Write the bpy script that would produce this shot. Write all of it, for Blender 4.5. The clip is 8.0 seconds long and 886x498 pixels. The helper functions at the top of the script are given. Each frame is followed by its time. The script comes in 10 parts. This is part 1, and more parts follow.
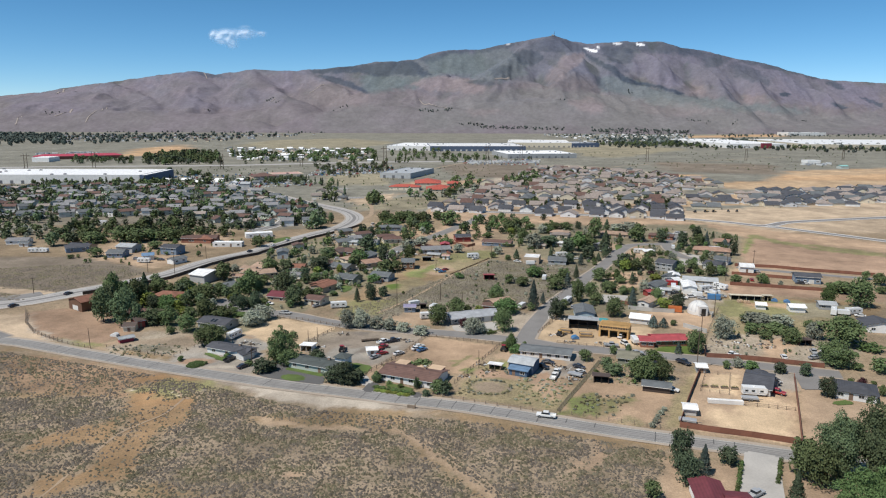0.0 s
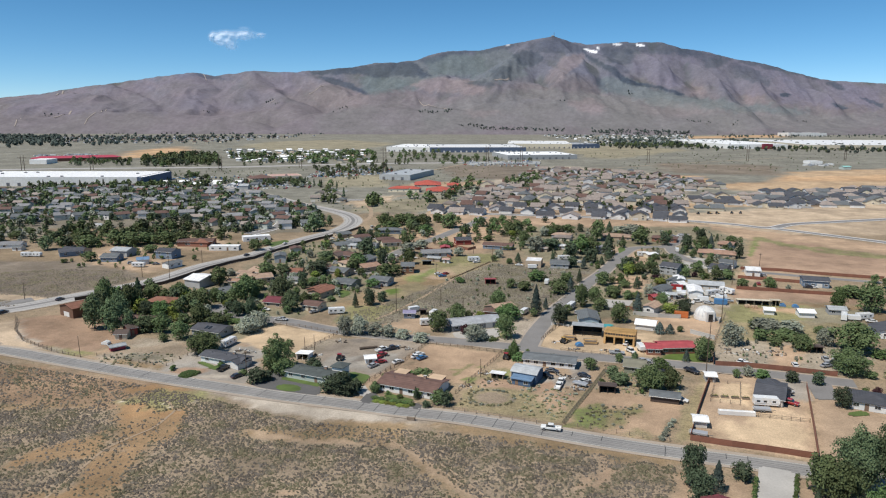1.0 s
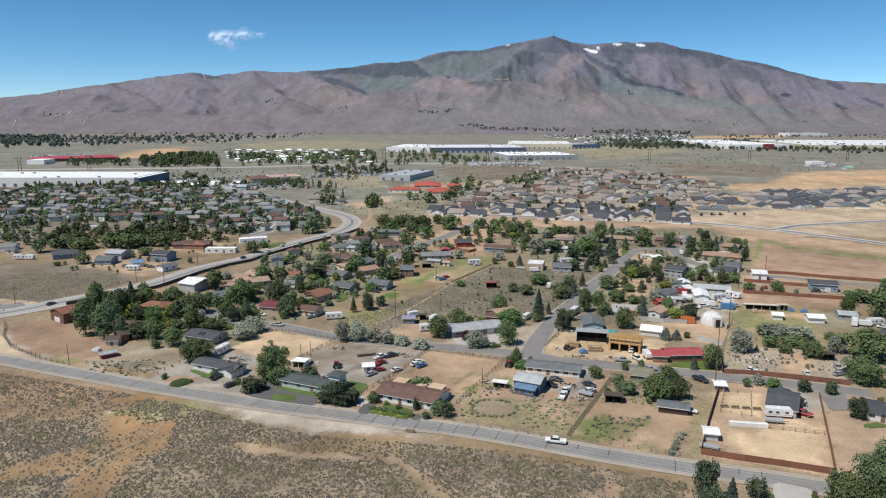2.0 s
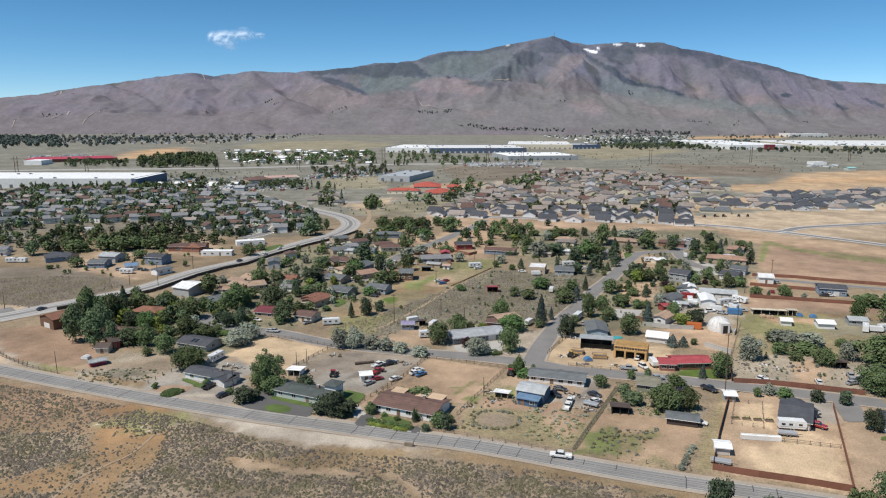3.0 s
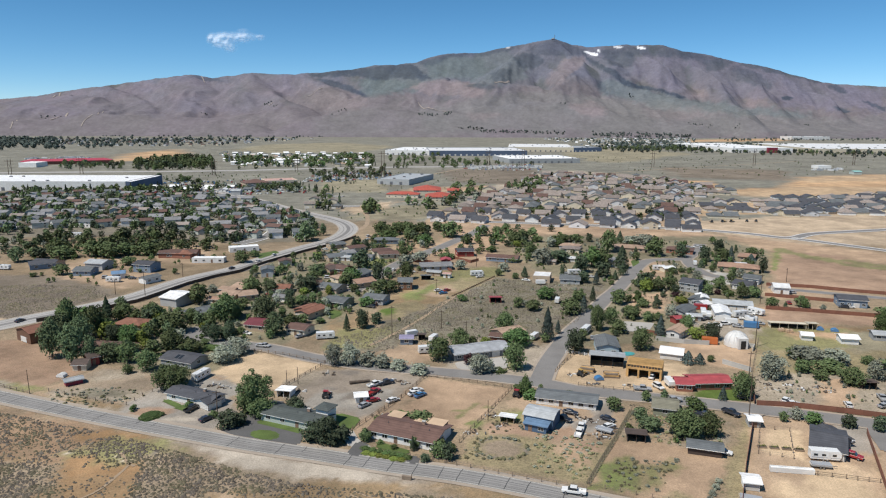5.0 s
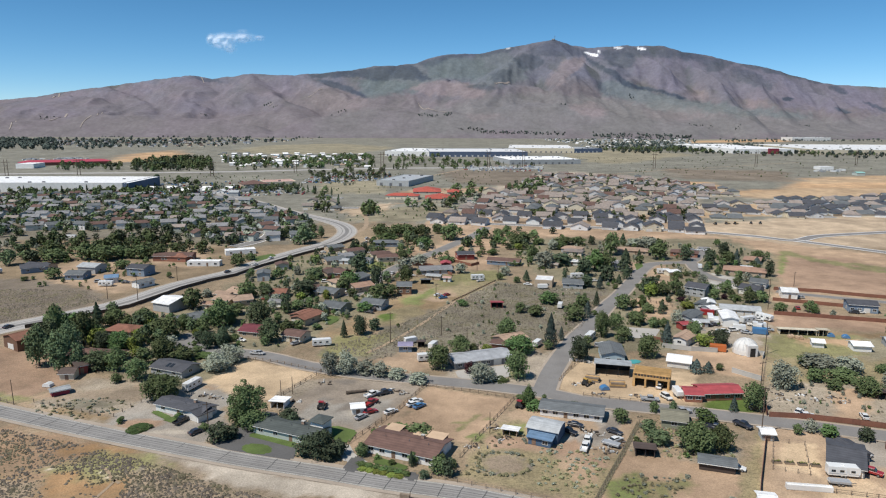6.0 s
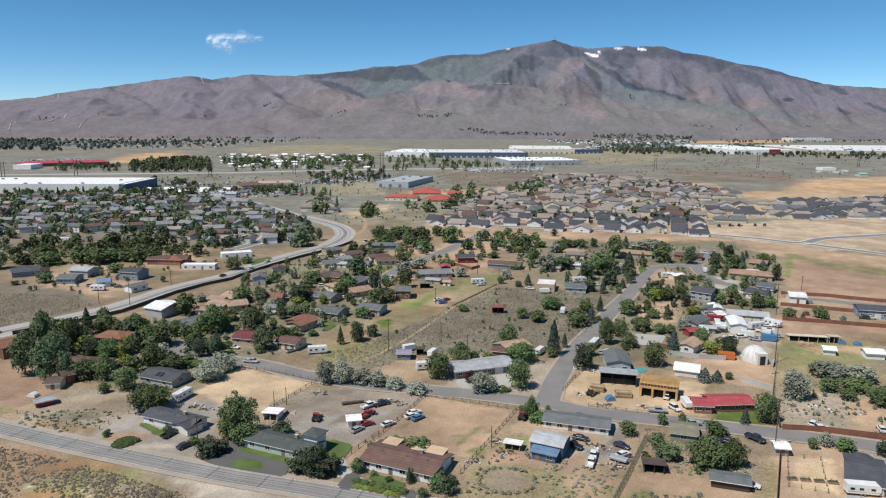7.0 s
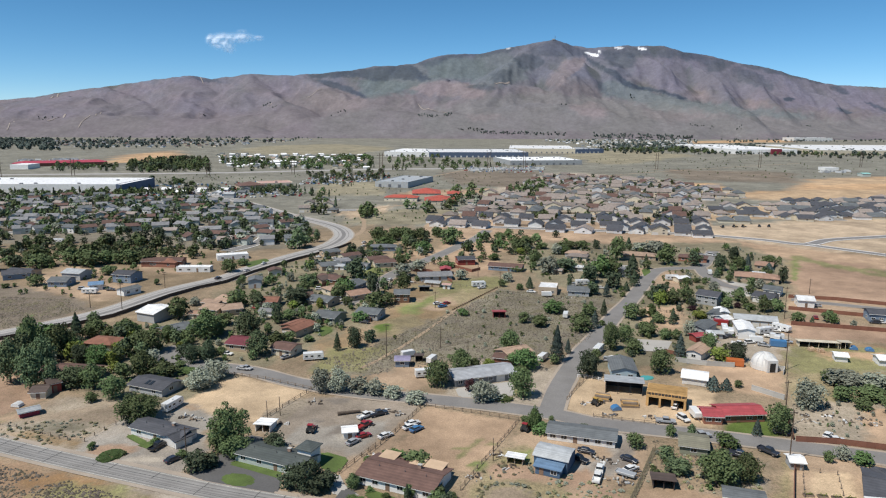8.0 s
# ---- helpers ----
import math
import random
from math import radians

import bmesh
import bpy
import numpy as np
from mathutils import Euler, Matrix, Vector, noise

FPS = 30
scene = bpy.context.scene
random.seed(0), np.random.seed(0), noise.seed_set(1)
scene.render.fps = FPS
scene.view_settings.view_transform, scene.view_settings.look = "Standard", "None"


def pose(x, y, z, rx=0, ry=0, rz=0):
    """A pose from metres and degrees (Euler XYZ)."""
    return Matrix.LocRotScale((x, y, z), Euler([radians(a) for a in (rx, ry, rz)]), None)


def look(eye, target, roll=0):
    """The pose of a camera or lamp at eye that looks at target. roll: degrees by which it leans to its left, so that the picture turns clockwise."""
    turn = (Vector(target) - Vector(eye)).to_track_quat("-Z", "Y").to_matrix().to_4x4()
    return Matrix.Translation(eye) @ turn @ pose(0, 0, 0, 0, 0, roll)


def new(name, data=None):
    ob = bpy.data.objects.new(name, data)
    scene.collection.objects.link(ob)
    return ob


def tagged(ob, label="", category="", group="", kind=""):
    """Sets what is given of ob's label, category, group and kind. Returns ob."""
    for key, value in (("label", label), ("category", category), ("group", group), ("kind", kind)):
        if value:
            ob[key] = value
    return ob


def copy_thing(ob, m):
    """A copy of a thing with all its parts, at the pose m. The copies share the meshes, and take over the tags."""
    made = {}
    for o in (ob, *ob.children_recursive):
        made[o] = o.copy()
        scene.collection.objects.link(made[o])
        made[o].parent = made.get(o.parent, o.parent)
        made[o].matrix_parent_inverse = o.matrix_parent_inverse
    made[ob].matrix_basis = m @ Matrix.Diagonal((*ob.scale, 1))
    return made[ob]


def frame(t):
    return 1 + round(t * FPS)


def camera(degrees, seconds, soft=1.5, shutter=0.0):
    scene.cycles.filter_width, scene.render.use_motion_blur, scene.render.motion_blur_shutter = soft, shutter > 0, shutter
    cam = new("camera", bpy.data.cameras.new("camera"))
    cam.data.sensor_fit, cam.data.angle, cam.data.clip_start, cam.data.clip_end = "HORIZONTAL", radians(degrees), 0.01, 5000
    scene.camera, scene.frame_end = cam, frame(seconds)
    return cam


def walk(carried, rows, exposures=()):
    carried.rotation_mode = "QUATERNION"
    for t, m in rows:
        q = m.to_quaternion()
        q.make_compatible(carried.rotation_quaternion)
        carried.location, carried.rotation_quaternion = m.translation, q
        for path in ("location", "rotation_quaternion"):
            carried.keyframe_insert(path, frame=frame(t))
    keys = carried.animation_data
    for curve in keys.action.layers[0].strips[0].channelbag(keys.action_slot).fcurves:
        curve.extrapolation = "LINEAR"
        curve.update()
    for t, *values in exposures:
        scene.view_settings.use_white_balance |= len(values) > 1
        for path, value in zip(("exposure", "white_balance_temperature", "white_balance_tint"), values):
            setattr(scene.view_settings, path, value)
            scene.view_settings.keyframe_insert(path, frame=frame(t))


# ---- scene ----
cam = camera(65.5, 8.0, soft=1.15)
PATH = [
    (0, (0.995, -0.29, 88.324), (0.988, 1.673, 87.943), 0.2),
    (0.5, (0.917, 3.632, 88.317), (0.91, 5.596, 87.937), 0.1),
    (1, (0.816, 7.535, 88.322), (0.809, 9.499, 87.944), 0.1),
    (1.5, (0.725, 11.455, 88.339), (0.718, 13.419, 87.961), 0.1),
    (3, (0.496, 23.315, 88.462), (0.49, 25.279, 88.085), 0.1),
    (3.5, (0.359, 27.356, 88.438), (0.353, 29.32, 88.062), 0.1),
    (4, (0.181, 31.531, 88.412), (0.175, 33.496, 88.038), 0.1),
    (4.5, (0.016, 35.821, 88.4), (0.011, 37.786, 88.028), 0.2),
    (6, (-0.053, 48.378, 88.184), (-0.058, 50.344, 87.816), 0.2),
    (6.5, (-0.006, 52.591, 88.155), (-0.011, 54.557, 87.788), 0.2),
    (7, (0.046, 56.738, 88.104), (0.041, 58.704, 87.738), 0.2),
    (7.5, (0.098, 60.82, 88.047), (0.093, 62.787, 87.681), 0.2),
    (8, (0.146, 64.885, 87.993), (0.141, 66.851, 87.626), 0.2),
]
walk(cam, [(t, look(eye, target, roll)) for t, eye, target, roll in PATH], [(0, 0.45, 6500, 10), (8, 0.45, 6500, 10)])

# ---- sky, sun, exposure
SUN_FROM = Vector((-0.80, -0.60, 0)).normalized()
SUN_HIGH = radians(58)
world = bpy.data.worlds.new("sky")
scene.world = world
world.use_nodes = True
wn = world.node_tree
sky = wn.nodes.new("ShaderNodeTexSky")
sky.sky_type, sky.sun_disc = "NISHITA", False
sky.sun_elevation = SUN_HIGH
sky.sun_rotation = math.atan2(SUN_FROM.x, SUN_FROM.y)
sky.altitude, sky.air_density, sky.dust_density, sky.ozone_density = 4800, 0.95, 0.0, 3.9
wn.nodes["Background"].inputs["Strength"].default_value = 0.086
clear = wn.nodes.new("ShaderNodeHueSaturation")
clear.inputs["Saturation"].default_value = 1.18
clear.inputs["Hue"].default_value = 0.488
wn.links.new(sky.outputs[0], clear.inputs["Color"])
wn.links.new(clear.outputs[0], wn.nodes["Background"].inputs["Color"])
sun = new("sun", bpy.data.lights.new("sun", "SUN"))
sun.data.energy, sun.data.angle, sun.data.color = 3.4, radians(0.53), (1.0, 0.95, 0.87)
way = Vector((SUN_FROM.x * math.cos(SUN_HIGH), SUN_FROM.y * math.cos(SUN_HIGH), math.sin(SUN_HIGH)))
sun.matrix_world = look(way * 900, (0, 0, 0))


# ---- materials
def nodes_of(name):
    m = bpy.data.materials.new(name)
    m.use_nodes = True
    return m, m.node_tree, m.node_tree.nodes["Principled BSDF"]


def add(nt, kind, **values):
    n = nt.nodes.new(kind)
    for k, v in values.items():
        n.inputs[k].default_value = v
    return n


def mixed(nt, blend, fac, a, b):
    n = nt.nodes.new("ShaderNodeMix")
    n.data_type, n.blend_type = "RGBA", blend
    for i, v in ((0, fac), (6, a), (7, b)):
        if isinstance(v, bpy.types.NodeSocket):
            nt.links.new(v, n.inputs[i])
        else:
            n.inputs[i].default_value = v if i == 0 else (*v, 1.0)
    return n.outputs[2]


def ramp(nt, src, lo, hi, a=0.0, b=1.0):
    n = nt.nodes.new("ShaderNodeMapRange")
    nt.links.new(src, n.inputs["Value"])
    for k, v in (("From Min", lo), ("From Max", hi), ("To Min", a), ("To Max", b)):
        n.inputs[k].default_value = v
    return n.outputs[0]


def noise_at(nt, co, scale, detail=3.0, rough=0.55):
    n = add(nt, "ShaderNodeTexNoise", Scale=scale, Detail=detail, Roughness=rough)
    nt.links.new(co, n.inputs["Vector"])
    return n.outputs[0]


def bumped(nt, bsdf, src, strength, distance):
    n = add(nt, "ShaderNodeBump", Strength=strength, Distance=distance)
    nt.links.new(src, n.inputs["Height"])
    nt.links.new(n.outputs[0], bsdf.inputs["Normal"])


def paint(name, color, rough=0.8, grain=1.5, spread=0.22, metal=0.0, bump=0.3, rows=0.0, jitter=0.12):
    """A painted, roofed or mineral surface: stains at two scales, a shade of its own for each thing, fine relief."""
    m, nt, b = nodes_of(name)
    co = nt.nodes.new("ShaderNodeTexCoord").outputs["Object"]
    rnd = nt.nodes.new("ShaderNodeObjectInfo").outputs["Random"]
    big = ramp(nt, noise_at(nt, co, grain * 0.25, 4), 0.3, 0.7, 1 - spread, 1 + spread)
    fine = ramp(nt, noise_at(nt, co, grain * 5, 3), 0.25, 0.75, 1 - spread * 0.7, 1 + spread * 0.7)
    own = ramp(nt, rnd, 0, 1, 1 - jitter, 1 + jitter)
    mul = nt.nodes.new("ShaderNodeMath")
    mul.operation = "MULTIPLY"
    nt.links.new(big, mul.inputs[0]), nt.links.new(fine, mul.inputs[1])
    mul2 = nt.nodes.new("ShaderNodeMath")
    mul2.operation = "MULTIPLY"
    nt.links.new(mul.outputs[0], mul2.inputs[0]), nt.links.new(own, mul2.inputs[1])
    last = mul2.outputs[0]
    if rows:
        wave = add(nt, "ShaderNodeTexWave", Scale=rows, Distortion=1.5, Detail=2.0)
        wave.bands_direction = "Z"
        nt.links.new(co, wave.inputs["Vector"])
        mul3 = nt.nodes.new("ShaderNodeMath")
        mul3.operation = "MULTIPLY"
        nt.links.new(last, mul3.inputs[0]), nt.links.new(ramp(nt, wave.outputs[1], 0, 1, 0.88, 1.08), mul3.inputs[1])
        last = mul3.outputs[0]
    comb = nt.nodes.new("ShaderNodeCombineColor")
    for i in range(3):
        nt.links.new(last, comb.inputs[i])
    nt.links.new(mixed(nt, "MULTIPLY", 1.0, color, comb.outputs[0]), b.inputs["Base Color"])
    b.inputs["Roughness"].default_value, b.inputs["Metallic"].default_value = rough, metal
    bumped(nt, b, noise_at(nt, co, grain * 6, 3), bump, 0.03)
    return m


WALL = {}
for key, col in (("white", (0.72, 0.71, 0.68)), ("whitegrey", (0.6, 0.6, 0.6)), ("cream", (0.62, 0.55, 0.42)), ("tan", (0.42, 0.33, 0.24)),
                 ("grey", (0.36, 0.37, 0.37)), ("greydark", (0.17, 0.18, 0.19)), ("slateblue", (0.17, 0.22, 0.28)), ("steelblue", (0.07, 0.12, 0.19)),
                 ("paleblue", (0.36, 0.47, 0.53)), ("palegreen", (0.42, 0.46, 0.42)), ("olive", (0.22, 0.23, 0.17)), ("rust", (0.27, 0.12, 0.08)),
                 ("red", (0.26, 0.05, 0.04)), ("brown", (0.17, 0.09, 0.055)), ("browndark", (0.07, 0.05, 0.04)), ("black", (0.03, 0.03, 0.035)),
                 ("navy", (0.10, 0.135, 0.205)), ("maroonwall", (0.22, 0.03, 0.05)), ("tealpale", (0.25, 0.5, 0.46))):
    WALL[key] = paint("wall " + key, col, 0.85, 1.2, 0.10)
ROOF = {}
for key, col, rgh in (("charcoal", (0.066, 0.068, 0.078), 0.85), ("slate", (0.12, 0.13, 0.135), 0.85), ("brownroof", (0.13, 0.075, 0.06), 0.85),
                      ("rustroof", (0.22, 0.10, 0.065), 0.85), ("redroof", (0.36, 0.07, 0.075), 0.55), ("maroon", (0.15, 0.035, 0.045), 0.8),
                      ("maroonbright", (0.36, 0.05, 0.08), 0.7), ("tanroof", (0.36, 0.25, 0.18), 0.85), ("tileroof", (0.33, 0.205, 0.145), 0.85),
                      ("paleroof", (0.39, 0.405, 0.41), 0.5), ("blueroof", (0.15, 0.24, 0.36), 0.5), ("whiteroof", (0.78, 0.78, 0.77), 0.6),
                      ("schoolred", (0.42, 0.09, 0.06), 0.7), ("pinkroof", (0.5, 0.32, 0.27), 0.8), ("olive", (0.2, 0.19, 0.14), 0.85),
                      ("browndark", (0.09, 0.065, 0.055), 0.85), ("cream", (0.58, 0.52, 0.4), 0.7), ("lilac", (0.24, 0.22, 0.32), 0.7),
                      ("tealpale", (0.28, 0.55, 0.5), 0.6), ("greenslate", (0.072, 0.084, 0.08), 0.85), ("greyroof", (0.215, 0.215, 0.22), 0.85), ("silverroof", (0.33, 0.34, 0.355), 0.6), ("greytan", (0.205, 0.172, 0.152), 0.85), ("stone", (0.28, 0.234, 0.205), 0.85)):
    ROOF[key] = paint("roof " + key, col, rgh, 1.6, 0.2, rows=1.6)

TRIM = paint("white trim", (0.68, 0.67, 0.64), 0.6, 2, 0.06)
DOOR = paint("door paint", (0.2, 0.13, 0.09), 0.6, 2, 0.1)
GARAGE = paint("garage door", (0.62, 0.6, 0.56), 0.6, 2, 0.06)
DARK = paint("dark opening", (0.025, 0.022, 0.02), 0.9, 2, 0.2)
CONCRETE = paint("concrete", (0.42, 0.41, 0.38), 0.9, 0.6, 0.14)
WOOD = paint("weathered timber", (0.22, 0.17, 0.125), 0.9, 2, 0.25)
OSB = paint("new sawn timber", (0.52, 0.32, 0.13), 0.85, 2, 0.2)
BOARD = paint("rust red boards", (0.21, 0.09, 0.058), 0.85, 1.5, 0.2)
DARKWOOD = paint("dark stained boards", (0.07, 0.055, 0.045), 0.9, 1.5, 0.2)
BRUSH = paint("brush twigs", (0.14, 0.125, 0.08), 0.95, 2, 0.3)
VINYL = paint("white vinyl", (0.75, 0.75, 0.73), 0.5, 1, 0.05)
BRICKY = paint("chimney masonry", (0.3, 0.2, 0.15), 0.9, 4, 0.2)
POLEWOOD = paint("creosoted pole", (0.10, 0.07, 0.05), 0.9, 2, 0.2)
STEEL = paint("galvanised steel", (0.2, 0.2, 0.21), 0.5, 2, 0.1, metal=0.6)
RUBBER = paint("tyre rubber", (0.02, 0.02, 0.02), 0.85, 4, 0.1)
RIM = paint("wheel rim", (0.35, 0.35, 0.36), 0.4, 4, 0.1, metal=0.7)
DECK = paint("tan roof deck", (0.5, 0.36, 0.24), 0.85, 1.5, 0.1)

GLASS, nt, b = nodes_of("window glass")
b.inputs["Base Color"].default_value = (0.025, 0.03, 0.035, 1)
b.inputs["Roughness"].default_value = 0.08
b.inputs["Specular IOR Level"].default_value = 0.6

CARPAINT = {}
for key, col in (("white", (0.72, 0.72, 0.7)), ("black", (0.015, 0.015, 0.018)), ("dark", (0.03, 0.035, 0.05)), ("silver", (0.36, 0.37, 0.38)),
                 ("red", (0.32, 0.025, 0.025)), ("blue", (0.06, 0.18, 0.36)), ("yellow", (0.5, 0.3, 0.05)), ("orange", (0.5, 0.14, 0.04))):
    CARPAINT[key] = paint("car paint " + key, col, 0.35, 1.0, 0.04, bump=0.0, jitter=0.05)
    CARPAINT[key].node_tree.nodes["Principled BSDF"].inputs["Coat Weight"].default_value = 0.5


def leaves(name, color, spread=0.16, hues=(0.492, 0.53)):
    m, nt, b = nodes_of(name)
    isl = nt.nodes.new("ShaderNodeNewGeometry").outputs["Random Per Island"]
    own = nt.nodes.new("ShaderNodeObjectInfo").outputs["Random"]
    hsv = add(nt, "ShaderNodeHueSaturation", Color=(*color, 1))
    nt.links.new(ramp(nt, own, 0, 1, *hues), hsv.inputs["Hue"])
    nt.links.new(ramp(nt, isl, 0, 1, 1 - spread, 1 + spread), hsv.inputs["Value"])
    tone = mixed(nt, "MULTIPLY", 1.0, (1, 1, 1), hsv.outputs[0])
    comb = nt.nodes.new("ShaderNodeCombineColor")
    shade = ramp(nt, own, 0, 1, 0.66, 1.36)
    for i in range(3):
        nt.links.new(shade, comb.inputs[i])
    tone = mixed(nt, "MULTIPLY", 1.0, tone, comb.outputs[0])
    co = nt.nodes.new("ShaderNodeNewGeometry").outputs["Position"]
    sprig = noise_at(nt, co, 3.2, 3, 0.7)
    comb = nt.nodes.new("ShaderNodeCombineColor")
    fleck = ramp(nt, sprig, 0.36, 0.64, 0.84, 1.12)
    for i in range(3):
        nt.links.new(fleck, comb.inputs[i])
    tone = mixed(nt, "MULTIPLY", 1.0, tone, comb.outputs[0])
    nt.links.new(tone, b.inputs["Base Color"])
    bumped(nt, b, sprig, 0.3, 0.2)
    b.inputs["Roughness"].default_value = 0.8
    b.inputs["Specular IOR Level"].default_value = 0.2
    return m


# The w leaves are paled and blued for the haze over far woods.
LEAF = {"d": leaves("broad leaves", (0.108, 0.138, 0.058), 0.17, (0.486, 0.526)), "b": leaves("bright leaves", (0.10, 0.145, 0.052)), "g": leaves("silver olive leaves", (0.265, 0.28, 0.215), 0.25),
        "y": leaves("yellow-green leaves", (0.18, 0.2, 0.045)), "c": leaves("dark needles", (0.066, 0.084, 0.048)), "s": leaves("blue spruce needles", (0.075, 0.10, 0.085)),
        "m": leaves("plum leaves", (0.045, 0.018, 0.025)), "p": leaves("cottonwood leaves", (0.11, 0.14, 0.07)), "k": leaves("dark pine needles", (0.066, 0.084, 0.048)), "u": leaves("hedge leaves", (0.09, 0.125, 0.042)), "e": leaves("dry weed leaves", (0.235, 0.215, 0.125)), "w": leaves("hazy distant wood leaves", (0.078, 0.098, 0.082)), "o": leaves("clipped ground cover leaves", (0.055, 0.082, 0.026))}
SAGE = leaves("sagebrush", (0.126, 0.110, 0.084), 0.40, (0.5, 0.5))
nt, b = SAGE.node_tree, SAGE.node_tree.nodes["Principled BSDF"]
co = nt.nodes.new("ShaderNodeNewGeometry").outputs["Position"]
stem = b.inputs["Base Color"].links[0].from_socket
wash = mixed(nt, "MIX", ramp(nt, noise_at(nt, co, 0.11, 4, 0.65), 0.44, 0.6), (1.0, 0.98, 1.06), (1.0, 1.04, 0.84))
nt.links.new(mixed(nt, "MULTIPLY", 1.0, stem, wash), b.inputs["Base Color"])
BARK = paint("bark", (0.11, 0.085, 0.065), 0.95, 3, 0.25)

GROUND, nt, b = nodes_of("open ground")
co = nt.nodes.new("ShaderNodeNewGeometry").outputs["Position"]
att = nt.nodes.new("ShaderNodeAttribute")
att.attribute_name = "cover"
speck = ramp(nt, noise_at(nt, co, 1.1, 4, 0.75), 0.50, 0.58)
tuft = ramp(nt, noise_at(nt, co, 0.22, 5, 0.65), 0.46, 0.62)
big = ramp(nt, noise_at(nt, co, 0.035, 5, 0.6), 0.3, 0.7, 0.82, 1.18)
fine = ramp(nt, noise_at(nt, co, 2.5, 3), 0.3, 0.7, 0.80, 1.2)
comb = nt.nodes.new("ShaderNodeCombineColor")
mul = nt.nodes.new("ShaderNodeMath")
mul.operation = "MULTIPLY"
nt.links.new(big, mul.inputs[0]), nt.links.new(fine, mul.inputs[1])
for i in range(3):
    nt.links.new(mul.outputs[0], comb.inputs[i])
tone = mixed(nt, "MULTIPLY", 1.0, att.outputs["Color"], comb.outputs[0])
fac = nt.nodes.new("ShaderNodeMath")
fac.operation = "MULTIPLY"
nt.links.new(speck, fac.inputs[0]), nt.links.new(att.outputs["Alpha"], fac.inputs[1])
fac2 = nt.nodes.new("ShaderNodeMath")
fac2.operation = "MULTIPLY"
nt.links.new(tuft, fac2.inputs[0]), nt.links.new(att.outputs["Alpha"], fac2.inputs[1])
tone = mixed(nt, "MIX", fac.outputs[0], tone, (0.135, 0.112, 0.072))
fac3 = ramp(nt, fac2.outputs[0], 0, 1, 0, 0.55)
tone = mixed(nt, "MIX", fac3, tone, (0.15, 0.13, 0.09))
weeds = nt.nodes.new("ShaderNodeMath")
weeds.operation = "MULTIPLY"
nt.links.new(ramp(nt, noise_at(nt, co, 0.6, 5, 0.75), 0.53, 0.63, 0, 0.8), weeds.inputs[0]), nt.links.new(att.outputs["Alpha"], weeds.inputs[1])
tone = mixed(nt, "MIX", weeds.outputs[0], tone, (0.16, 0.155, 0.085))
wide = ramp(nt, noise_at(nt, co, 0.012, 6, 0.65), 0.35, 0.65, 0.8, 1.2)
streak = ramp(nt, noise_at(nt, co, 0.07, 5, 0.75), 0.35, 0.65, 0.87, 1.13)
comb = nt.nodes.new("ShaderNodeCombineColor")
mul = nt.nodes.new("ShaderNodeMath")
mul.operation = "MULTIPLY"
nt.links.new(wide, mul.inputs[0]), nt.links.new(streak, mul.inputs[1])
for i in range(3):
    nt.links.new(mul.outputs[0], comb.inputs[i])
tone = mixed(nt, "MULTIPLY", 1.0, tone, comb.outputs[0])
nt.links.new(tone, b.inputs["Base Color"])
b.inputs["Roughness"].default_value = 0.95
b.inputs["Specular IOR Level"].default_value = 0.15
bumped(nt, b, noise_at(nt, co, 1.2, 4), 0.5, 0.2)


def surface(name, color, spread, rough, grain):
    m, nt, b = nodes_of(name)
    co = nt.nodes.new("ShaderNodeNewGeometry").outputs["Position"]
    big = ramp(nt, noise_at(nt, co, grain * 0.12, 4), 0.3, 0.7, 1 - spread, 1 + spread)
    fine = ramp(nt, noise_at(nt, co, grain * 2, 4, 0.7), 0.3, 0.7, 1 - spread, 1 + spread)
    mul = nt.nodes.new("ShaderNodeMath")
    mul.operation = "MULTIPLY"
    nt.links.new(big, mul.inputs[0]), nt.links.new(fine, mul.inputs[1])
    comb = nt.nodes.new("ShaderNodeCombineColor")
    for i in range(3):
        nt.links.new(mul.outputs[0], comb.inputs[i])
    nt.links.new(mixed(nt, "MULTIPLY", 1.0, color, comb.outputs[0]), b.inputs["Base Color"])
    b.inputs["Roughness"].default_value = rough
    bumped(nt, b, noise_at(nt, co, grain * 4, 3), 0.4, 0.03)
    return m


SURF = {"highway": surface("pale concrete carriageway", (0.38, 0.362, 0.34), 0.09, 0.9, 0.8), "asphalt": surface("sun-bleached asphalt", (0.265, 0.255, 0.24), 0.12, 0.9, 1.0), "asphalt_old": surface("grey asphalt", (0.205, 0.195, 0.185), 0.12, 0.9, 1.0),
        "asphalt_dark": surface("dark asphalt", (0.105, 0.102, 0.1), 0.12, 0.9, 1.0), "concrete": surface("pale concrete", (0.40, 0.38, 0.35), 0.10, 0.9, 1.0), "grass_lawn": surface("lawn", (0.085, 0.125, 0.03), 0.25, 0.95, 1.5),
        "water_pool": surface("pool water", (0.08, 0.34, 0.33), 0.05, 0.1, 1.0), "shoulder": surface("gravel shoulder", (0.36, 0.30, 0.24), 0.12, 0.95, 1.0),
        "track": surface("bare hillside dirt", (0.31, 0.265, 0.235), 0.12, 0.95, 0.1), "trail": surface("trodden dirt", (0.345, 0.255, 0.17), 0.12, 0.95, 1.0), "tar": surface("tar seal", (0.05, 0.05, 0.05), 0.1, 0.7, 1.0), "line": surface("road paint", (0.55, 0.53, 0.45), 0.2, 0.8, 2.0),
        "kerb": surface("kerb concrete", (0.66, 0.64, 0.61), 0.06, 0.9, 1.0)}

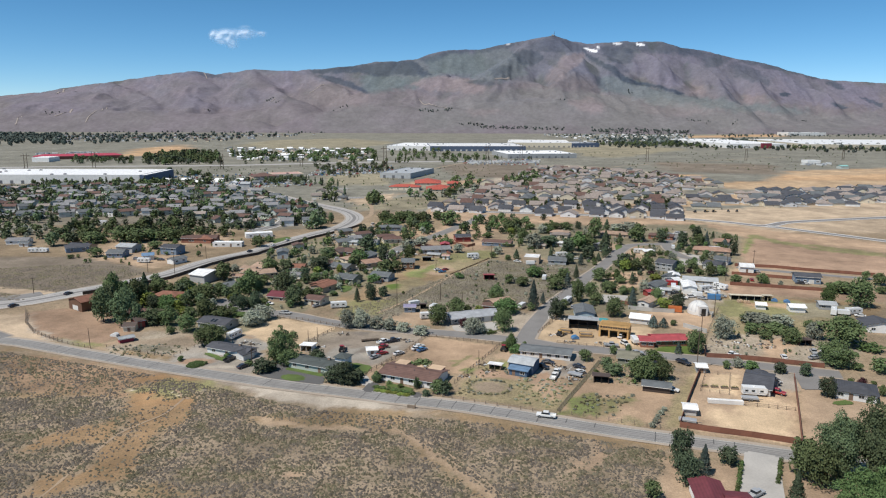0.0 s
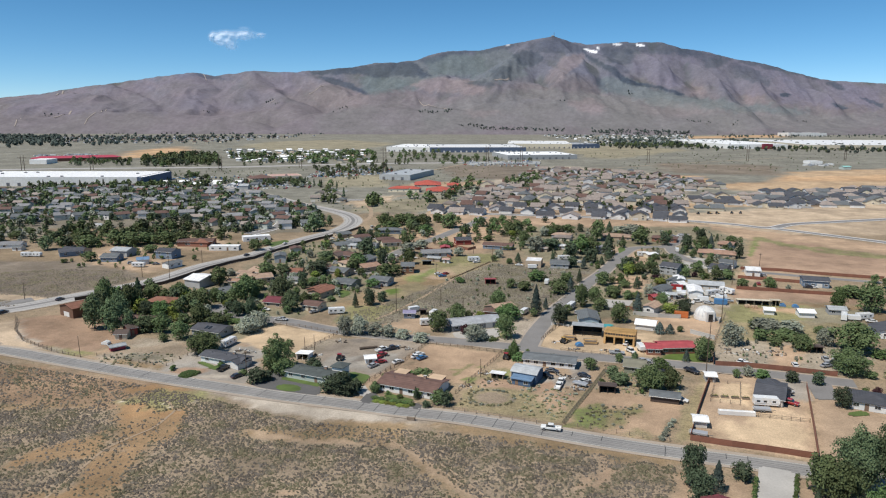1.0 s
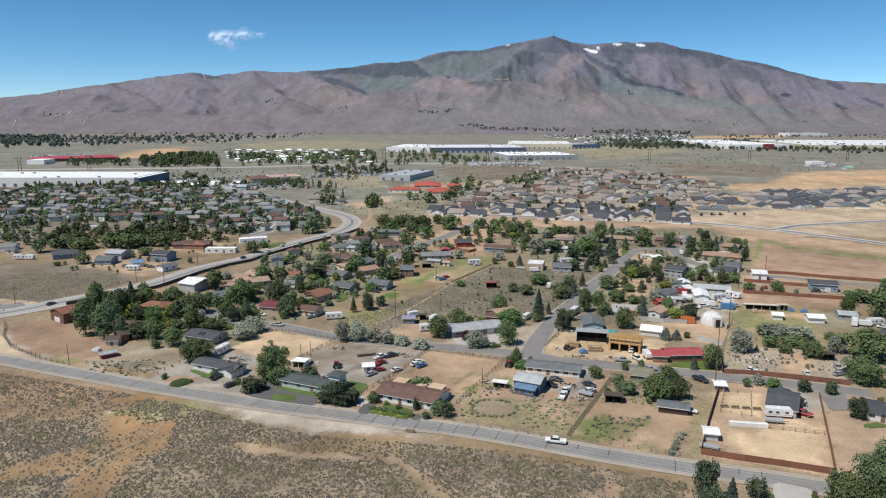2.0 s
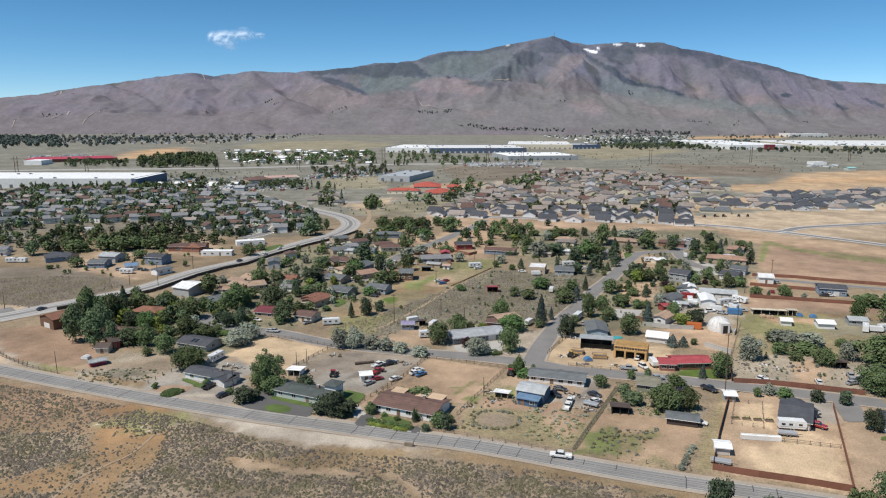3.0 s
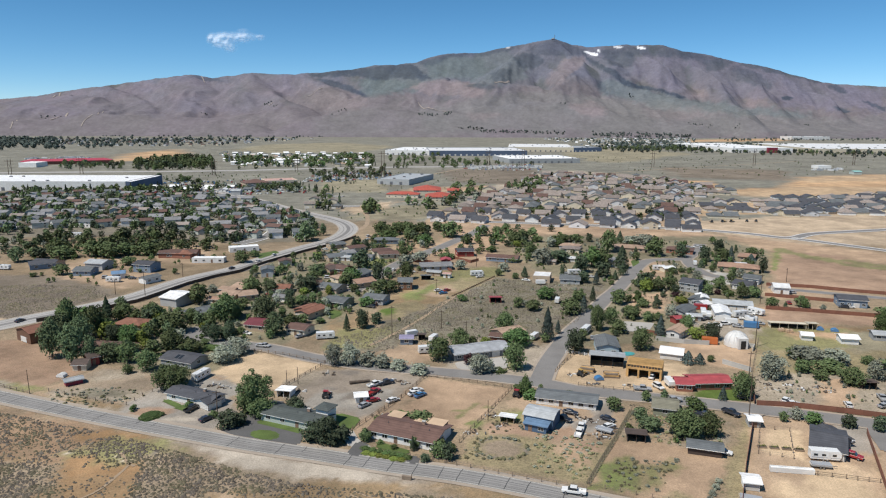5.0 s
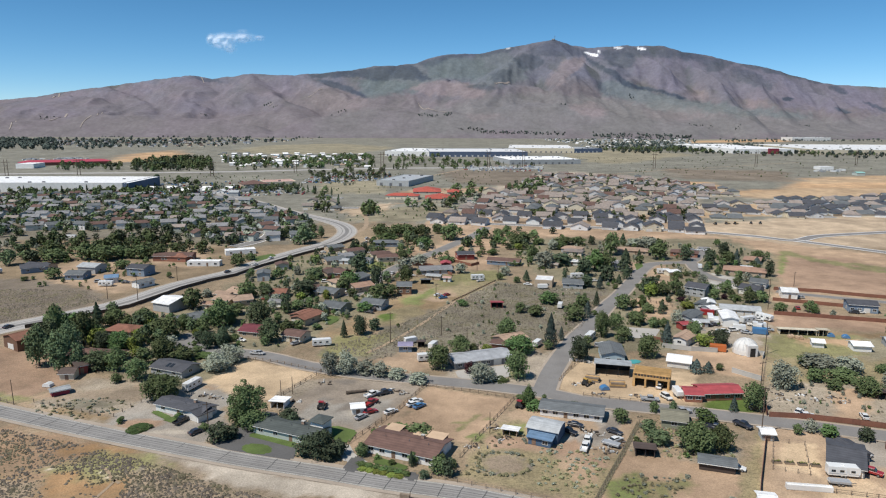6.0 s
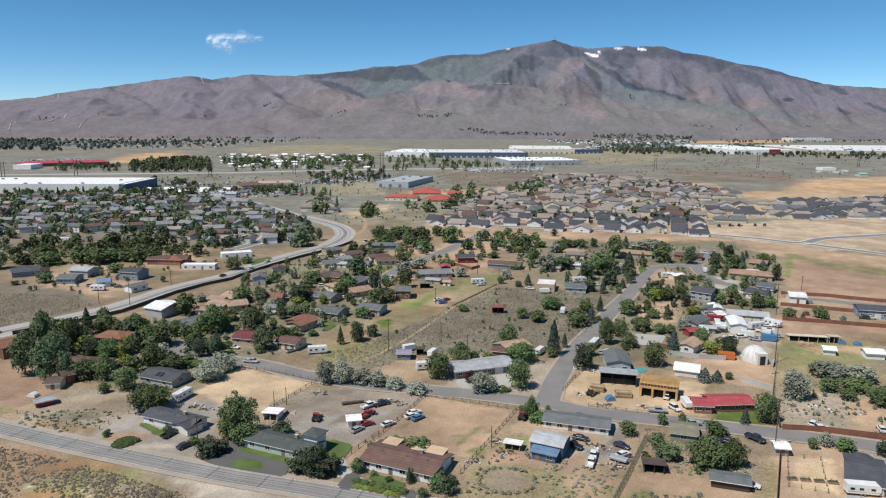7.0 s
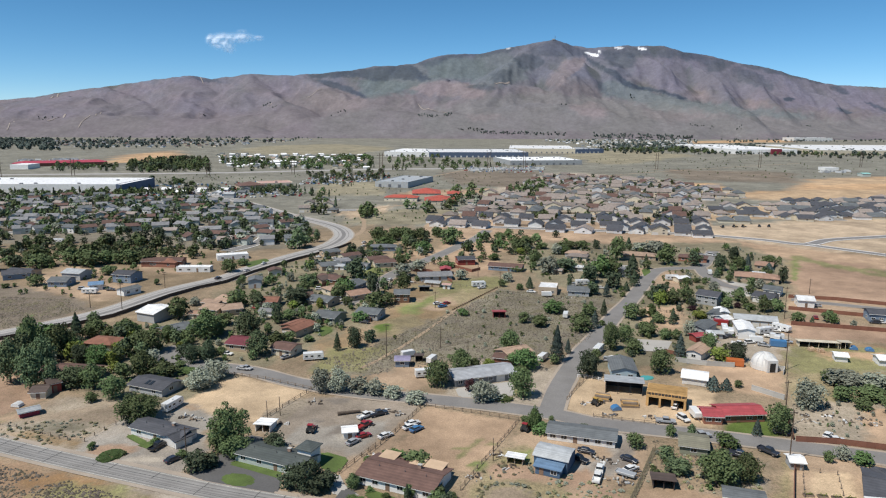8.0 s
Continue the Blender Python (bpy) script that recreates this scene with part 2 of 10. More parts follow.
HILL, nt, b = nodes_of("mountain slopes")
co = nt.nodes.new("ShaderNodeNewGeometry").outputs["Position"]
att = nt.nodes.new("ShaderNodeAttribute")
att.attribute_name = "cover"
n1 = ramp(nt, noise_at(nt, co, 0.0035, 6, 0.6), 0.38, 0.62)
n2 = ramp(nt, noise_at(nt, co, 0.012, 6, 0.65), 0.3, 0.7, 0.86, 1.14)
n3 = ramp(nt, noise_at(nt, co, 0.05, 5, 0.7), 0.3, 0.7, 0.84, 1.16)
mul = nt.nodes.new("ShaderNodeMath")
mul.operation = "MULTIPLY"
nt.links.new(n2, mul.inputs[0]), nt.links.new(n3, mul.inputs[1])
comb = nt.nodes.new("ShaderNodeCombineColor")
for i in range(3):
    nt.links.new(mul.outputs[0], comb.inputs[i])
tone = mixed(nt, "MIX", ramp(nt, n1, 0, 1, 0, 0.25), att.outputs["Color"], (0.13, 0.135, 0.115))
nt.links.new(mixed(nt, "MULTIPLY", 1.0, tone, comb.outputs[0]), b.inputs["Base Color"])
b.inputs["Roughness"].default_value = 0.95
b.inputs["Specular IOR Level"].default_value = 0.1
bumped(nt, b, noise_at(nt, co, 0.016, 7, 0.68), 0.28, 18.0)

CLOUD, nt, b = nodes_of("cloud vapour")
att = nt.nodes.new("ShaderNodeAttribute")
att.attribute_name = "cover"
lit = add(nt, "ShaderNodeBsdfDiffuse", Color=(0.9, 0.9, 0.92, 1))
thru = add(nt, "ShaderNodeBsdfTranslucent", Color=(0.9, 0.9, 0.92, 1))
both = nt.nodes.new("ShaderNodeAddShader")
nt.links.new(lit.outputs[0], both.inputs[0]), nt.links.new(thru.outputs[0], both.inputs[1])
veil = nt.nodes.new("ShaderNodeMixShader")
nt.links.new(att.outputs["Alpha"], veil.inputs[0])
nt.links.new(nt.nodes.new("ShaderNodeBsdfTransparent").outputs[0], veil.inputs[1]), nt.links.new(both.outputs[0], veil.inputs[2])
nt.links.new(veil.outputs[0], nt.nodes["Material Output"].inputs["Surface"])


# ---- mesh helpers
def mesh_of(bm, name, mat):
    me = bpy.data.meshes.new(name)
    bm.to_mesh(me)
    bm.free()
    me.materials.append(mat)
    return me


def part(name, bm, mat, parent=None, label=""):
    me = mesh_of(bm, name, mat) if isinstance(bm, bmesh.types.BMesh) else bm
    ob = new(name, me)
    ob.parent = parent
    return tagged(ob, label)


def box(bm, x0, x1, y0, y1, z0, z1):
    v = [bm.verts.new(p) for p in ((x0, y0, z0), (x1, y0, z0), (x1, y1, z0), (x0, y1, z0), (x0, y0, z1), (x1, y0, z1), (x1, y1, z1), (x0, y1, z1))]
    for f in ((3, 2, 1, 0), (4, 5, 6, 7), (0, 1, 5, 4), (1, 2, 6, 5), (2, 3, 7, 6), (3, 0, 4, 7)):
        bm.faces.new([v[i] for i in f])
    return bm


def prism(bm, ring, off):
    """Closes a flat ring of points and the same ring moved by off into a solid."""
    a = [bm.verts.new(p) for p in ring]
    c = [bm.verts.new(Vector(p) + Vector(off)) for p in ring]
    faces = [bm.faces.new(a), bm.faces.new(list(reversed(c)))]
    for i in range(len(a)):
        j = (i + 1) % len(a)
        faces.append(bm.faces.new((a[j], a[i], c[i], c[j])))
    bmesh.ops.recalc_face_normals(bm, faces=faces)
    return bm


def tube(bm, x, y, z0, z1, r0, r1, n=8):
    lo = [bm.verts.new((x + r0 * math.cos(i * math.tau / n), y + r0 * math.sin(i * math.tau / n), z0)) for i in range(n)]
    hi = [bm.verts.new((x + r1 * math.cos(i * math.tau / n), y + r1 * math.sin(i * math.tau / n), z1)) for i in range(n)]
    for i in range(n):
        j = (i + 1) % n
        bm.faces.new((lo[i], lo[j], hi[j], hi[i]))
    bm.faces.new(hi)
    bm.faces.new(list(reversed(lo)))
    return bm


def B():
    return bmesh.new()


def inside(px, py, ring):
    """Which of the points lie in the ring (numpy)."""
    hit = np.zeros(px.shape, bool)
    n = len(ring)
    for i in range(n):
        (x0, y0), (x1, y1) = ring[i], ring[(i + 1) % n]
        if y0 == y1:
            continue
        hit ^= ((y0 > py) != (y1 > py)) & (px < (x1 - x0) * (py - y0) / (y1 - y0) + x0)
    return hit


def within(x, y, ring):
    return bool(inside(np.array([x]), np.array([y]), ring)[0])


def ripple(x, y, s, seed):
    """A smooth wandering field of about -1 to 1 with waves about s long (numpy)."""
    r = np.random.RandomState(seed)
    out = np.zeros(np.shape(x))
    for k in range(5):
        a, f, p = r.uniform(0, math.tau), r.uniform(0.6, 1.7) * math.tau / s, r.uniform(0, math.tau)
        out = out + np.sin((x * math.cos(a) + y * math.sin(a)) * f + p)
    return out / 3.0


# ---- ground: one sheet to the horizon, finer near the path
def steps(lo, hi, near0, near1, fine, grow):
    out = [near0]
    while out[-1] < near1:
        out.append(out[-1] + fine)
    d = fine
    while out[-1] < hi:
        d *= grow
        out.append(out[-1] + d)
    d, low = fine, [near0]
    while low[-1] > lo:
        d *= grow
        low.append(low[-1] - d)
    return np.array(sorted(set(low + out)))


gx, gy = np.meshgrid(steps(-5200, 5200, -170, 190, 1.3, 1.06), steps(-900, 5200, 115, 400, 1.3, 1.035))
# colour of the soil and how thickly scrub speckles it
COVER = {"sage": (0.315, 0.236, 0.158, 0.5), "straw": (0.285, 0.2, 0.116, 0.34), "field": (0.26, 0.192, 0.124, 0.42), "rust": (0.285, 0.186, 0.103, 0.25), "millings": (0.305, 0.255, 0.205, 0.2), "dirt": (0.38, 0.275, 0.187, 0.12), "tan": (0.405, 0.285, 0.19, 0.08), "pink": (0.36, 0.245, 0.17, 0.1),
         "sand": (0.52, 0.39, 0.255, 0.04), "pale": (0.455, 0.352, 0.248, 0.14), "cut": (0.455, 0.325, 0.205, 0.1), "scrub": (0.34, 0.285, 0.22, 0.4), "weedy": (0.315, 0.258, 0.15, 0.5),
         "sedge": (0.25, 0.235, 0.11, 0.45), "redsoil": (0.285, 0.192, 0.132, 0.2), "grass": (0.205, 0.235, 0.085, 0.4), "lawn": (0.10, 0.145, 0.035, 0.1), "gravel": (0.315, 0.28, 0.24, 0.12), "greysage": (0.222, 0.198, 0.15, 0.5), "paddock": (0.30, 0.235, 0.172, 0.35), "darkground": (0.21, 0.182, 0.155, 0.1), "darksage": (0.215, 0.175, 0.14, 0.58), "gravelpath": (0.48, 0.41, 0.32, 0.0),
         "path": (0.47, 0.32, 0.2, 0.05), "dust": (0.46, 0.40, 0.325, 0.04), "yard": (0.39, 0.33, 0.26, 0.25), "town": (0.242, 0.212, 0.142, 0.55), "suburb": (0.208, 0.184, 0.146, 0.5),
         "valley": (0.228, 0.222, 0.188, 0.5), "meadow": (0.295, 0.262, 0.182, 0.3), "sagebed": (0.315, 0.245, 0.175, 0.5), "rustsage": (0.30, 0.20, 0.128, 0.36), "trodden": (0.375, 0.275, 0.185, 0.02), "orange": (0.47, 0.31, 0.18, 0.05), "concrete": (0.42, 0.40, 0.365, 0.02), "greygravel": (0.315, 0.288, 0.25, 0.08), "clayrust": (0.31, 0.19, 0.098, 0.2)}
cover_of = np.empty(gx.shape + (4,))
cover_of[:] = COVER["sage"]
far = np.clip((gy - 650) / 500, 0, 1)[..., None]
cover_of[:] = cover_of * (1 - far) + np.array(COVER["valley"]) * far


def cover(ring, kind, soft):
    """Lays a kind of ground inside the ring, with an edge that wanders by about soft metres."""
    xs, ys = [p[0] for p in ring], [p[1] for p in ring]
    box_of = (gx > min(xs) - 9) & (gx < max(xs) + 9) & (gy > min(ys) - 9) & (gy < max(ys) + 9)
    px, py = gx[box_of], gy[box_of]
    jx = ripple(px, py, 7 + soft * 3, 3) * soft + ripple(px, py, 2.5 + soft, 4) * soft * 0.5
    jy = ripple(px, py, 7 + soft * 3, 5) * soft + ripple(px, py, 2.5 + soft, 6) * soft * 0.5
    share = np.zeros(px.shape)
    for k in range(4):
        share += inside(px + jx + (k % 2 - 0.5) * soft, py + jy + (k // 2 - 0.5) * soft, ring)
    share = (share / 4)[:, None]
    cover_of[box_of] = cover_of[box_of] * (1 - share) + np.array(COVER[kind]) * share


def cover_disc(x, y, rx, ry, kind):
    cover([(x + rx * math.cos(i * math.tau / 16), y + ry * math.sin(i * math.tau / 16)) for i in range(20)], kind, 0.35)


def sheet(name, X, Y, Z, cols, mat):
    ny, nx = X.shape
    i = np.arange(ny * nx).reshape(ny, nx)
    faces = np.stack([i[:-1, :-1], i[:-1, 1:], i[1:, 1:], i[1:, :-1]], -1).reshape(-1, 4)
    me = bpy.data.meshes.new(name)
    me.vertices.add(ny * nx)
    me.vertices.foreach_set("co", np.stack([X, Y, Z], -1).ravel())
    me.loops.add(faces.size)
    me.loops.foreach_set("vertex_index", faces.ravel())
    me.polygons.add(len(faces))
    me.polygons.foreach_set("loop_start", np.arange(0, faces.size, 4))
    me.polygons.foreach_set("use_smooth", np.ones(len(faces), bool))
    a = me.color_attributes.new("cover", "FLOAT_COLOR", "POINT")
    a.data.foreach_set("color", cols.astype(np.float32).ravel())
    me.update(calc_edges=True)
    me.materials.append(mat)
    return new(name, me)


cover([(-1266.2, 1264.7), (1433.9, 1406.7), (810.7, 604.9), (402, 595.3), (224.4, 591.2), (29.5, 628.7), (-79.8, 641.5), (-190.9, 534.3), (-575.3, 470)], "valley", 12)
cover([(-702.6, 1457.4), (-786.5, 1795.3), (-789.1, 2094.8), (-581.7, 1630.1), (-572.6, 1503.2), (-652.7, 1498.3)], "orange", 6)
cover([(-621.1, 2033.4), (-623.3, 2479.5), (-398.4, 2679.2), (-160.7, 2321.3), (-223.8, 1928), (-447.1, 1849.4)], "meadow", 10)
cover([(1118.6, 3223.3), (1746.4, 3589.9), (1506.5, 3103.1), (1015.8, 2898.9)], "orange", 10)
cover([(-66, 890), (-34.2, 945.7), (61.6, 971.8), (64.8, 914.4), (-18.1, 872.9)], "tan", 4)
cover([(-102.6, 728.4), (-58.4, 793.9), (-52.7, 721.6), (-90.4, 682)], "pale", 4)
cover([(438.1, 2120.2), (597.1, 2212.6), (523.1, 1702.7), (361.3, 1482.9), (306.9, 1556.5)], "meadow", 8)
cover([(-96.7, 657.4), (-49.1, 747.2), (24.9, 767.5), (6.5, 670.4), (-41.6, 642.4)], "meadow", 5)
cover([(-441.2, 472.6), (-263.1, 452.4), (-228.8, 480.1), (-190.3, 513.8), (-136.3, 535.5), (-113.5, 492.8), (-118.9, 450.6), (-145, 417.8), (-168.1, 375.7), (-189.8, 396), (-223.9, 401.1), (-327.9, 363.8)], "field", 4)
cover([(-336.5, 578), (-292.8, 592.2), (-204.3, 568.5), (-175.3, 524.1), (-227.1, 476.7), (-261.4, 460)], "field", 3)
cover([(-279.4, 378.9), (-226.1, 404.5), (-188.2, 398.3), (-164.8, 379.7), (-173, 360.7), (-186.5, 342.2), (-217.6, 305.9)], "darksage", 3)
cover([(-233, 445.6), (-230.5, 476.7), (-201.5, 473.9), (-169.6, 432.8), (-164.9, 391), (-219.6, 412.8)], "dirt", 3)
cover([(-198.9, 491.1), (-173.1, 518.1), (-149.1, 481.6), (-149.6, 454.5), (-180.6, 461.5)], "dirt", 3)
cover([(-910.6, 860.1), (-300.8, 881.7), (-111.4, 657), (-105, 536.2), (-137.2, 524.9), (-211.9, 556.3), (-536.5, 526.8)], "suburb", 5)
cover([(27.2, 628.7), (41.3, 862.9), (95, 1094.5), (209.6, 1271.7), (323.8, 1156.4), (360.8, 905.2), (296.1, 842.5), (237, 683.6), (100, 630.5)], "yard", 4)
cover([(-21.1, 607), (-9.1, 714.7), (112.3, 702.5), (245.4, 706.2), (201.6, 560.9), (142.7, 564.3), (110.2, 588.5), (51.6, 614.5)], "dirt", 2)
cover([(304.1, 1074.7), (385.1, 1059.6), (368, 939.2), (440.7, 956.2), (560.7, 1135), (729.4, 1209), (924.9, 1242.2), (610.6, 836.3), (353.1, 855.8), (330.3, 974.4)], "orange", 6)
cover([(367.8, 905.4), (474.7, 979.9), (711.3, 966.3), (619.3, 847.6), (353.1, 855.8)], "cut", 5)
cover([(549.9, 1114.2), (714.5, 1185.2), (905.5, 1217.1), (819.4, 1106), (525.2, 1047.5)], "cut", 5)
cover([(264.6, 765.6), (337.6, 806.5), (393.4, 808.2), (340, 705), (237, 683.6)], "cut", 4)
cover([(356.2, 807.1), (603.8, 870.1), (485.5, 709), (300.9, 667.8)], "suburb", 4)
cover([(217, 642.7), (311.1, 678.5), (419.1, 715), (545, 751.6), (369.9, 525.4), (247.2, 533.1), (207.4, 604.2)], "pale", 4)
cover([(-3.1, 607.5), (34.2, 628.8), (96.5, 609.9), (157.8, 603), (204.8, 585.5), (252.7, 543.9), (327.7, 471.1), (304.6, 441.2), (226.5, 507), (184.4, 542.4), (90.6, 575.3), (17.7, 556.8)], "tan", 3)
cover([(238.8, 512.9), (250.2, 496.5), (265.2, 469.9), (290.7, 443.7), (287.1, 438.9), (258.5, 463.5), (246.2, 489.3), (234.9, 505.3)], "sedge", 0.6)
cover([(226.9, 510.7), (233.7, 510.9), (196.3, 439.3), (192.5, 439.2)], "sedge", 1.5)
cover([(230.2, 499.7), (259.3, 460.5), (292.3, 425.2), (251.5, 372.5), (218.8, 396.1), (182.3, 411.2)], "pink", 2)
cover([(-36.2, 513), (-18.4, 538), (32.3, 528.5), (36.2, 481.8), (23.8, 450.3), (-8.9, 464.7)], "tan", 2)
cover([(-6.9, 560.9), (47.3, 566.9), (43.9, 528.8), (5.1, 517.8)], "tan", 2)
cover([(-26.9, 435.4), (1.1, 429.2), (25.3, 423.2), (3.7, 378.3), (-6.4, 355.4), (-20.1, 339.1), (-32.7, 346.7), (-25.9, 382.8)], "straw", 3)
cover([(-32.7, 346.7), (-24.6, 366.5), (-12.1, 373.3), (-6.6, 364.1), (-13.5, 347), (-24.6, 336.8)], "weedy", 3)
cover([(-20.3, 428.8), (29.3, 436.3), (34.4, 423.4), (9.2, 383.4), (-1.8, 401.3)], "weedy", 2)
cover([(-17.4, 401.1), (1.1, 408.2), (8, 393.8), (-1.6, 378.2), (-16.5, 383)], "dirt", 2)
cover([(-64.4, 354.5), (-46.6, 359.1), (-34.6, 342.7), (-32.9, 327.9), (-49, 317.5)], "straw", 3)
cover([(-47.3, 308.1), (-32.4, 324.4), (-15.6, 343), (3.7, 375.4), (27.9, 417), (88.4, 409.7), (71, 369.8), (57.5, 329.1), (43, 309.2), (19.6, 305.9), (-5.2, 302.7), (-26.5, 291.3), (-44.6, 293.7)], "sage", 2)
cover([(-26.9, 295), (-17.6, 303.7), (-3.2, 305), (-4.9, 286.3), (-9.3, 278.8), (-18, 282.1)], "dirt", 1.5)
cover([(-46.7, 305.1), (-40.3, 317.6), (-30.5, 308.3), (-33.1, 296.6), (-44.9, 295.4)], "grass", 3)
cover([(-1.1, 297), (3, 308.7), (24.6, 315.2), (35.8, 303.2), (44.1, 303.3), (30.9, 267.9), (0.9, 274.3)], "yard", 1.5)
cover([(-141.8, 333.7), (-117.3, 367), (-110, 479), (-62.9, 516.4), (-33.6, 480.5), (-32.5, 368.3), (-50.9, 327.7), (-69.1, 296.2), (-80.2, 266.7), (-102.4, 258.2)], "town", 4)
cover([(46.9, 562.1), (214, 565.9), (221, 503.1), (157, 371.1), (97.8, 309.9), (55.2, 297.7), (51.4, 309.3), (86.3, 389.7), (77.3, 411.8), (51.2, 436.7)], "town", 3)
cover([(113.4, 483.3), (139.6, 467.5), (139.4, 438.3), (111.9, 400.9), (114.1, 437.8)], "dirt", 2)
cover([(93.2, 384.7), (116.7, 390.2), (108.2, 361.4), (98.8, 344.6), (85.6, 348.4)], "tan", 2)
cover([(154.2, 452.6), (168, 432.1), (157.2, 407.3), (142.7, 407.1)], "concrete", 1)
cover([(111.4, 352.9), (146.4, 349.3), (127.1, 310.3), (94.6, 306.9)], "yard", 2)
cover([(141.9, 337.6), (176.9, 329.3), (211.5, 320.9), (189.7, 292.8), (159.6, 301.8), (124.6, 303.1)], "straw", 2)
cover([(157.4, 369.3), (192.4, 354), (225.3, 338.7), (214.1, 324.3), (179.2, 332.9), (142.6, 339.1)], "pink", 2)
cover([(174.7, 407.6), (186.4, 413.7), (213.9, 391.8), (201.5, 371.8), (160.7, 378.8)], "dirt", 2)
cover([(125, 303.1), (157.8, 299), (189.7, 292.8), (178.7, 278.6), (140.5, 271.3), (110.2, 271)], "weedy", 2)
cover([(110.9, 272.3), (141.3, 272.7), (168.3, 265.2), (145.2, 235.3), (121.1, 240.5), (98.8, 245.4)], "scrub", 2)
cover([(100.9, 306.9), (124, 303.1), (109.7, 275), (99.8, 280.1), (85.6, 287.4), (84.3, 300.9)], "tan", 1.2)
cover([(130.5, 269), (142, 264.9), (127.2, 242.3), (117.8, 242.2)], "tan", 1.5)
cover([(39.2, 274.7), (51.1, 295.4), (71.8, 283.2), (89.9, 282.4), (78.7, 253.1), (60.8, 255.2), (47.2, 261.4), (36.2, 265.4)], "sand", 0.8)
cover([(84, 257), (101.9, 261.2), (95.7, 248.2), (88.8, 247), (81.3, 250.2)], "lawn", 0.8)
cover([(-82.9, 270.2), (-74.2, 293.4), (-44.1, 280.9), (-54.6, 255.5), (-67.1, 257.7)], "sand", 0.6)
cover([(-5.9, 267.5), (22.4, 257.1), (7.1, 226.8), (-3.6, 230.8), (-14.3, 235.6)], "tan", 0.6)
cover([(-43.4, 275.2), (-15.5, 273.6), (-6.6, 268.4), (-20.8, 237.5), (-26.3, 225.4), (-34.8, 240.6), (-52.6, 249.2), (-48.8, 260.7)], "millings", 0.8)
cover([(-6.5, 266.6), (-5.1, 265), (-14.4, 237.5), (-21, 228.3), (-25.9, 222.6), (-29.9, 225.3), (-22.1, 237.5)], "dirt", 0.8)
cover([(-187.7, 297.3), (-176.3, 306.8), (-156.1, 297.8), (-126.7, 274.2), (-135.4, 254.1), (-154.8, 261.3), (-172.2, 274.3)], "pink", 0.8)
cover([(-255.6, 321.4), (-188.9, 281.1), (-185.6, 293.8), (-170, 269.8), (-181.5, 269.6), (-234.1, 293.1)], "pink", 2)
cover([(-134.4, 252.1), (-124.8, 272.7), (-105.9, 272.2), (-95.6, 261.5), (-103.3, 242.4)], "dirt", 0.8)
cover([(-130.1, 252.2), (-123, 263.2), (-107.8, 259.2), (-103.6, 248.6), (-112.1, 243.5)], "scrub", 1.5)
cover([(-101.5, 241.2), (-94.8, 263.6), (-77.8, 263.8), (-63.4, 238.2), (-65.5, 226.9), (-74.9, 225.7), (-91.5, 233.2)], "gravel", 0.8)
cover([(4.2, 208.5), (13.4, 236.3), (24.3, 244.2), (43.8, 219), (49.7, 222.1), (36, 196.8), (17.4, 202.4)], "weedy", 0.8)
cover([(17.5, 230.7), (27.7, 232.5), (42, 222), (42.7, 213.2), (33, 213), (22.9, 223.8)], "dirt", 1.2)
cover([(28.4, 213), (43.2, 218), (40.2, 206.2), (33, 206.1)], "tan", 2)
cover([(35.8, 195.9), (47.7, 219.6), (76.2, 211.7), (63.2, 185.4)], "tan", 0.7)
cover([(38.1, 198.9), (44.6, 213.2), (59.1, 213.4), (61, 206.5), (49.6, 192.5)], "weedy", 2)
cover([(48.6, 222.1), (57.8, 239.8), (85.6, 234.4), (75.9, 212.6)], "scrub", 0.8)
cover([(21.7, 233.6), (23.3, 253), (57.4, 239.8), (49.7, 222.1), (34.6, 224)], "dirt", 1)
cover([(74.7, 208.9), (92.7, 237.4), (93.7, 234.5), (69.5, 186.3), (63.2, 185.4)], "weedy", 0.8)
cover([(69.4, 185.5), (94, 239.1), (110, 237), (123, 228.3), (98.3, 174.4)], "dirt", 0.6)
cover([(77.4, 185.6), (93.5, 206.9), (109.8, 202.7), (98.4, 177.1)], "sand", 3)
cover([(86.7, 213.7), (95.1, 229), (103.7, 227), (95.5, 209.2)], "sand", 0.8)
cover([(123.5, 227.2), (149.6, 219.4), (173.5, 205.6), (138.1, 159.8), (98.7, 174.4)], "dirt", 0.8)
cover([(114.8, 232), (126.5, 229.4), (117.3, 214.1), (109.8, 214)], "gravel", 0.8)
cover([(56.9, 166.1), (76, 164.3), (63.5, 131), (42, 130.8)], "dirt", 1.0)
cover([(88.7, 165), (112.1, 159.5), (127, 154.3), (101.6, 127.5), (74.3, 131.1)], "dirt", 1.0)
cover([(-160.6, 236.9), (-103.5, 223.8), (-68.3, 216.6), (-52, 196.5), (-61.1, 192.4), (-78.5, 198.3), (-82.7, 172.4), (-88.1, 158.8), (-91.2, 146.5), (-89.9, 129.6), (-115.9, 129.3), (-133.7, 151.6), (-99.5, 149.4), (-96.5, 172.3), (-93.1, 192), (-102.5, 206.7), (-120.2, 211.1), (-150.9, 221.6)], "straw", 4)
cover([(-210.5, 261.9), (-169.2, 250.3), (-115.8, 229), (-66.9, 211.8), (-83.4, 211.6), (-121.1, 219.9), (-153.6, 225.8), (-191.2, 236.4)], "straw", 2.5)
cover([(-89, 211.5), (-86.1, 226.6), (-73.3, 220.5), (-74.5, 207.1), (-81.1, 200.4)], "sedge", 4)
cover([(-21, 196.9), (19.9, 190.6), (50, 177.2), (63.6, 170.8), (58.6, 164.7), (19, 180.3), (-13.3, 186.4)], "straw", 2.5)
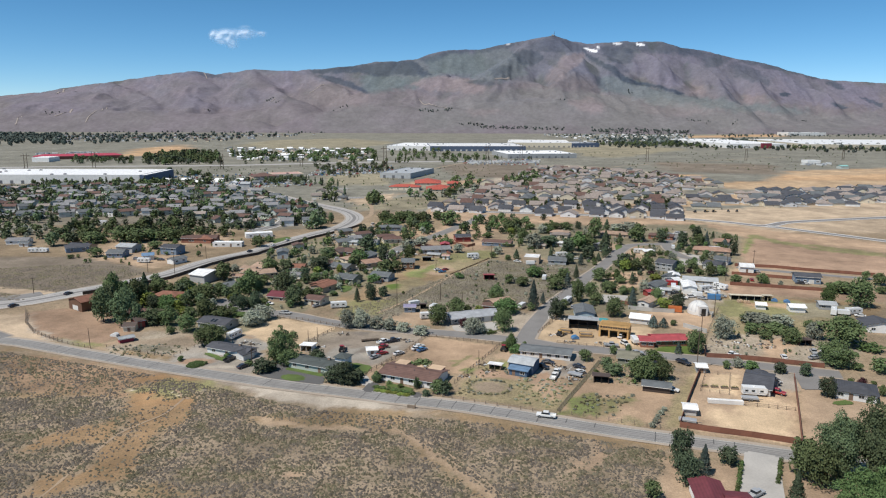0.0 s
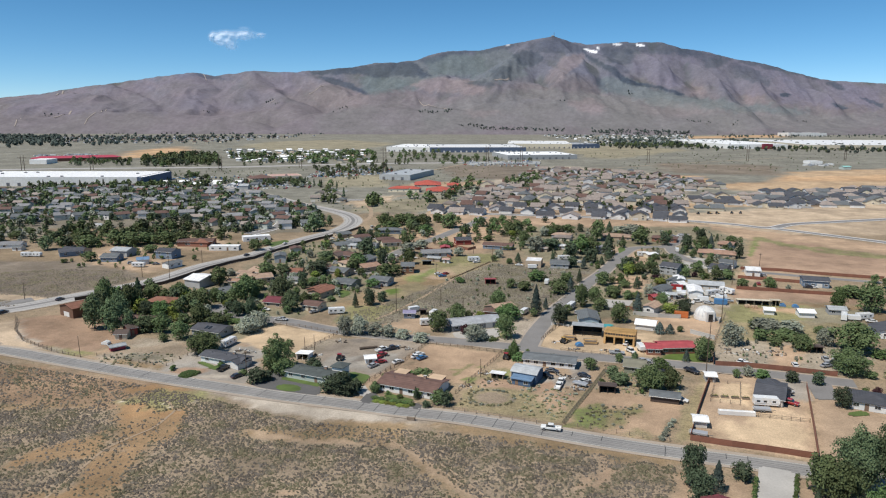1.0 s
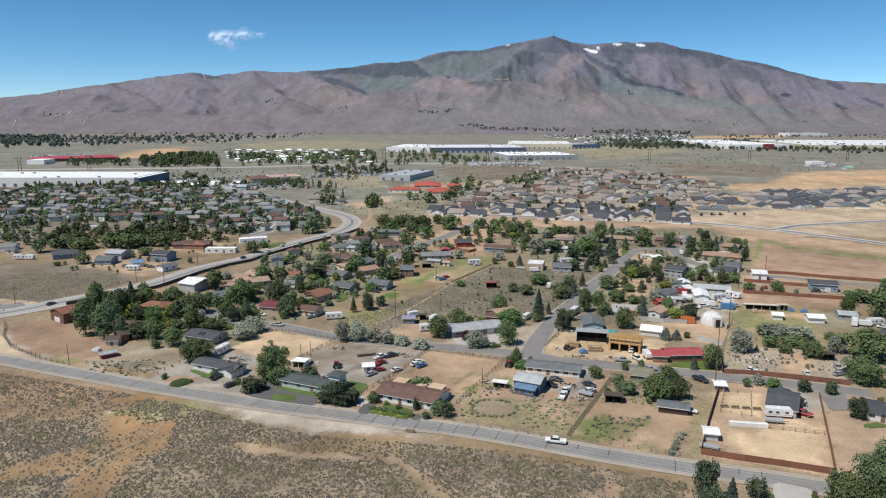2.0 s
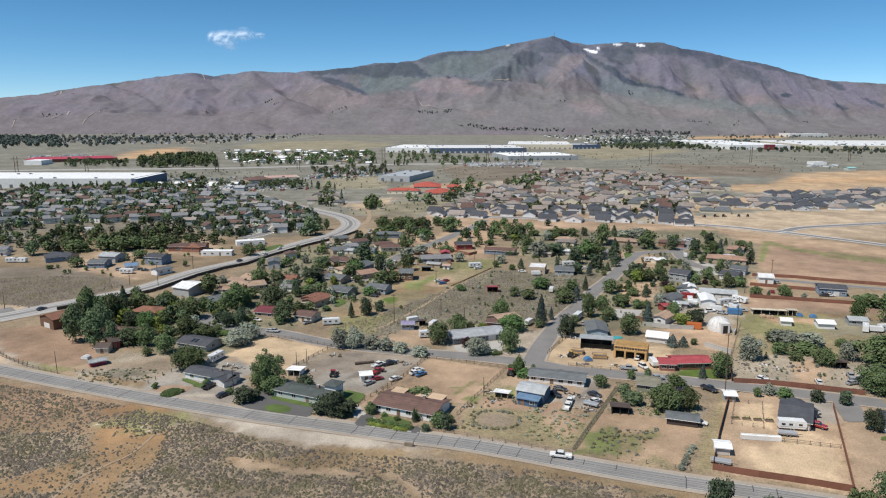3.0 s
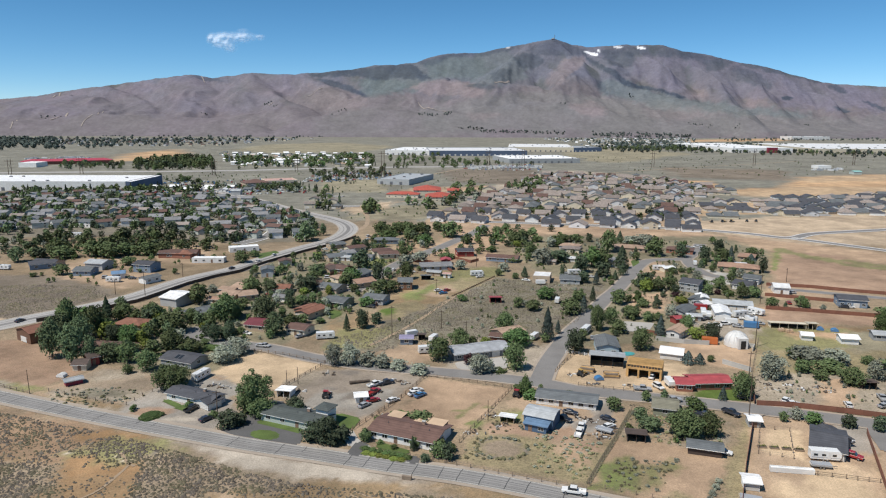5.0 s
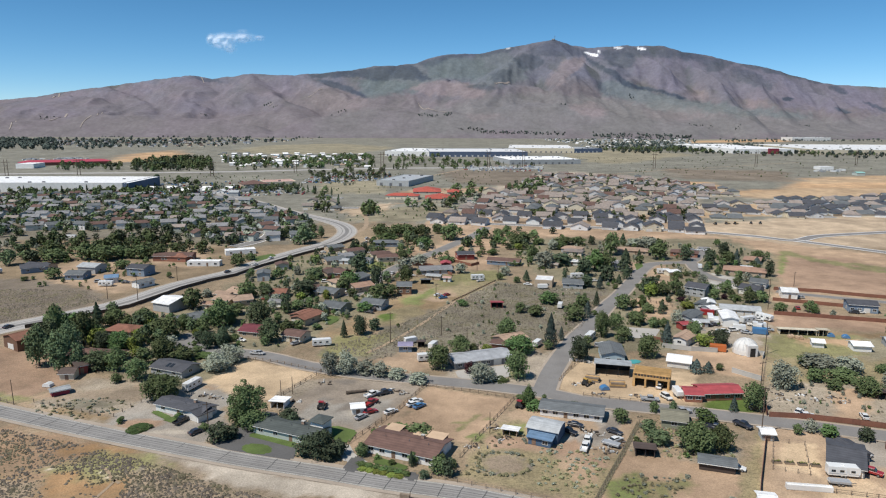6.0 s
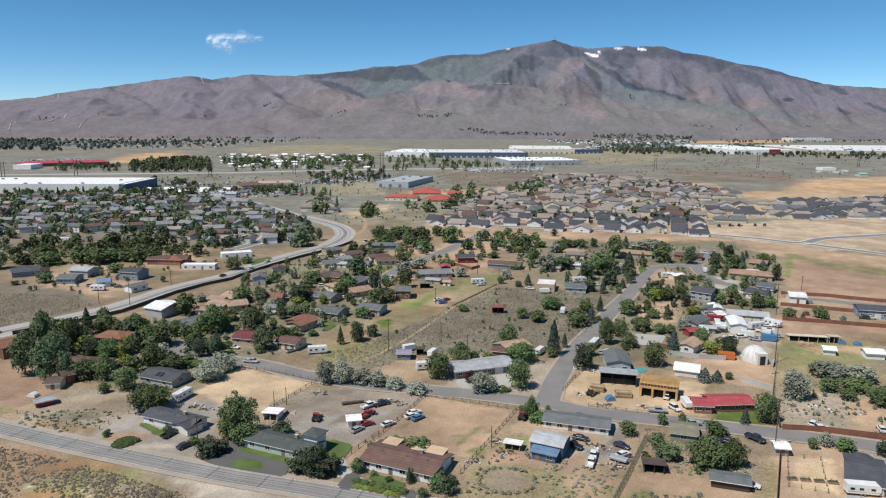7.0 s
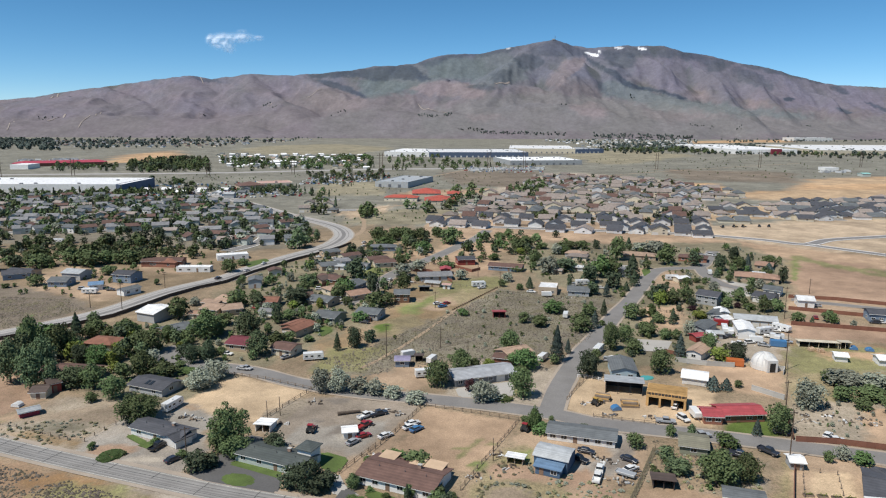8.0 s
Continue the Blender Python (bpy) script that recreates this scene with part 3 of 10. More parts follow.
cover([(-86, 154.7), (-48.5, 149.9), (-33, 130.1), (-80.4, 129.7)], "straw", 4)
cover([(-20.4, 191.7), (-15.4, 191.7), (-7.2, 179.3), (3, 168.6), (8.6, 158.4), (16.4, 143.3), (13.1, 143.3), (5, 157.8), (-0.8, 167.6), (-10.3, 177.2)], "dirt", 0.7)
cover([(-91.4, 192), (-81.6, 211.6), (-71.5, 211.7), (-77, 194.2), (-81.2, 172.4), (-80.5, 154.8), (-80.1, 135.8), (-96.1, 135.6), (-96.8, 149.4), (-96.3, 169.1), (-95.3, 182.6)], "rust", 5)
cover([(-67.9, 218.6), (-53.5, 217.8), (-33.4, 210.3), (-10.9, 203.4), (-2.8, 198.4), (-14, 196.2), (-24.3, 196), (-38.3, 197.5), (-51.7, 202.5), (-62.7, 210)], "dust", 3.5)
cover([(-67.9, 218.6), (-53.7, 218.8), (-33.5, 211.3), (-11, 204.3), (-3.7, 198.4), (-14.2, 199.1), (-25, 201.5), (-39.5, 203.9), (-53.1, 208.2), (-63.5, 212.8)], "gravel", 1.5)
cover([(-43.8, 212.1), (-35.3, 211.2), (-36.6, 207.5), (-42.5, 208.4)], "dirt", 1)
cover([(-58.3, 194.4), (-36.7, 188.8), (-16.7, 187.9), (-12.8, 179.9), (-29.2, 183.3), (-48.6, 183.1)], "straw", 2.5)
cover([(-50.2, 302.1), (-28.2, 326.6), (3.7, 375.4), (28.1, 420.7), (90.5, 412.1), (61.3, 336.5), (37.7, 316.7), (24, 309), (3, 308.7), (-13.7, 307.3), (-28.6, 292.3)], "greysage", 3)
cover([(-47.3, 308.1), (-43.2, 322.3), (-21.5, 326.7), (-29.8, 302.3), (-45.1, 296.5)], "sedge", 3)
cover([(-7.3, 1260.9), (165.4, 1310.8), (148.7, 1116.9), (85.4, 988.3), (10.2, 1044.1)], "darksage", 9)
cover([(-181.2, 1036.2), (-88.2, 1067.5), (-72.8, 889.8), (-150.3, 868.3)], "meadow", 7)
cover([(329, 1970.3), (591.9, 2132.8), (664.5, 1871.5), (468.5, 1652.3), (293.9, 1687.6)], "meadow", 9)
cover([(412.7, 1353), (613.5, 1291.8), (509.7, 1064.8), (358.3, 1126.1)], "darksage", 9)
cover([(-790.1, 1713.7), (-796.8, 1884.2), (-724.8, 1889.7), (-584.1, 1629.9), (-626.6, 1519.7), (-714.9, 1555.3)], "orange", 9)
cover([(-97.2, 211.4), (-85.6, 217.4), (-70.2, 216.6), (-68.5, 208), (-79.8, 201.7), (-93.1, 204.6)], "sedge", 2)
cover([(-96.2, 206.8), (-80.8, 204.3), (-80.6, 190.2), (-89.8, 192.1)], "rust", 2)
cover([(-124.8, 255.9), (-126, 269.7), (-121.8, 275.2), (-104, 268.6), (-95.7, 259), (-102.9, 246.1), (-108.7, 245), (-119.5, 248.5)], "paddock", 1.2)
cover([(-119.8, 244.9), (-119.9, 253.3), (-111.7, 253.4), (-109.3, 246.1), (-97.5, 241.7), (-101, 236.7), (-115.1, 239.8)], "straw", 1.2)
cover_disc(-33.8, 272.1, 4, 1.8, "darkground")
cover_disc(-31.5, 249, 3.2, 1.8, "darkground")
cover_disc(-38, 247.5, 4.2, 2.1, "darkground")
cover_disc(-37.8, 256.9, 2.7, 1.6, "darkground")
cover([(59, 245.7), (71.9, 244.4), (85, 238.5), (84.6, 229.3), (73, 217.7), (50.6, 220.1)], "sage", 1.5)
cover([(137.6, 328.8), (173.4, 323.8), (198, 317.5), (181.4, 294.8), (126, 303.1)], "meadow", 2)
cover_disc(8.9, 230.9, 2.6, 1.5, "grass")
cover_disc(4.7, 239.4, 2.2, 1, "sedge")
cover_disc(13.4, 242.8, 1.4, 1, "sedge")
cover([(-87.5, 222.4), (-65.1, 218.6), (-33.5, 211.3), (-9.1, 202.5), (-3.7, 196.7), (-22.8, 198.1), (-42.7, 202.1), (-62.5, 209.5)], "millings", 2.5)
cover([(-57.9, 212.8), (-33.2, 209.4), (-16.2, 202.5), (-24.8, 199.8), (-43.1, 203.9), (-56.7, 208.2)], "dust", 3.5)
cover([(-195.9, 290.7), (-185.4, 302.6), (-174, 307.4), (-146.2, 295.4), (-135.8, 281.6), (-136.2, 267.8), (-145.6, 259.1), (-160.1, 262.9), (-179.6, 267.4)], "redsoil", 1.5)
cover([(-158.1, 264.7), (-139.6, 259.1), (-129, 254.3), (-142.7, 254.2)], "sedge", 1)
cover([(59.3, 184.3), (66.5, 199.2), (70.6, 198.4), (63.9, 183.6)], "sage", 0.5)
cover([(-51, 480.1), (-32.9, 470.6), (-34.4, 449.2), (-51.3, 454.8)], "grass", 2)
cover([(-23.2, 382.9), (-4.7, 410.5), (1.1, 404.8), (-14.5, 368.5)], "grass", 4)
cover([(-8.2, 435.7), (30.3, 450.4), (35, 429.8), (1.1, 410.6)], "sedge", 3)
cover([(-55.8, 354.7), (-47.8, 350.6), (-47.4, 341), (-54.8, 344)], "lawn", 1)
cover([(-30.9, 352.5), (-23.9, 357.7), (-22.1, 349.3), (-28, 342.8)], "lawn", 1)
cover([(215.9, 485.3), (225.6, 494.2), (203.1, 446.3), (195.8, 442)], "grass", 1.5)
cover([(228.3, 482.2), (238.7, 475.8), (259.3, 460.5), (286.6, 438.2), (283.6, 434.1), (252.9, 454.4), (231.6, 469.2), (225.6, 477.2)], "sedge", 0.8)
cover([(-219.1, 247), (-167.6, 249), (-93.2, 224), (-50, 204), (0, 192), (60.5, 170.8), (44, 128), (20, 100), (-110, 100), (-190, 190)], "sagebed", 1.5)
cover([(-166.4, 245.9), (-139.7, 239.2), (-100.7, 229.1), (-79.7, 220.3), (-80.3, 210.4), (-100.8, 206.8), (-123.3, 207.9), (-141.2, 206.3)], "rustsage", 3)
cover([(-98.6, 206.2), (-92.9, 210.2), (-82.0, 206.4), (-77.8, 203.6), (-75.7, 187.8), (-79.7, 178.4), (-78.2, 168.5), (-75.0, 159.6), (-82.0, 153.6), (-86.7, 151.3), (-92.8, 146.4), (-101.8, 146.4), (-99.7, 152.3), (-91.6, 160.6), (-91.1, 168.4), (-90.6, 178.2), (-91.4, 189.2)], "rust", 2.5)
cover([(-114.4, 171.5), (-110.0, 178.8), (-100.9, 186.7), (-92.9, 190.9), (-91.3, 179.7), (-95.2, 173.8), (-105.3, 170.6), (-110.9, 167.9)], "rust", 2.2)
cover([(-142.4, 208.2), (-123.6, 208.5), (-104.6, 208.1), (-103.4, 205.6), (-122.1, 205.7), (-140.2, 204.7)], "straw", 1)
cover([(-98.3, 215.3), (-85.1, 219.3), (-78.1, 215.6), (-82.1, 209.0), (-86.2, 205.4), (-97.5, 206.2), (-105.5, 210.1)], "sedge", 2)
cover([(-96.6, 204.3), (-91.3, 206.3), (-82.4, 203.5), (-84.5, 197.1), (-91.2, 198.8)], "straw", 2)
cover([(-80.8, 151.2), (-69.1, 152.6), (-51.8, 146.8), (-71.2, 146.7)], "straw", 2)
cover([(-58.6, 194.7), (-45.8, 190.6), (-35.8, 195.0), (-24.3, 197.8), (-12.3, 197.0), (-8.5, 195.3), (-10.2, 187.7), (-13.5, 183.4), (-20.6, 184.9), (-35.5, 185.3), (-48.4, 186.1), (-55.2, 188.0)], "straw", 2)
cover([(-57.6, 192.7), (-52.6, 191.7), (-39.2, 186.2), (-22.7, 184.8), (-19.8, 183.3), (-35.2, 184.1), (-49.8, 186.1)], "trodden", 0.8)
cover([(-20.8, 186.5), (-16.6, 186.5), (-9.8, 179.9), (-3.4, 171.3), (1.2, 163.5), (6.0, 156.3), (10.5, 150.1), (12.1, 147.4), (9.2, 147.3), (4.8, 154.5), (-0.1, 161.6), (-4.7, 169.3), (-11.1, 178.4), (-15.5, 182.4)], "straw", 1.5)
cover([(-17.3, 186.8), (-13.6, 184.9), (-8.4, 179.9), (-2.1, 171.4), (3.1, 163.5), (7.8, 156.9), (11.7, 151.2), (14.1, 147.4), (11.8, 147.4), (9.4, 151.2), (5.4, 156.8), (0.5, 163.5), (-4.7, 171.3), (-10.4, 178.8), (-14.8, 182.9)], "trodden", 0.5)
cover([(-39.1, 158.2), (-36.3, 159.4), (-33.6, 158.2), (-35.6, 156.2)], "tan", 1)
cover([(-71.6, 220.4), (-58.6, 214.8), (-44.1, 210.8), (-28.4, 206.1), (-15.0, 204.3), (-13.3, 201.0), (-24.4, 199.0), (-36.4, 198.9), (-48.5, 202.4), (-60.9, 208.6)], "dust", 2)
cover([(-45.2, 212.2), (-37.1, 211.5), (-35.3, 208.4), (-40.9, 206.7), (-44.0, 208.6)], "dirt", 1)
cover([(3.2, 192.3), (23.9, 182.6), (43.3, 176.1), (59.7, 172.7), (60.8, 176.3), (44.1, 179.7), (24.4, 187.0), (3.2, 195.4)], "straw", 1.5)
cover([(40.2, 173.9), (45.8, 175.4), (45.5, 168.5), (40.5, 163.3), (35.8, 158.3), (36.0, 165.8)], "tan", 3)
cover([(58.9, 170.0), (63.1, 156.3), (60.3, 148.5), (51.1, 148.4), (54.8, 158.5)], "dirt", 1)
cover([(51.1, 255.3), (59.0, 255.4), (53.2, 239.5), (43.1, 225.7), (33.2, 224.3), (31.8, 230.1), (41.7, 235.6), (47.5, 245.4)], "gravel", 0.8)
cover([(35.8, 195.8), (45.3, 215.0), (54.6, 220.5), (63.9, 218.4), (71.9, 212.3), (62.2, 187.7), (52.9, 187.6), (43.8, 191.6)], "tan", 0.8)
cover([(35.6, 195.0), (42.5, 208.5), (50.0, 210.6), (50.3, 201.4), (47.2, 193.9), (41.3, 193.8)], "grass", 1.6)
cover([(49.3, 207.0), (53.2, 207.1), (59.4, 207.2), (61.4, 203.0), (55.7, 198.7), (50.4, 195.1), (47.6, 196.0)], "sedge", 2.5)
cover([(50.9, 190.9), (57.1, 192.6), (62.2, 187.7), (55.6, 186.8)], "weedy", 1.2)
cover([(-300.1, 422.3), (-226.2, 423.8), (-173.8, 389.1), (-181.0, 353.5), (-197.5, 340.0), (-248.0, 346.2)], "darksage", 2.5)
cover([(-249.6, 348.6), (-213.8, 343.2), (-192.1, 335.6), (-183.1, 340.3), (-189.3, 320.5), (-204.1, 322.3), (-208.2, 331.9), (-243.2, 339.2)], "pale", 1.2)
cover([(-206.8, 293.5), (-194.1, 297.3), (-187.0, 297.4), (-174.1, 277.4), (-153.7, 261.4), (-161.8, 259.9), (-189.8, 268.1)], "pale", 2)
cover([(-191.3, 304.7), (-175.5, 281.4), (-158.3, 265.6), (-139.0, 254.7), (-152.2, 258.6), (-172.3, 273.6)], "gravel", 2)
cover([(231.5, 518.5), (264.9, 489.7), (231.0, 433.2), (191.8, 436.5)], "pink", 1.5)
cover([(231.3, 520.5), (237.9, 514.8), (241.9, 494.5), (255.7, 474.5), (249.1, 463.3), (235.3, 482.3), (231.1, 501.5), (225.8, 506.9)], "sedge", 0.6)
cover([(224.5, 501.3), (232.1, 507.0), (213.4, 472.1), (198.1, 443.4), (197.2, 446.2)], "grass", 0.8)
cover([(-129.8, 253.2), (-123.3, 254.8), (-114.8, 256.1), (-105.4, 257.3), (-96.0, 253.5), (-97.8, 248.7), (-104.0, 245.1), (-112.5, 247.5), (-121.0, 249.5), (-126.1, 247.3)], "scrub", 2.0)
cover([(-124.7, 250.2), (-115.9, 254.9), (-105.1, 253.5), (-104.4, 249.0), (-113.7, 248.2)], "greysage", 1.6)
cover([(-127.0, 265.3), (-121.6, 271.5), (-113.1, 272.5), (-103.1, 268.6), (-109.6, 265.5), (-116.9, 262.9)], "scrub", 2.0)
cover([(-125.4, 246.3), (-118.2, 244.9), (-106.8, 241.6), (-100.2, 241.0), (-100.8, 237.7), (-108.6, 239.2), (-123.4, 243.1)], "scrub", 1.0)
cover([(-124.5, 244.8), (-113.0, 241.5), (-101.9, 238.3), (-106.3, 237.9), (-122.1, 241.1)], "greysage", 1.0)
cover([(-102.9, 235.7), (-99.6, 238.3), (-99.1, 242.3), (-96.9, 246.9), (-92.9, 253.6), (-90.1, 248.8), (-86.4, 244.9), (-82.1, 241.5), (-79.2, 236.9), (-74.0, 237.6), (-70.3, 246.5), (-67.4, 247.2), (-65.2, 238.7), (-68.9, 231.4), (-72.1, 229.0), (-79.9, 230.1), (-86.0, 232.1), (-94.3, 235.5)], "gravel", 0.7)
cover([(-102.2, 236.0), (-98.2, 240.0), (-94.5, 245.2), (-91.0, 248.8), (-86.7, 244.2), (-82.5, 239.5), (-81.2, 233.1), (-89.5, 234.9), (-95.0, 236.8)], "greygravel", 1.0)
cover([(-96.5, 236.7), (-95.7, 240.7), (-90.3, 241.4), (-84.3, 240.1), (-83.2, 236.9), (-84.3, 235.0), (-87.7, 233.0), (-93.0, 234.2)], "pink", 0.8)
cover([(-84.3, 231.9), (-81.4, 235.3), (-77.8, 235.0), (-73.8, 233.2), (-75.5, 230.1)], "dust", 0.8)
cover([(-85.7, 260.4), (-86.8, 268.4), (-82.7, 271.1), (-76.0, 265.9), (-67.8, 258.5), (-67.5, 250.8), (-70.3, 248.6), (-77.4, 253.7), (-81.4, 256.4)], "greygravel", 0.8)
cover([(-82.2, 268.4), (-79.0, 268.4), (-76.1, 264.2), (-78.9, 263.3)], "dirt", 0.8)
cover([(-44.5, 242.2), (-44.5, 250.3), (-37.6, 255.7), (-30.7, 254.2), (-22.8, 257.4), (-16.0, 257.1), (-19.1, 245.9), (-22.3, 239.1), (-29.8, 238.4), (-38.3, 242.3)], "greygravel", 1.5)
cover([(-33.7, 246.8), (-30.7, 254.2), (-24.3, 256.6), (-24.5, 252.8), (-29.7, 247.6)], "darkground", 0.8)
cover([(-37.4, 272.5), (-33.8, 274.3), (-29.6, 273.5), (-30.5, 270.3), (-34.9, 269.8)], "darkground", 0.6)
cover([(-54.0, 260.7), (-50.8, 269.2), (-45.5, 273.8), (-43.1, 270.6), (-47.5, 258.7), (-49.3, 255.6)], "scrub", 1.2)
cover([(11.2, 228.0), (14.1, 232.2), (23.5, 229.9), (28.9, 227.0), (38.0, 229.4), (37.8, 221.8), (34.4, 218.9), (28.2, 222.5), (19.0, 222.5), (13.5, 223.0)], "pink", 0.9)
cover([(15.0, 234.0), (19.3, 239.2), (24.5, 237.9), (23.6, 231.1), (19.3, 232.2)], "grass", 1.0)
cover([(19.2, 246.3), (23.6, 250.3), (29.2, 249.6), (28.5, 244.7), (23.4, 241.2), (19.6, 242.5)], "dirt", 0.8)
cover([(38.0, 230.0), (44.6, 234.3), (48.6, 240.8), (52.6, 250.6), (56.6, 250.7), (51.3, 238.2), (48.0, 230.4), (42.8, 228.3)], "darkground", 0.6)
cover([(39.0, 238.1), (45.8, 239.4), (44.0, 234.3), (39.1, 232.4)], "dirt", 0.8)
cover([(37.8, 218.4), (45.0, 220.0), (43.7, 214.9), (35.6, 214.8)], "pink", 0.8)
cover([(3.1, 235.2), (10.4, 246.2), (11.5, 245.9), (4.5, 233.9)], "sedge", 0.5)
cover([(7.3, 228.0), (9.7, 233.1), (11.4, 231.6), (9.5, 228.0)], "grass", 0.6)
cover([(39.1, 255.0), (48.7, 253.2), (46.9, 249.1), (40.1, 251.2)], "dirt", 0.8)
cover([(21.1, 276.8), (27.3, 274.6), (27.2, 281.7), (22.7, 283.6)], "sedge", 0.6)
cover_disc(15.8, 215.1, 7.4, 6.6, "darkground")
cover_disc(15.8, 215.1, 6.6, 5.8, "weedy")
cover_disc(15.8, 215.1, 5.6, 4.8, "paddock")
cover([(-100.1, 209.5), (-94.4, 210.1), (-85.6, 206.8), (-80.1, 205.7), (-77.4, 204.9), (-77.7, 200.5), (-79.6, 197.4), (-96.9, 197.3), (-96.8, 202.9)], "clayrust", 2.0)
cover([(-106.6, 222.9), (-99.3, 225.3), (-87.7, 222.1), (-81.6, 220.5), (-82.8, 218.0), (-92.8, 218.5), (-101.5, 217.8)], "clayrust", 2.0)
cover([(-94.9, 216.6), (-88.3, 218.6), (-79.8, 218.0), (-76.0, 214.4), (-79.3, 208.5), (-84.3, 207.1), (-92.4, 209.0)], "sedge", 2.5)
cover([(-88.6, 212.8), (-88.1, 212.8), (-84.7, 207.9), (-82.3, 206.5), (-82.6, 206.0), (-84.8, 207.1)], "gravelpath", 0.3)
cover([(-103.2, 212.3), (-102.8, 212.6), (-99.5, 210.9), (-99.4, 210.0)], "gravelpath", 0.3)
# Dark strip marks a narrow gully that is not cut into the sheet.
cover([(-79.1, 210.8), (-76.6, 214.4), (-76.1, 213.8), (-78.5, 209.9)], "darkground", 0.3)
cover([(137.0, 327.6), (175.1, 326.5), (158.6, 300.1), (123.8, 300.6)], "sedge", 2.5)
cover([(144.1, 322.9), (171.8, 321.2), (166.1, 312.2), (143.2, 314.8)], "path", 1.5)
gz = ripple(gx, gy, 23, 8) * 0.05 + ripple(gx, gy, 6, 9) * 0.02 - 0.07
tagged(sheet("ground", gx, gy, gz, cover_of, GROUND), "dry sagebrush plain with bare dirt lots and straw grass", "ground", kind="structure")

# ---- mountain range: crest line (x, height), then worn spurs down to the valley
CREST = [(-4305, 157), (-3575, 181), (-2848, 204), (-2628, 226), (-2481, 251), (-2298, 277), (-2116, 298), (-1898, 330), (-1626, 363), (-1483, 342), (-1230, 374), (-1033, 365),
         (-818, 376), (-602, 397), (-459, 422), (-316, 426), (-190, 444), (-30, 493), (220, 504), (397, 539), (538, 563), (680, 591), (787, 557), (894, 540), (1142, 555), (1373, 552),
         (1500, 518), (1680, 491), (1861, 450), (2041, 423), (2188, 382), (2408, 327), (2553, 313), (2797, 304), (3636, 254)]
RIDGE_Y, FOOT_Y = 4560.0, 3480.0
sx, sh = np.array([p[0] for p in CREST]), np.array([p[1] for p in CREST])
TABLE = np.random.RandomState(31).uniform(0, math.tau, (97, 97))


def grain2(x, y):
    """Gradient noise, about -1 to 1."""
    i, j = np.floor(x).astype(int), np.floor(y).astype(int)
    u, v = x - i, y - j
    fu, fv = u * u * u * (u * (u * 6 - 15) + 10), v * v * v * (v * (v * 6 - 15) + 10)

    def corner(a, c):
        g = TABLE[(i + a) % 97, (j + c) % 97]
        return np.cos(g) * (u - a) + np.sin(g) * (v - c)

    lo = corner(0, 0) * (1 - fu) + corner(1, 0) * fu
    hi = corner(0, 1) * (1 - fu) + corner(1, 1) * fu
    return (lo * (1 - fv) + hi * fv) * 1.6


def ridged(x, y, octaves=4):
    total, amp, keep = np.zeros(np.shape(x)), 0.5, np.ones(np.shape(x))
    for k in range(octaves):
        n = 1 - np.abs(grain2(x + k * 17.3, y + k * 9.1))
        n = n * n * keep
        total += n * amp
        keep = np.clip(n * 1.6, 0, 1)
        x, y, amp = x * 2.05, y * 2.05, amp * 0.5
    return total


SPURS = []


def spur(drop, rounding, *pts):
    """A ridge running down the mountain side: crest points (x, y, height), how steeply its flanks fall."""
    SPURS.append((drop, rounding, pts))


spur(0.8, 18, (677, 4560, 591), (756, 4380, 475), (698, 4180, 362), (623, 4000, 273))
spur(0.8, 18, (524, 4560, 557), (402, 4380, 458), (304, 4200, 363), (230, 4050, 291))
spur(0.6, 25, (925, 4500, 497), (1007, 4300, 374), (1099, 4120, 279), (1298, 3920, 198), (1539, 3700, 117))
spur(0.8, 18, (1157, 4560, 544), (1259, 4420, 436), (1328, 4230, 301), (1364, 4020, 194))
spur(0.8, 18, (1475, 4560, 496), (1590, 4380, 366), (1645, 4150, 240), (1660, 3920, 150))
spur(0.8, 18, (1803, 4560, 420), (1902, 4370, 299), (1903, 4100, 185))
spur(0.8, 18, (2207, 4560, 330), (2287, 4370, 246), (2279, 4080, 153))
spur(0.5, 35, (-481, 4080, 218), (-225, 4150, 272), (-14, 4180, 306), (236, 4150, 299), (463, 4120, 285), (713, 4050, 238), (974, 3930, 185), (1222, 3820, 141))
spur(0.35, 50, (-2630, 4350, 210), (-2311, 4280, 238), (-2092, 4180, 212), (-1934, 3980, 138))
spur(0.5, 35, (-2132, 4560, 295), (-1929, 4380, 232), (-1731, 4120, 153), (-1643, 3850, 89))
spur(0.5, 35, (-1637, 4560, 362), (-1535, 4390, 288), (-1501, 4130, 193), (-1466, 3850, 104))
spur(0.5, 35, (-1239, 4560, 374), (-1137, 4390, 289), (-929, 4120, 193), (-810, 3850, 105))
spur(0.6, 25, (-878, 4560, 364), (-688, 4420, 297), (-568, 4250, 234), (-603, 4020, 160))
spur(0.6, 25, (-246, 4560, 424), (-143, 4500, 392), (6, 4350, 342))
spur(0.35, 50, (248, 3800, 160), (523, 3830, 182), (758, 3780, 158), (856, 3680, 116))
spur(0.35, 50, (-675, 3700, 99), (-328, 3800, 130), (-25, 3800, 139), (211, 3680, 100))
spur(0.35, 50, (-2157, 3700, 82), (-1777, 3780, 112), (-1363, 3720, 98), (-1067, 3620, 70))


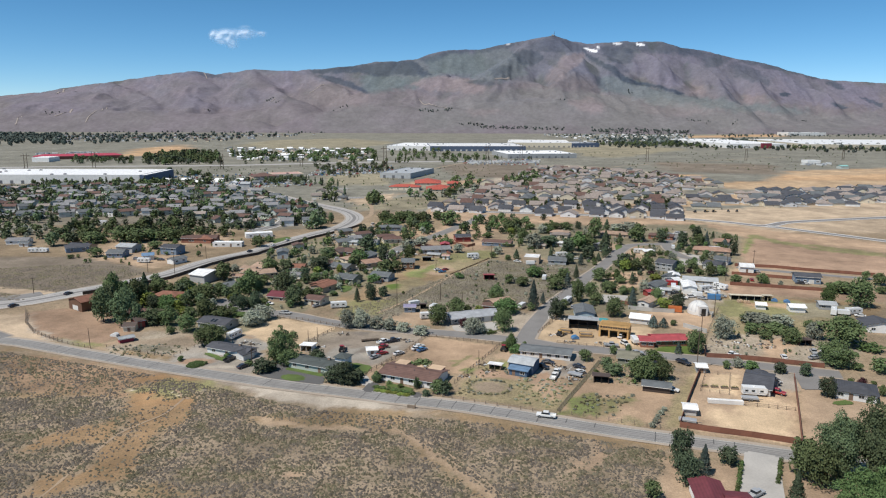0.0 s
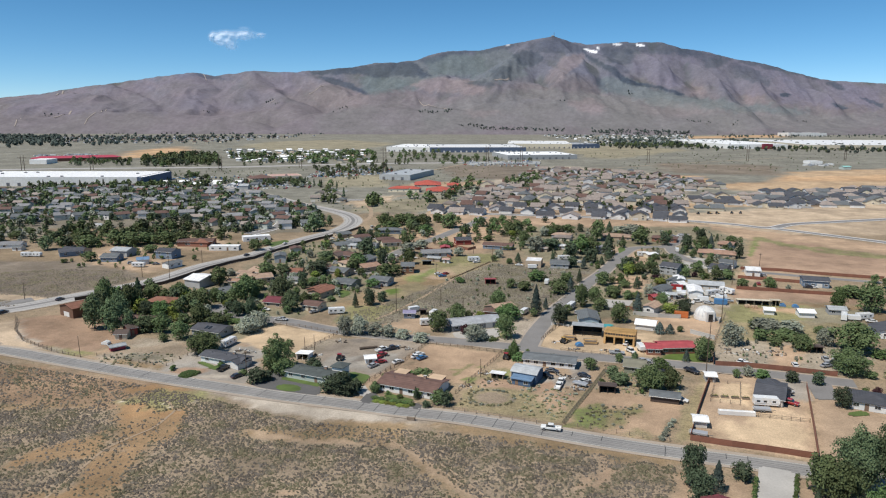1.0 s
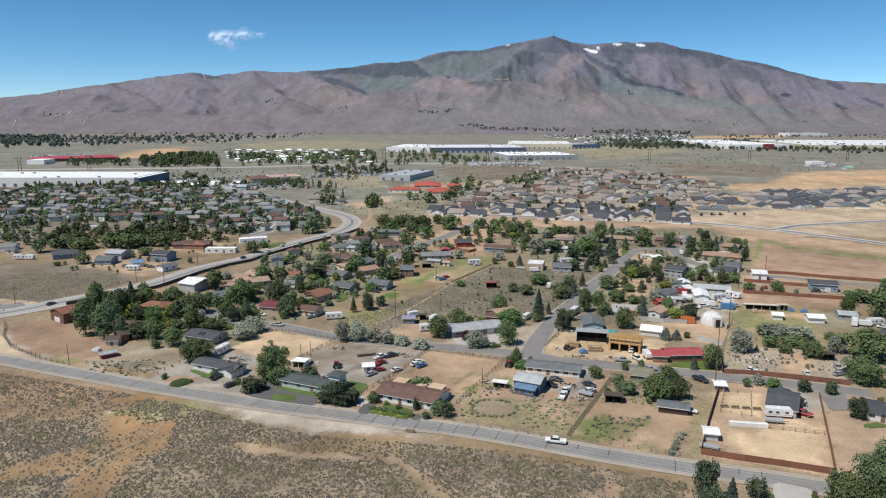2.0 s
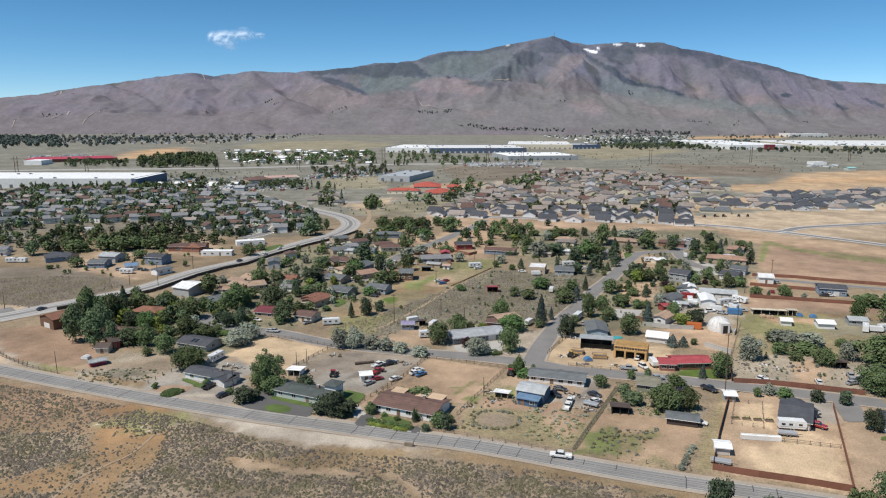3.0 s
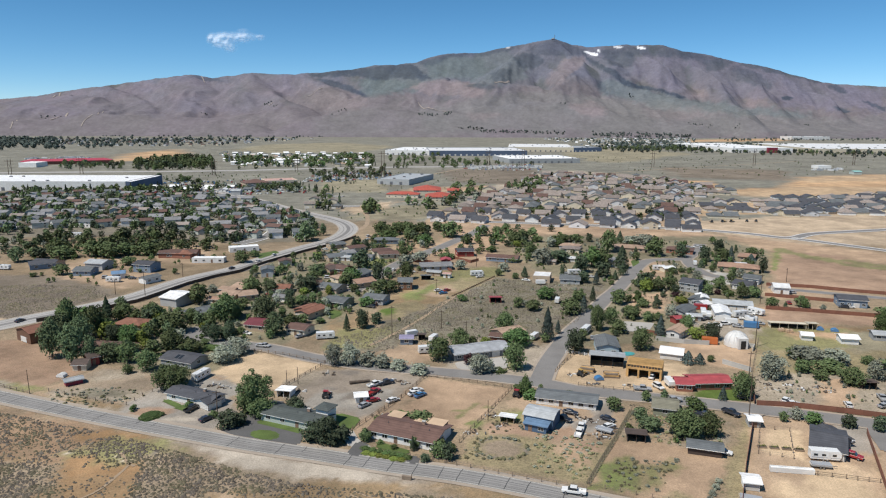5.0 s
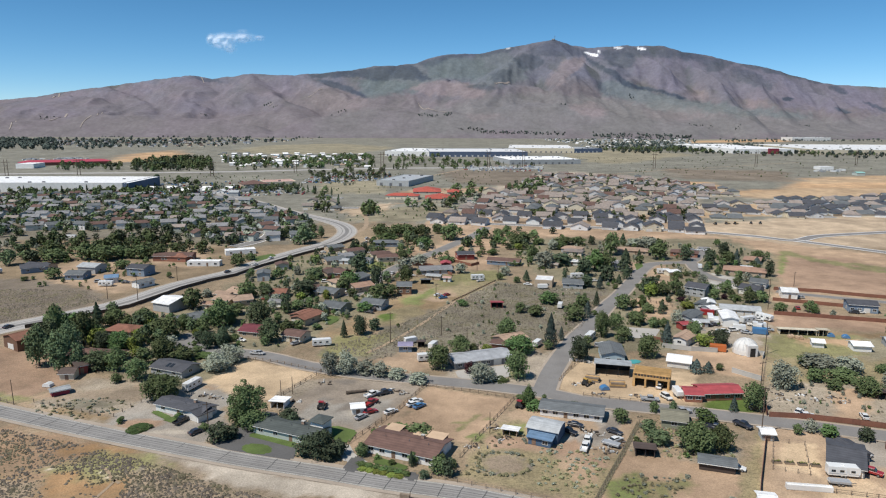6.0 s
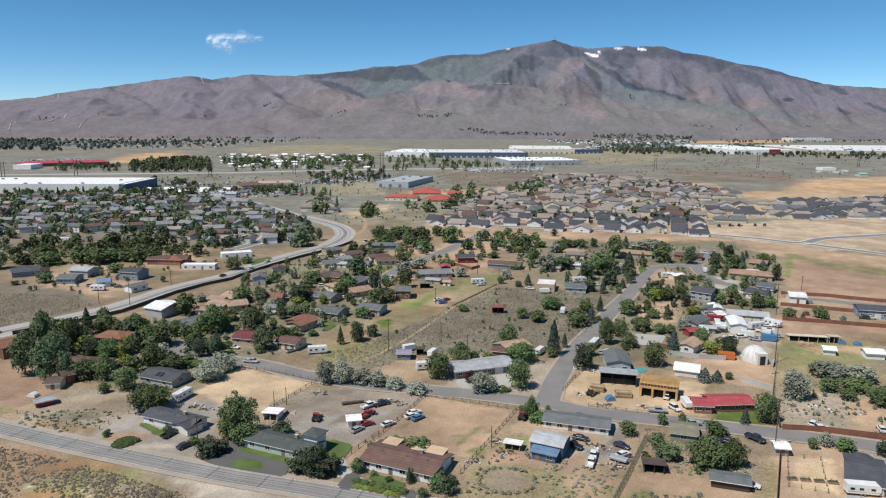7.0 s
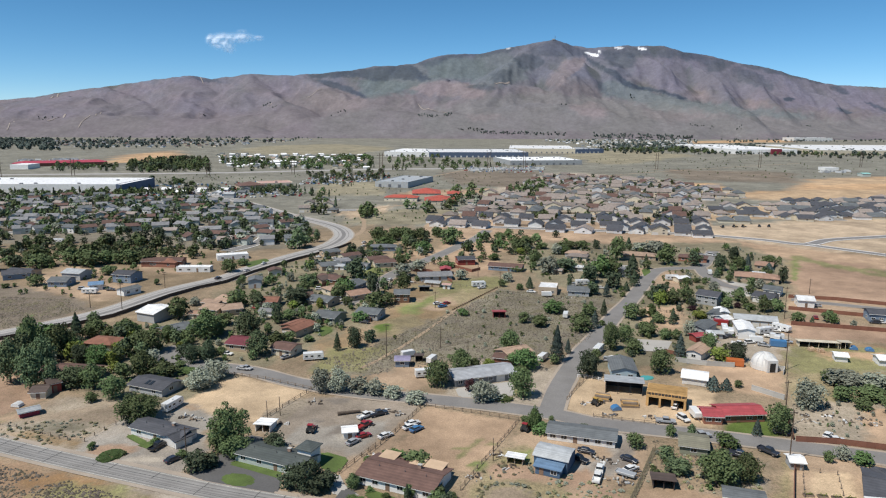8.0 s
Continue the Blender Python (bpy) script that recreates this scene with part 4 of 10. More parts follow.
def slope(x, y):
    """Height of the mountain side."""
    x, y = np.asarray(x, float), np.asarray(y, float)
    top = np.interp(x, sx, sh) + 3.5 * grain2(x / 70, x * 0 + 3.3) + 2 * grain2(x / 27, x * 0 + 8.1)
    v = np.clip((y - FOOT_Y) / (RIDGE_Y - FOOT_Y), 0, 1)
    wx, wy = x + 70 * grain2(x / 320, y / 320 + 5), y + 70 * grain2(x / 320 + 9, y / 320)
    h = top * (0.18 * v + 0.82 * v ** 3.0) + 14 * np.sin(np.pi * v) * grain2(x / 420 + 2.2, y / 420 + 7.7)
    for drop, soft, pts in SPURS:
        best = np.full(h.shape, -1e4)
        for (x0, y0, z0), (x1, y1, z1) in zip(pts, pts[1:]):
            d2 = (x1 - x0) ** 2 + (y1 - y0) ** 2
            k = np.clip(((wx - x0) * (x1 - x0) + (wy - y0) * (y1 - y0)) / d2, 0, 1)
            far = np.hypot(wx - x0 - k * (x1 - x0), wy - y0 - k * (y1 - y0))
            best = np.maximum(best, z0 + k * (z1 - z0) - drop * (np.sqrt(far ** 2 + soft ** 2) - soft))
        over = np.clip(0.5 + (best - h) / 36, 0, 1)
        h = h * (1 - over) + best * over + 9 * over * (1 - over)
    rill = ridged(wx / 150 + 3.7, wy / 330 + 1.3) - 0.42
    h = h + np.sin(np.pi * np.clip(v, 0.02, 0.98)) ** 0.7 * (14 + 34 * np.clip(h / 420, 0, 1) ** 1.4) * rill
    h = np.minimum(h, top * (0.16 + 0.84 * v) + 3 * grain2(x / 60, y / 60) * (1 - v))
    run = np.clip(y - FOOT_Y, 0, None)
    h = np.minimum(h, 0.30 * run + 0.0009 * run ** 2)
    h = np.maximum(h, 3 * v)
    back = np.clip((y - RIDGE_Y) / 140, 0, None)
    return h * (1 - back * 0.5) - 6 * (1 - np.clip(v * 12, 0, 1))


mx, my = np.meshgrid(np.linspace(-3300, 3300, 760), np.concatenate([np.linspace(3440, RIDGE_Y, 175), np.linspace(RIDGE_Y + 25, 4780, 6)]))
mz = slope(mx, my)
# Base tones are blued for distance haze, more so with height.
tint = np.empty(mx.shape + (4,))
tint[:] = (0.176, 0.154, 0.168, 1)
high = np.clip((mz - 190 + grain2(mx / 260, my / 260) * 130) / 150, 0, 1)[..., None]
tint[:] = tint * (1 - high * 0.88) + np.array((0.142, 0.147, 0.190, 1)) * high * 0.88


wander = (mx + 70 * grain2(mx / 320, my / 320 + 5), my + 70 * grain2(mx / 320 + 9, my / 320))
# Creases of the rill relief get a darker grey-green tint higher up.
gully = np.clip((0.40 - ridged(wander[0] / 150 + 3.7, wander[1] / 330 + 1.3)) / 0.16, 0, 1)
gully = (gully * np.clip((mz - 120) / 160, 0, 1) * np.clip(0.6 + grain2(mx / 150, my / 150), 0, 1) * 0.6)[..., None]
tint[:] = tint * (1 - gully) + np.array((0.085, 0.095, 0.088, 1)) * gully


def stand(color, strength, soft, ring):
    """Brush, scree and snow, and the painted tone of lit and dim faces, inside a ring of bearings and rises
    (thousandths) as they lie from the valley floor.
    """
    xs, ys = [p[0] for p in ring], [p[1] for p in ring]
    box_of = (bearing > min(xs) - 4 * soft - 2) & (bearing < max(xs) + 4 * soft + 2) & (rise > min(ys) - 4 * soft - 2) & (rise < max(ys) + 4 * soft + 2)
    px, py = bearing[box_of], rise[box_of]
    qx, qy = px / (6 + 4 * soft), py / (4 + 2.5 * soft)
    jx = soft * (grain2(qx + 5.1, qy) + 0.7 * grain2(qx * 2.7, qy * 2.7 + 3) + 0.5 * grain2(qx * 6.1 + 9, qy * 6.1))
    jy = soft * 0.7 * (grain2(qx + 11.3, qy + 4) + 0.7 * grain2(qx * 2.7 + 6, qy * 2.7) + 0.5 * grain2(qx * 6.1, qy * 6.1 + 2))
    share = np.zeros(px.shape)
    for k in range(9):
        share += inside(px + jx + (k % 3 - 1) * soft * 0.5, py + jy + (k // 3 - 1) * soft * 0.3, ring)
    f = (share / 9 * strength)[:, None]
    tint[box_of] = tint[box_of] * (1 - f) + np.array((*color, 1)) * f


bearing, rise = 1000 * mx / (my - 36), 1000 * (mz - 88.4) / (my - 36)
# DUSK, GREEN and MAUVE have blue haze mixed into their colour.
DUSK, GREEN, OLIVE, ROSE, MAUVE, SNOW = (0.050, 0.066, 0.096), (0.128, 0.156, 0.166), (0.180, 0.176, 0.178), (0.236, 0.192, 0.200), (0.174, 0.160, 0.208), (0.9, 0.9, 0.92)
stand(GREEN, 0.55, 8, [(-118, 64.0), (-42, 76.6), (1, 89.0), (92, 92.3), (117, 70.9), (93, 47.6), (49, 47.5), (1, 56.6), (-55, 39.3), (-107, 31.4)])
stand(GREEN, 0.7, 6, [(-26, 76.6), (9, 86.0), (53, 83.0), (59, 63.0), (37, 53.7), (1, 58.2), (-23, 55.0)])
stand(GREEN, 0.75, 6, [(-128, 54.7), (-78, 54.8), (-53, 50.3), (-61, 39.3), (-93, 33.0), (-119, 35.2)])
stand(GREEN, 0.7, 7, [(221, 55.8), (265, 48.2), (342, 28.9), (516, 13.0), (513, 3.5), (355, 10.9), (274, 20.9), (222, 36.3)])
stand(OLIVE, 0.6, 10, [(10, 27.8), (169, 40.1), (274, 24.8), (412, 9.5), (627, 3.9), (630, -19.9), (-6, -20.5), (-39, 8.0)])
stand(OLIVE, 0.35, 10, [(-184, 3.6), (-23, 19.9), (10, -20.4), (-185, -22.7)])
# Warm tone paints the sunlit look of the spur below the summit.
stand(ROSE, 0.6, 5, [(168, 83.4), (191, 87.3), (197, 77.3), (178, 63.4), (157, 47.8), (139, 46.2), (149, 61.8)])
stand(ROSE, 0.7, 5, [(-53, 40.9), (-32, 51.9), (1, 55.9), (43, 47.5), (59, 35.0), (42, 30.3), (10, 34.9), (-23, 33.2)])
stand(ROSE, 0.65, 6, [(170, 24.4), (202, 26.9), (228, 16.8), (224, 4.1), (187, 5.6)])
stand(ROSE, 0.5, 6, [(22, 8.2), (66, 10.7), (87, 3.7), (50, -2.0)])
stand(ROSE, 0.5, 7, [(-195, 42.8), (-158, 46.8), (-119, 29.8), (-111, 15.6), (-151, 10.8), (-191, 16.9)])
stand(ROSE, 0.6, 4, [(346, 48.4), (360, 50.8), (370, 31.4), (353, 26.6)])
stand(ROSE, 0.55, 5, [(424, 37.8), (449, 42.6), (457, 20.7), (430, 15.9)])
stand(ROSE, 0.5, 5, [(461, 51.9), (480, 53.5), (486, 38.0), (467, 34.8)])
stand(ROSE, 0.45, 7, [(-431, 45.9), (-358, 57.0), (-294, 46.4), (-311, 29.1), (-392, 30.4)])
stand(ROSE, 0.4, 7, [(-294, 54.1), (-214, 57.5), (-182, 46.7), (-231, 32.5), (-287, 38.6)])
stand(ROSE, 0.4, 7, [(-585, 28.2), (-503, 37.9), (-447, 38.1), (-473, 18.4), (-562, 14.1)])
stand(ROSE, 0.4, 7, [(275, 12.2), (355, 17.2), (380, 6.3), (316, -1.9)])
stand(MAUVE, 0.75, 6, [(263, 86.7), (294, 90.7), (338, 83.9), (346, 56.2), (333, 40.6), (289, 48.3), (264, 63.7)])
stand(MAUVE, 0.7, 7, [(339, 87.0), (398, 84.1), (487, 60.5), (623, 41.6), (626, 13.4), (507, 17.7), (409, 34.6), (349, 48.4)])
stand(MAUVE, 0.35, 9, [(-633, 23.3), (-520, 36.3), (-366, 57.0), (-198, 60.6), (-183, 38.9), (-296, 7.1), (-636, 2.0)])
# Dark brush, with the dim tone of the shaded faces painted in.
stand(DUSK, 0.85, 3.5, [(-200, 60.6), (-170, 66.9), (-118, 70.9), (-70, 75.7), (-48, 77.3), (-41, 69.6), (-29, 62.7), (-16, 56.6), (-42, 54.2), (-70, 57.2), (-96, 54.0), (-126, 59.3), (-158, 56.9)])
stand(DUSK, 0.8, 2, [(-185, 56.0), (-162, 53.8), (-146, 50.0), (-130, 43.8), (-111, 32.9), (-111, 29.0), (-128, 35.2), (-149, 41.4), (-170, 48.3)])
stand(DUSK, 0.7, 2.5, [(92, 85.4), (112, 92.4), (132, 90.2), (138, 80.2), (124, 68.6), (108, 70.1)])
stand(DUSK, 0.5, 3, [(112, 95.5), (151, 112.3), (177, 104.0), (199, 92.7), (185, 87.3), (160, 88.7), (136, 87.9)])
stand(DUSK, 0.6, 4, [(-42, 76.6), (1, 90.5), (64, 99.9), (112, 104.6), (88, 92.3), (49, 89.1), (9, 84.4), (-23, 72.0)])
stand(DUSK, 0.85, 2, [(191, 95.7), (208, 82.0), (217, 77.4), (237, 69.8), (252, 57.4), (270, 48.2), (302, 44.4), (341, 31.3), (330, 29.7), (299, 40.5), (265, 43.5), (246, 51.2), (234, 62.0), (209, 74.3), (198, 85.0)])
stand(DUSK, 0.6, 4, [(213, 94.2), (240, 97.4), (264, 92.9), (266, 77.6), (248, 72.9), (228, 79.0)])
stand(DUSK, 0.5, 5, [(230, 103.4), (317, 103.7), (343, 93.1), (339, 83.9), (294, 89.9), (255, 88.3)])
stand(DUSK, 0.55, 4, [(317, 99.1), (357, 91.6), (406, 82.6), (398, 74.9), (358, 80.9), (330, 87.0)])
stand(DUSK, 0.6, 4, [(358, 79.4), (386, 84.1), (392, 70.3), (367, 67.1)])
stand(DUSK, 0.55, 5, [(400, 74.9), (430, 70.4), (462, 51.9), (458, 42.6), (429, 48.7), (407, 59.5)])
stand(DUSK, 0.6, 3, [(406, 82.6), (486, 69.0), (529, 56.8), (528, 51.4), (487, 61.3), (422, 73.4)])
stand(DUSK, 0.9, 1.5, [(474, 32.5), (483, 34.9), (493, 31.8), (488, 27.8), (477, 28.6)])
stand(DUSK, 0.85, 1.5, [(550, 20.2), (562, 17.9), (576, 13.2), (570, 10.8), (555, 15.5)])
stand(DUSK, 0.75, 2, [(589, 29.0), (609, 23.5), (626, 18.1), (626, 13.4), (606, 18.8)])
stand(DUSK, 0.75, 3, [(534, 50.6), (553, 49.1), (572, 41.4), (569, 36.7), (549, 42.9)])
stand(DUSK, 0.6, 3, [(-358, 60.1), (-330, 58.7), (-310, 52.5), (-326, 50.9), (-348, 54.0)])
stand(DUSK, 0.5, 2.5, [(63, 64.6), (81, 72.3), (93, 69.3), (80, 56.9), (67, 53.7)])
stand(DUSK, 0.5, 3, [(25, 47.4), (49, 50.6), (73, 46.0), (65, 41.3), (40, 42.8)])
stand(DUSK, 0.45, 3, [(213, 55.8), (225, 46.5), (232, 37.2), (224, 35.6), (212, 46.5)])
stand(SNOW, 1, 0.7, [(192.6, 94.7), (201.2, 93.3), (212.6, 90.7), (212.6, 87.0), (203.1, 89.5)])
stand(SNOW, 1, 0.7, [(212.1, 96.8), (214.9, 96.2), (215.9, 92.8), (213.1, 93.4)])
stand(SNOW, 0.8, 0.7, [(233.4, 101.3), (247.7, 101.1), (247.7, 98.7), (235.3, 99.0)])
stand(SNOW, 1, 0.7, [(266.4, 101.1), (279.7, 99.4), (278.7, 96.8), (268.3, 98.2)])
stand(SNOW, 0.6, 0.7, [(84.2, 99.8), (89.9, 100.4), (89.9, 97.6), (85.1, 98.1)])
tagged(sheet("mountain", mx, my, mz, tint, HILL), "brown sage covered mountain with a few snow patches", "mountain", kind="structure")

cx, cz = np.meshgrid(np.linspace(-250, 260, 100), np.linspace(-120, 110, 52))
thick = np.zeros(cx.shape)
for u, w, ru, rw, a in ((-165, 5, 26, 30, 0.7), (-75, 0, 70, 40, 1.0), (-40, -55, 36, 26, 0.8), (55, 15, 62, 28, 0.9), (165, 14, 30, 18, 0.55), (50, 62, 44, 12, 0.25), (-110, -20, 40, 30, 0.6)):
    thick += a * np.exp(-((cx - u) / ru) ** 2 - ((cz - w) / rw) ** 2)
thick += (0.09 * grain2(cx / 38 + 3, cz / 30) + 0.07 * grain2(cx / 16, cz / 15 + 6)) * np.clip(thick * 1.5, 0, 1)
veil_of = np.ones(cx.shape + (4,))
veil_of[..., 3] = np.clip((thick - 0.12) * 0.62, 0, 0.42)
cl = sheet("cloud", cx - 1395, 4800 - 30 * np.clip(thick, 0, 1) + 8 * grain2(cx / 40, cz / 40), cz + 604, veil_of, CLOUD)
tagged(cl, "single small white cloud in a clear sky", "cloud", kind="structure")

# ---- roads
def ribbon(pts, half0, half1, z):
    """A band along a line of points between two offsets to its right."""
    bm, rows = B(), []
    for i, p in enumerate(pts):
        a, c = pts[max(i - 1, 0)], pts[min(i + 1, len(pts) - 1)]
        d = (c - a).normalized()
        n = Vector((d.y, -d.x))
        rows.append((bm.verts.new((*(p + n * half0), z)), bm.verts.new((*(p + n * half1), z))))
    for (a, c), (e, f) in zip(rows, rows[1:]):
        bm.faces.new((a, c, f, e))
    bmesh.ops.recalc_face_normals(bm, faces=bm.faces)
    for f in bm.faces:
        if f.normal.z < 0:
            f.normal_flip()
    return bm


def smooth_line(pts, each=6.0):
    p = [Vector(q) for q in pts]
    out = []
    for i in range(len(p) - 1):
        a, b0, c, d = p[max(i - 1, 0)], p[i], p[i + 1], p[min(i + 2, len(p) - 1)]
        n = max(2, int((c - b0).length / each))
        for k in range(n):
            t = k / n
            out.append(0.5 * ((2 * b0) + (c - a) * t + (2 * a - 5 * b0 + 4 * c - d) * t * t + (3 * b0 - a - 3 * c + d) * t ** 3))
    return out + [p[-1]]


road_count = [0]
STREETS, PLOTS = [], []


def free_of(x, y, room):
    """Whether a place keeps room metres from every carriageway and house."""
    for half, line in STREETS:
        for a, c in zip(line, line[1:]):
            dx, dy = c[0] - a[0], c[1] - a[1]
            k = min(max(((x - a[0]) * dx + (y - a[1]) * dy) / (dx * dx + dy * dy + 1e-9), 0), 1)
            if (x - a[0] - k * dx) ** 2 + (y - a[1] - k * dy) ** 2 < (half + room) ** 2:
                return False
    for px, py, ca, sa, w, d in PLOTS:
        u, v = (x - px) * ca + (y - py) * sa, (y - py) * ca - (x - px) * sa
        if abs(u) < w / 2 + room and -room < v < d + room:
            return False
    return True


def road(name, pts, width, cracked=False, marked=False, kerbed=False):
    road_count[0] += 1
    lift = 0.06 + 0.006 * (road_count[0] % 9)
    line = smooth_line(pts)
    h = width / 2
    if name != "estate_street":
        STREETS.append((h, pts))
    ob = part(name, ribbon(line, -h, h, lift), SURF["highway" if marked or width > 20 else "asphalt" if cracked else "asphalt_old"])
    tagged(ob, "sun-bleached cracked asphalt road" if cracked else "grey asphalt road between dirt verges", "road", kind="structure")
    if not kerbed and width < 20:
        for s0, s1 in ((-h - (1.6 if cracked else 1.0), -h + 0.05), (h - 0.05, h + (1.3 if cracked else 1.0))):
            part("shoulder", ribbon(line, s0, s1, lift - 0.02), SURF["shoulder"], ob, "pale gravel shoulder")
    if kerbed:
        for s in (-h - 0.9, h - 0.05):
            bm = ribbon(line, s, s + (1.1 if name == "new_street" else 0.95), lift + 0.13)
            r = bmesh.ops.extrude_face_region(bm, geom=bm.faces[:])
            bmesh.ops.translate(bm, vec=(0, 0, -0.14), verts=[g for g in r["geom"] if isinstance(g, bmesh.types.BMVert)])
            bmesh.ops.recalc_face_normals(bm, faces=bm.faces)
            part("kerb", bm, SURF["kerb"], ob, "pale concrete kerb and walk")
    if cracked:
        rr = random.Random(7)
        for s in (-h + 0.3, h - 0.4):
            part("edge_line", ribbon(line, s, s + 0.13, lift + 0.008), SURF["line"], ob, "worn white edge line")
        part("tar_seam", ribbon(line, -1.06, -0.9, lift + 0.010), SURF["tar"], ob, "black tar sealed seam")
        part("tar_seam", ribbon(line, 1.5, 1.63, lift + 0.010), SURF["tar"], ob, "black tar sealed seam")
        for s in (-2.5, -0.3, 0.7, 2.3):
            part("wheel_track", ribbon(line, s, s + 0.5, lift + 0.005), SURF["asphalt_old"], ob, "darker worn strip along the lane")
        dist = 0.0
        for a, c in zip(line, line[1:]):
            dist += (c - a).length
            if dist > 5.6 and -190 < a.x < 160:
                dist = rr.uniform(-3, 1.5)
                d = (c - a).normalized()
                n = Vector((d.y, -d.x))
                o = a + d * rr.uniform(0, 2)
                bits = [o + n * (-h + 0.2 + k * (width - 0.4) / 4 * rr.uniform(0.96, 1.0)) + d * rr.uniform(-0.14, 0.14) for k in range(5)]
                if rr.random() < 0.35:
                    bits = bits[:3]
                part("tar_crack", ribbon(bits, -0.10, 0.10, lift + 0.014), SURF["tar"], ob)
    if marked:
        for s in (-h + 0.5, h - 0.65):
            part("edge_line", ribbon(line, s, s + 0.18, lift + 0.008), SURF["line"], ob, "white edge line")
        for s in (-h + 0.55, -h * 0.5, h * 0.5):
            part("lane_joint", ribbon(line, s - 0.28, s + 0.28, lift + 0.006), SURF["asphalt_old"], ob, "dark sealed joint between lanes")
        part("median", ribbon(line, -1.5, 1.5, lift + 0.012), SURF["asphalt_old"], ob, "darker painted median")
    return ob


road("near_road", [(-229.7, 281), (-203.9, 271.7), (-178.6, 261.8), (-164.8, 257.7), (-150.3, 251.9), (-123.0, 241.1), (-97.7, 231.6), (-74.3, 223.4), (-53.1, 216.3), (-33.4, 210.8), (-14.6, 205.1), (3.3, 200.5), (20.3, 194.5), (36.2, 188.1), (51.3, 182.4), (65.9, 177.7), (79.8, 173.6), (93, 169.3), (105.7, 165.2), (123.4, 159.1)], 6.6, cracked=True)
road("highway", [(-217.6, 305.9), (-198.4, 319.5), (-183.5, 337.6), (-169.2, 353.9), (-154.9, 375.9), (-142.6, 411.7), (-123.1, 443.3), (-114.7, 470.7), (-98.1, 509.8), (-88.1, 530.1), (-80.3, 554.6), (-77.7, 584.1), (-81.2, 608.4), (-89.8, 631.8), (-103.5, 653.8), (-122.8, 677.5), (-155.2, 718.6), (-219.3, 809.3), (-322.7, 942.1)], 15, marked=True)
road("cross_street", [(-94.1, 304.5), (-69.7, 298.4), (-50.6, 287.3), (-26.9, 278.2), (-2.7, 272.9), (11.6, 269.5), (20.2, 266.9), (35.2, 261.7), (43.8, 256.6), (59.9, 252.2), (74.9, 248.3), (87.7, 244.6), (98.7, 241.3), (117.7, 235), (139.1, 227.5)], 7.4)
road("side_street", [(32.7, 263.3), (38.1, 281.3), (45.4, 300.4), (54.1, 320.9), (62.8, 338.0), (70.9, 354.8), (80.4, 374.7), (90.8, 394.0), (104.1, 422.0), (117.9, 452.0), (125.6, 465.7), (131.6, 472.1), (142.3, 475.6), (158.0, 480.8), (185.1, 531.8)], 7.4)
road("court_street", [(156.7, 479.1), (152.1, 455.5), (153.5, 430.5), (163.6, 420.5)], 7.0)
road("west_street", [(-48.2, 387.6), (-40.4, 415.9), (-31.3, 450.7), (-19.7, 480.7), (-6.2, 507.9), (9.3, 545.2), (25.1, 583.9), (34.6, 619.9)], 8.0)
road("new_street", [(207.6, 598.8), (240.6, 578.7), (262.9, 559.9), (292.4, 579.9), (344.8, 596.6), (418.5, 617.7)], 8.0, kerbed=True)
road("new_street", [(262.9, 559.9), (281.2, 538), (296.6, 519.9), (322.8, 487.4)], 8.0, kerbed=True)
road("far_highway", [(-915.5, 1090.1), (-710, 1164.7), (-544.5, 1196.4), (-369.4, 1229.9), (-131.2, 1324.4), (173.3, 1371)], 26)
road("suburb_street", [(-177.7, 665.4), (-160, 645.8), (-143.5, 609.7), (-135.7, 572.5), (-138.7, 544.2), (-148.6, 524.7)], 9, kerbed=True)
road("junction_road", [(-176.9, 262.4), (-203.2, 280.9), (-221.1, 307), (-214.9, 322.1), (-207.2, 327.5), (-200.7, 333.1)], 9)
road("farm_lane", [(174.8, 401.9), (183.3, 396.6), (205.2, 386.4), (238.3, 372.3)], 5)
road("tract_street", [(56.8, 645), (60.9, 716.7), (66.1, 808.1), (80.4, 895.2)], 9)

def paved(kind, ring, label):
    road_count[0] += 1
    bm = B()
    bm.faces.new([bm.verts.new((x, y, 0.075 + 0.004 * (road_count[0] % 7))) for x, y in ring])
    bmesh.ops.bevel(bm, geom=bm.verts[:], offset=0.8, segments=2, affect="VERTICES")
    bmesh.ops.triangulate(bm, faces=bm.faces[:])
    for f in bm.faces:
        f.normal_update()
        if f.normal.z < 0:
            f.normal_flip()
    name = {"grass_lawn": "lawn", "concrete": "driveway", "asphalt_old": "driveway", "asphalt_dark": "driveway", "water_pool": "swimming_pool"}[kind]
    tagged(part(name, bm, SURF[kind]), label, name.replace("_", " "), kind="structure")


paved("asphalt_dark", [(-65, 225.6), (-58.6, 237.1), (-55.3, 247.3), (-50.1, 245.6), (-53.6, 235.6), (-49, 231), (-39.9, 222.5), (-39.8, 216.1), (-50.2, 219.1), (-60.2, 222.3)], "dark asphalt driveway beside a low house")
paved("asphalt_old", [(-110.2, 312.2), (-108.6, 325.5), (-102.4, 325.6), (-95.3, 311.2), (-74.7, 301.8), (-75, 296.1), (-91, 298.7), (-101.7, 302.6)], "grey asphalt turning court among trees")
paved("concrete", [(81.8, 171.7), (89.4, 168.6), (74.5, 131.1), (61.9, 131)], "pale concrete driveway leading to the near road")
paved("concrete", [(-29.5, 223.1), (-26.4, 225.9), (-23.8, 219.4), (-19.4, 214.8), (-26.1, 215.2)], "pale concrete drive beside the brown roofed house")
paved("asphalt_dark", [(-24.4, 218.6), (-20.7, 217.7), (-21.4, 213.7), (-22.1, 209.6), (-26.3, 211.3)], "dark asphalt drive in front of the brown roofed house")
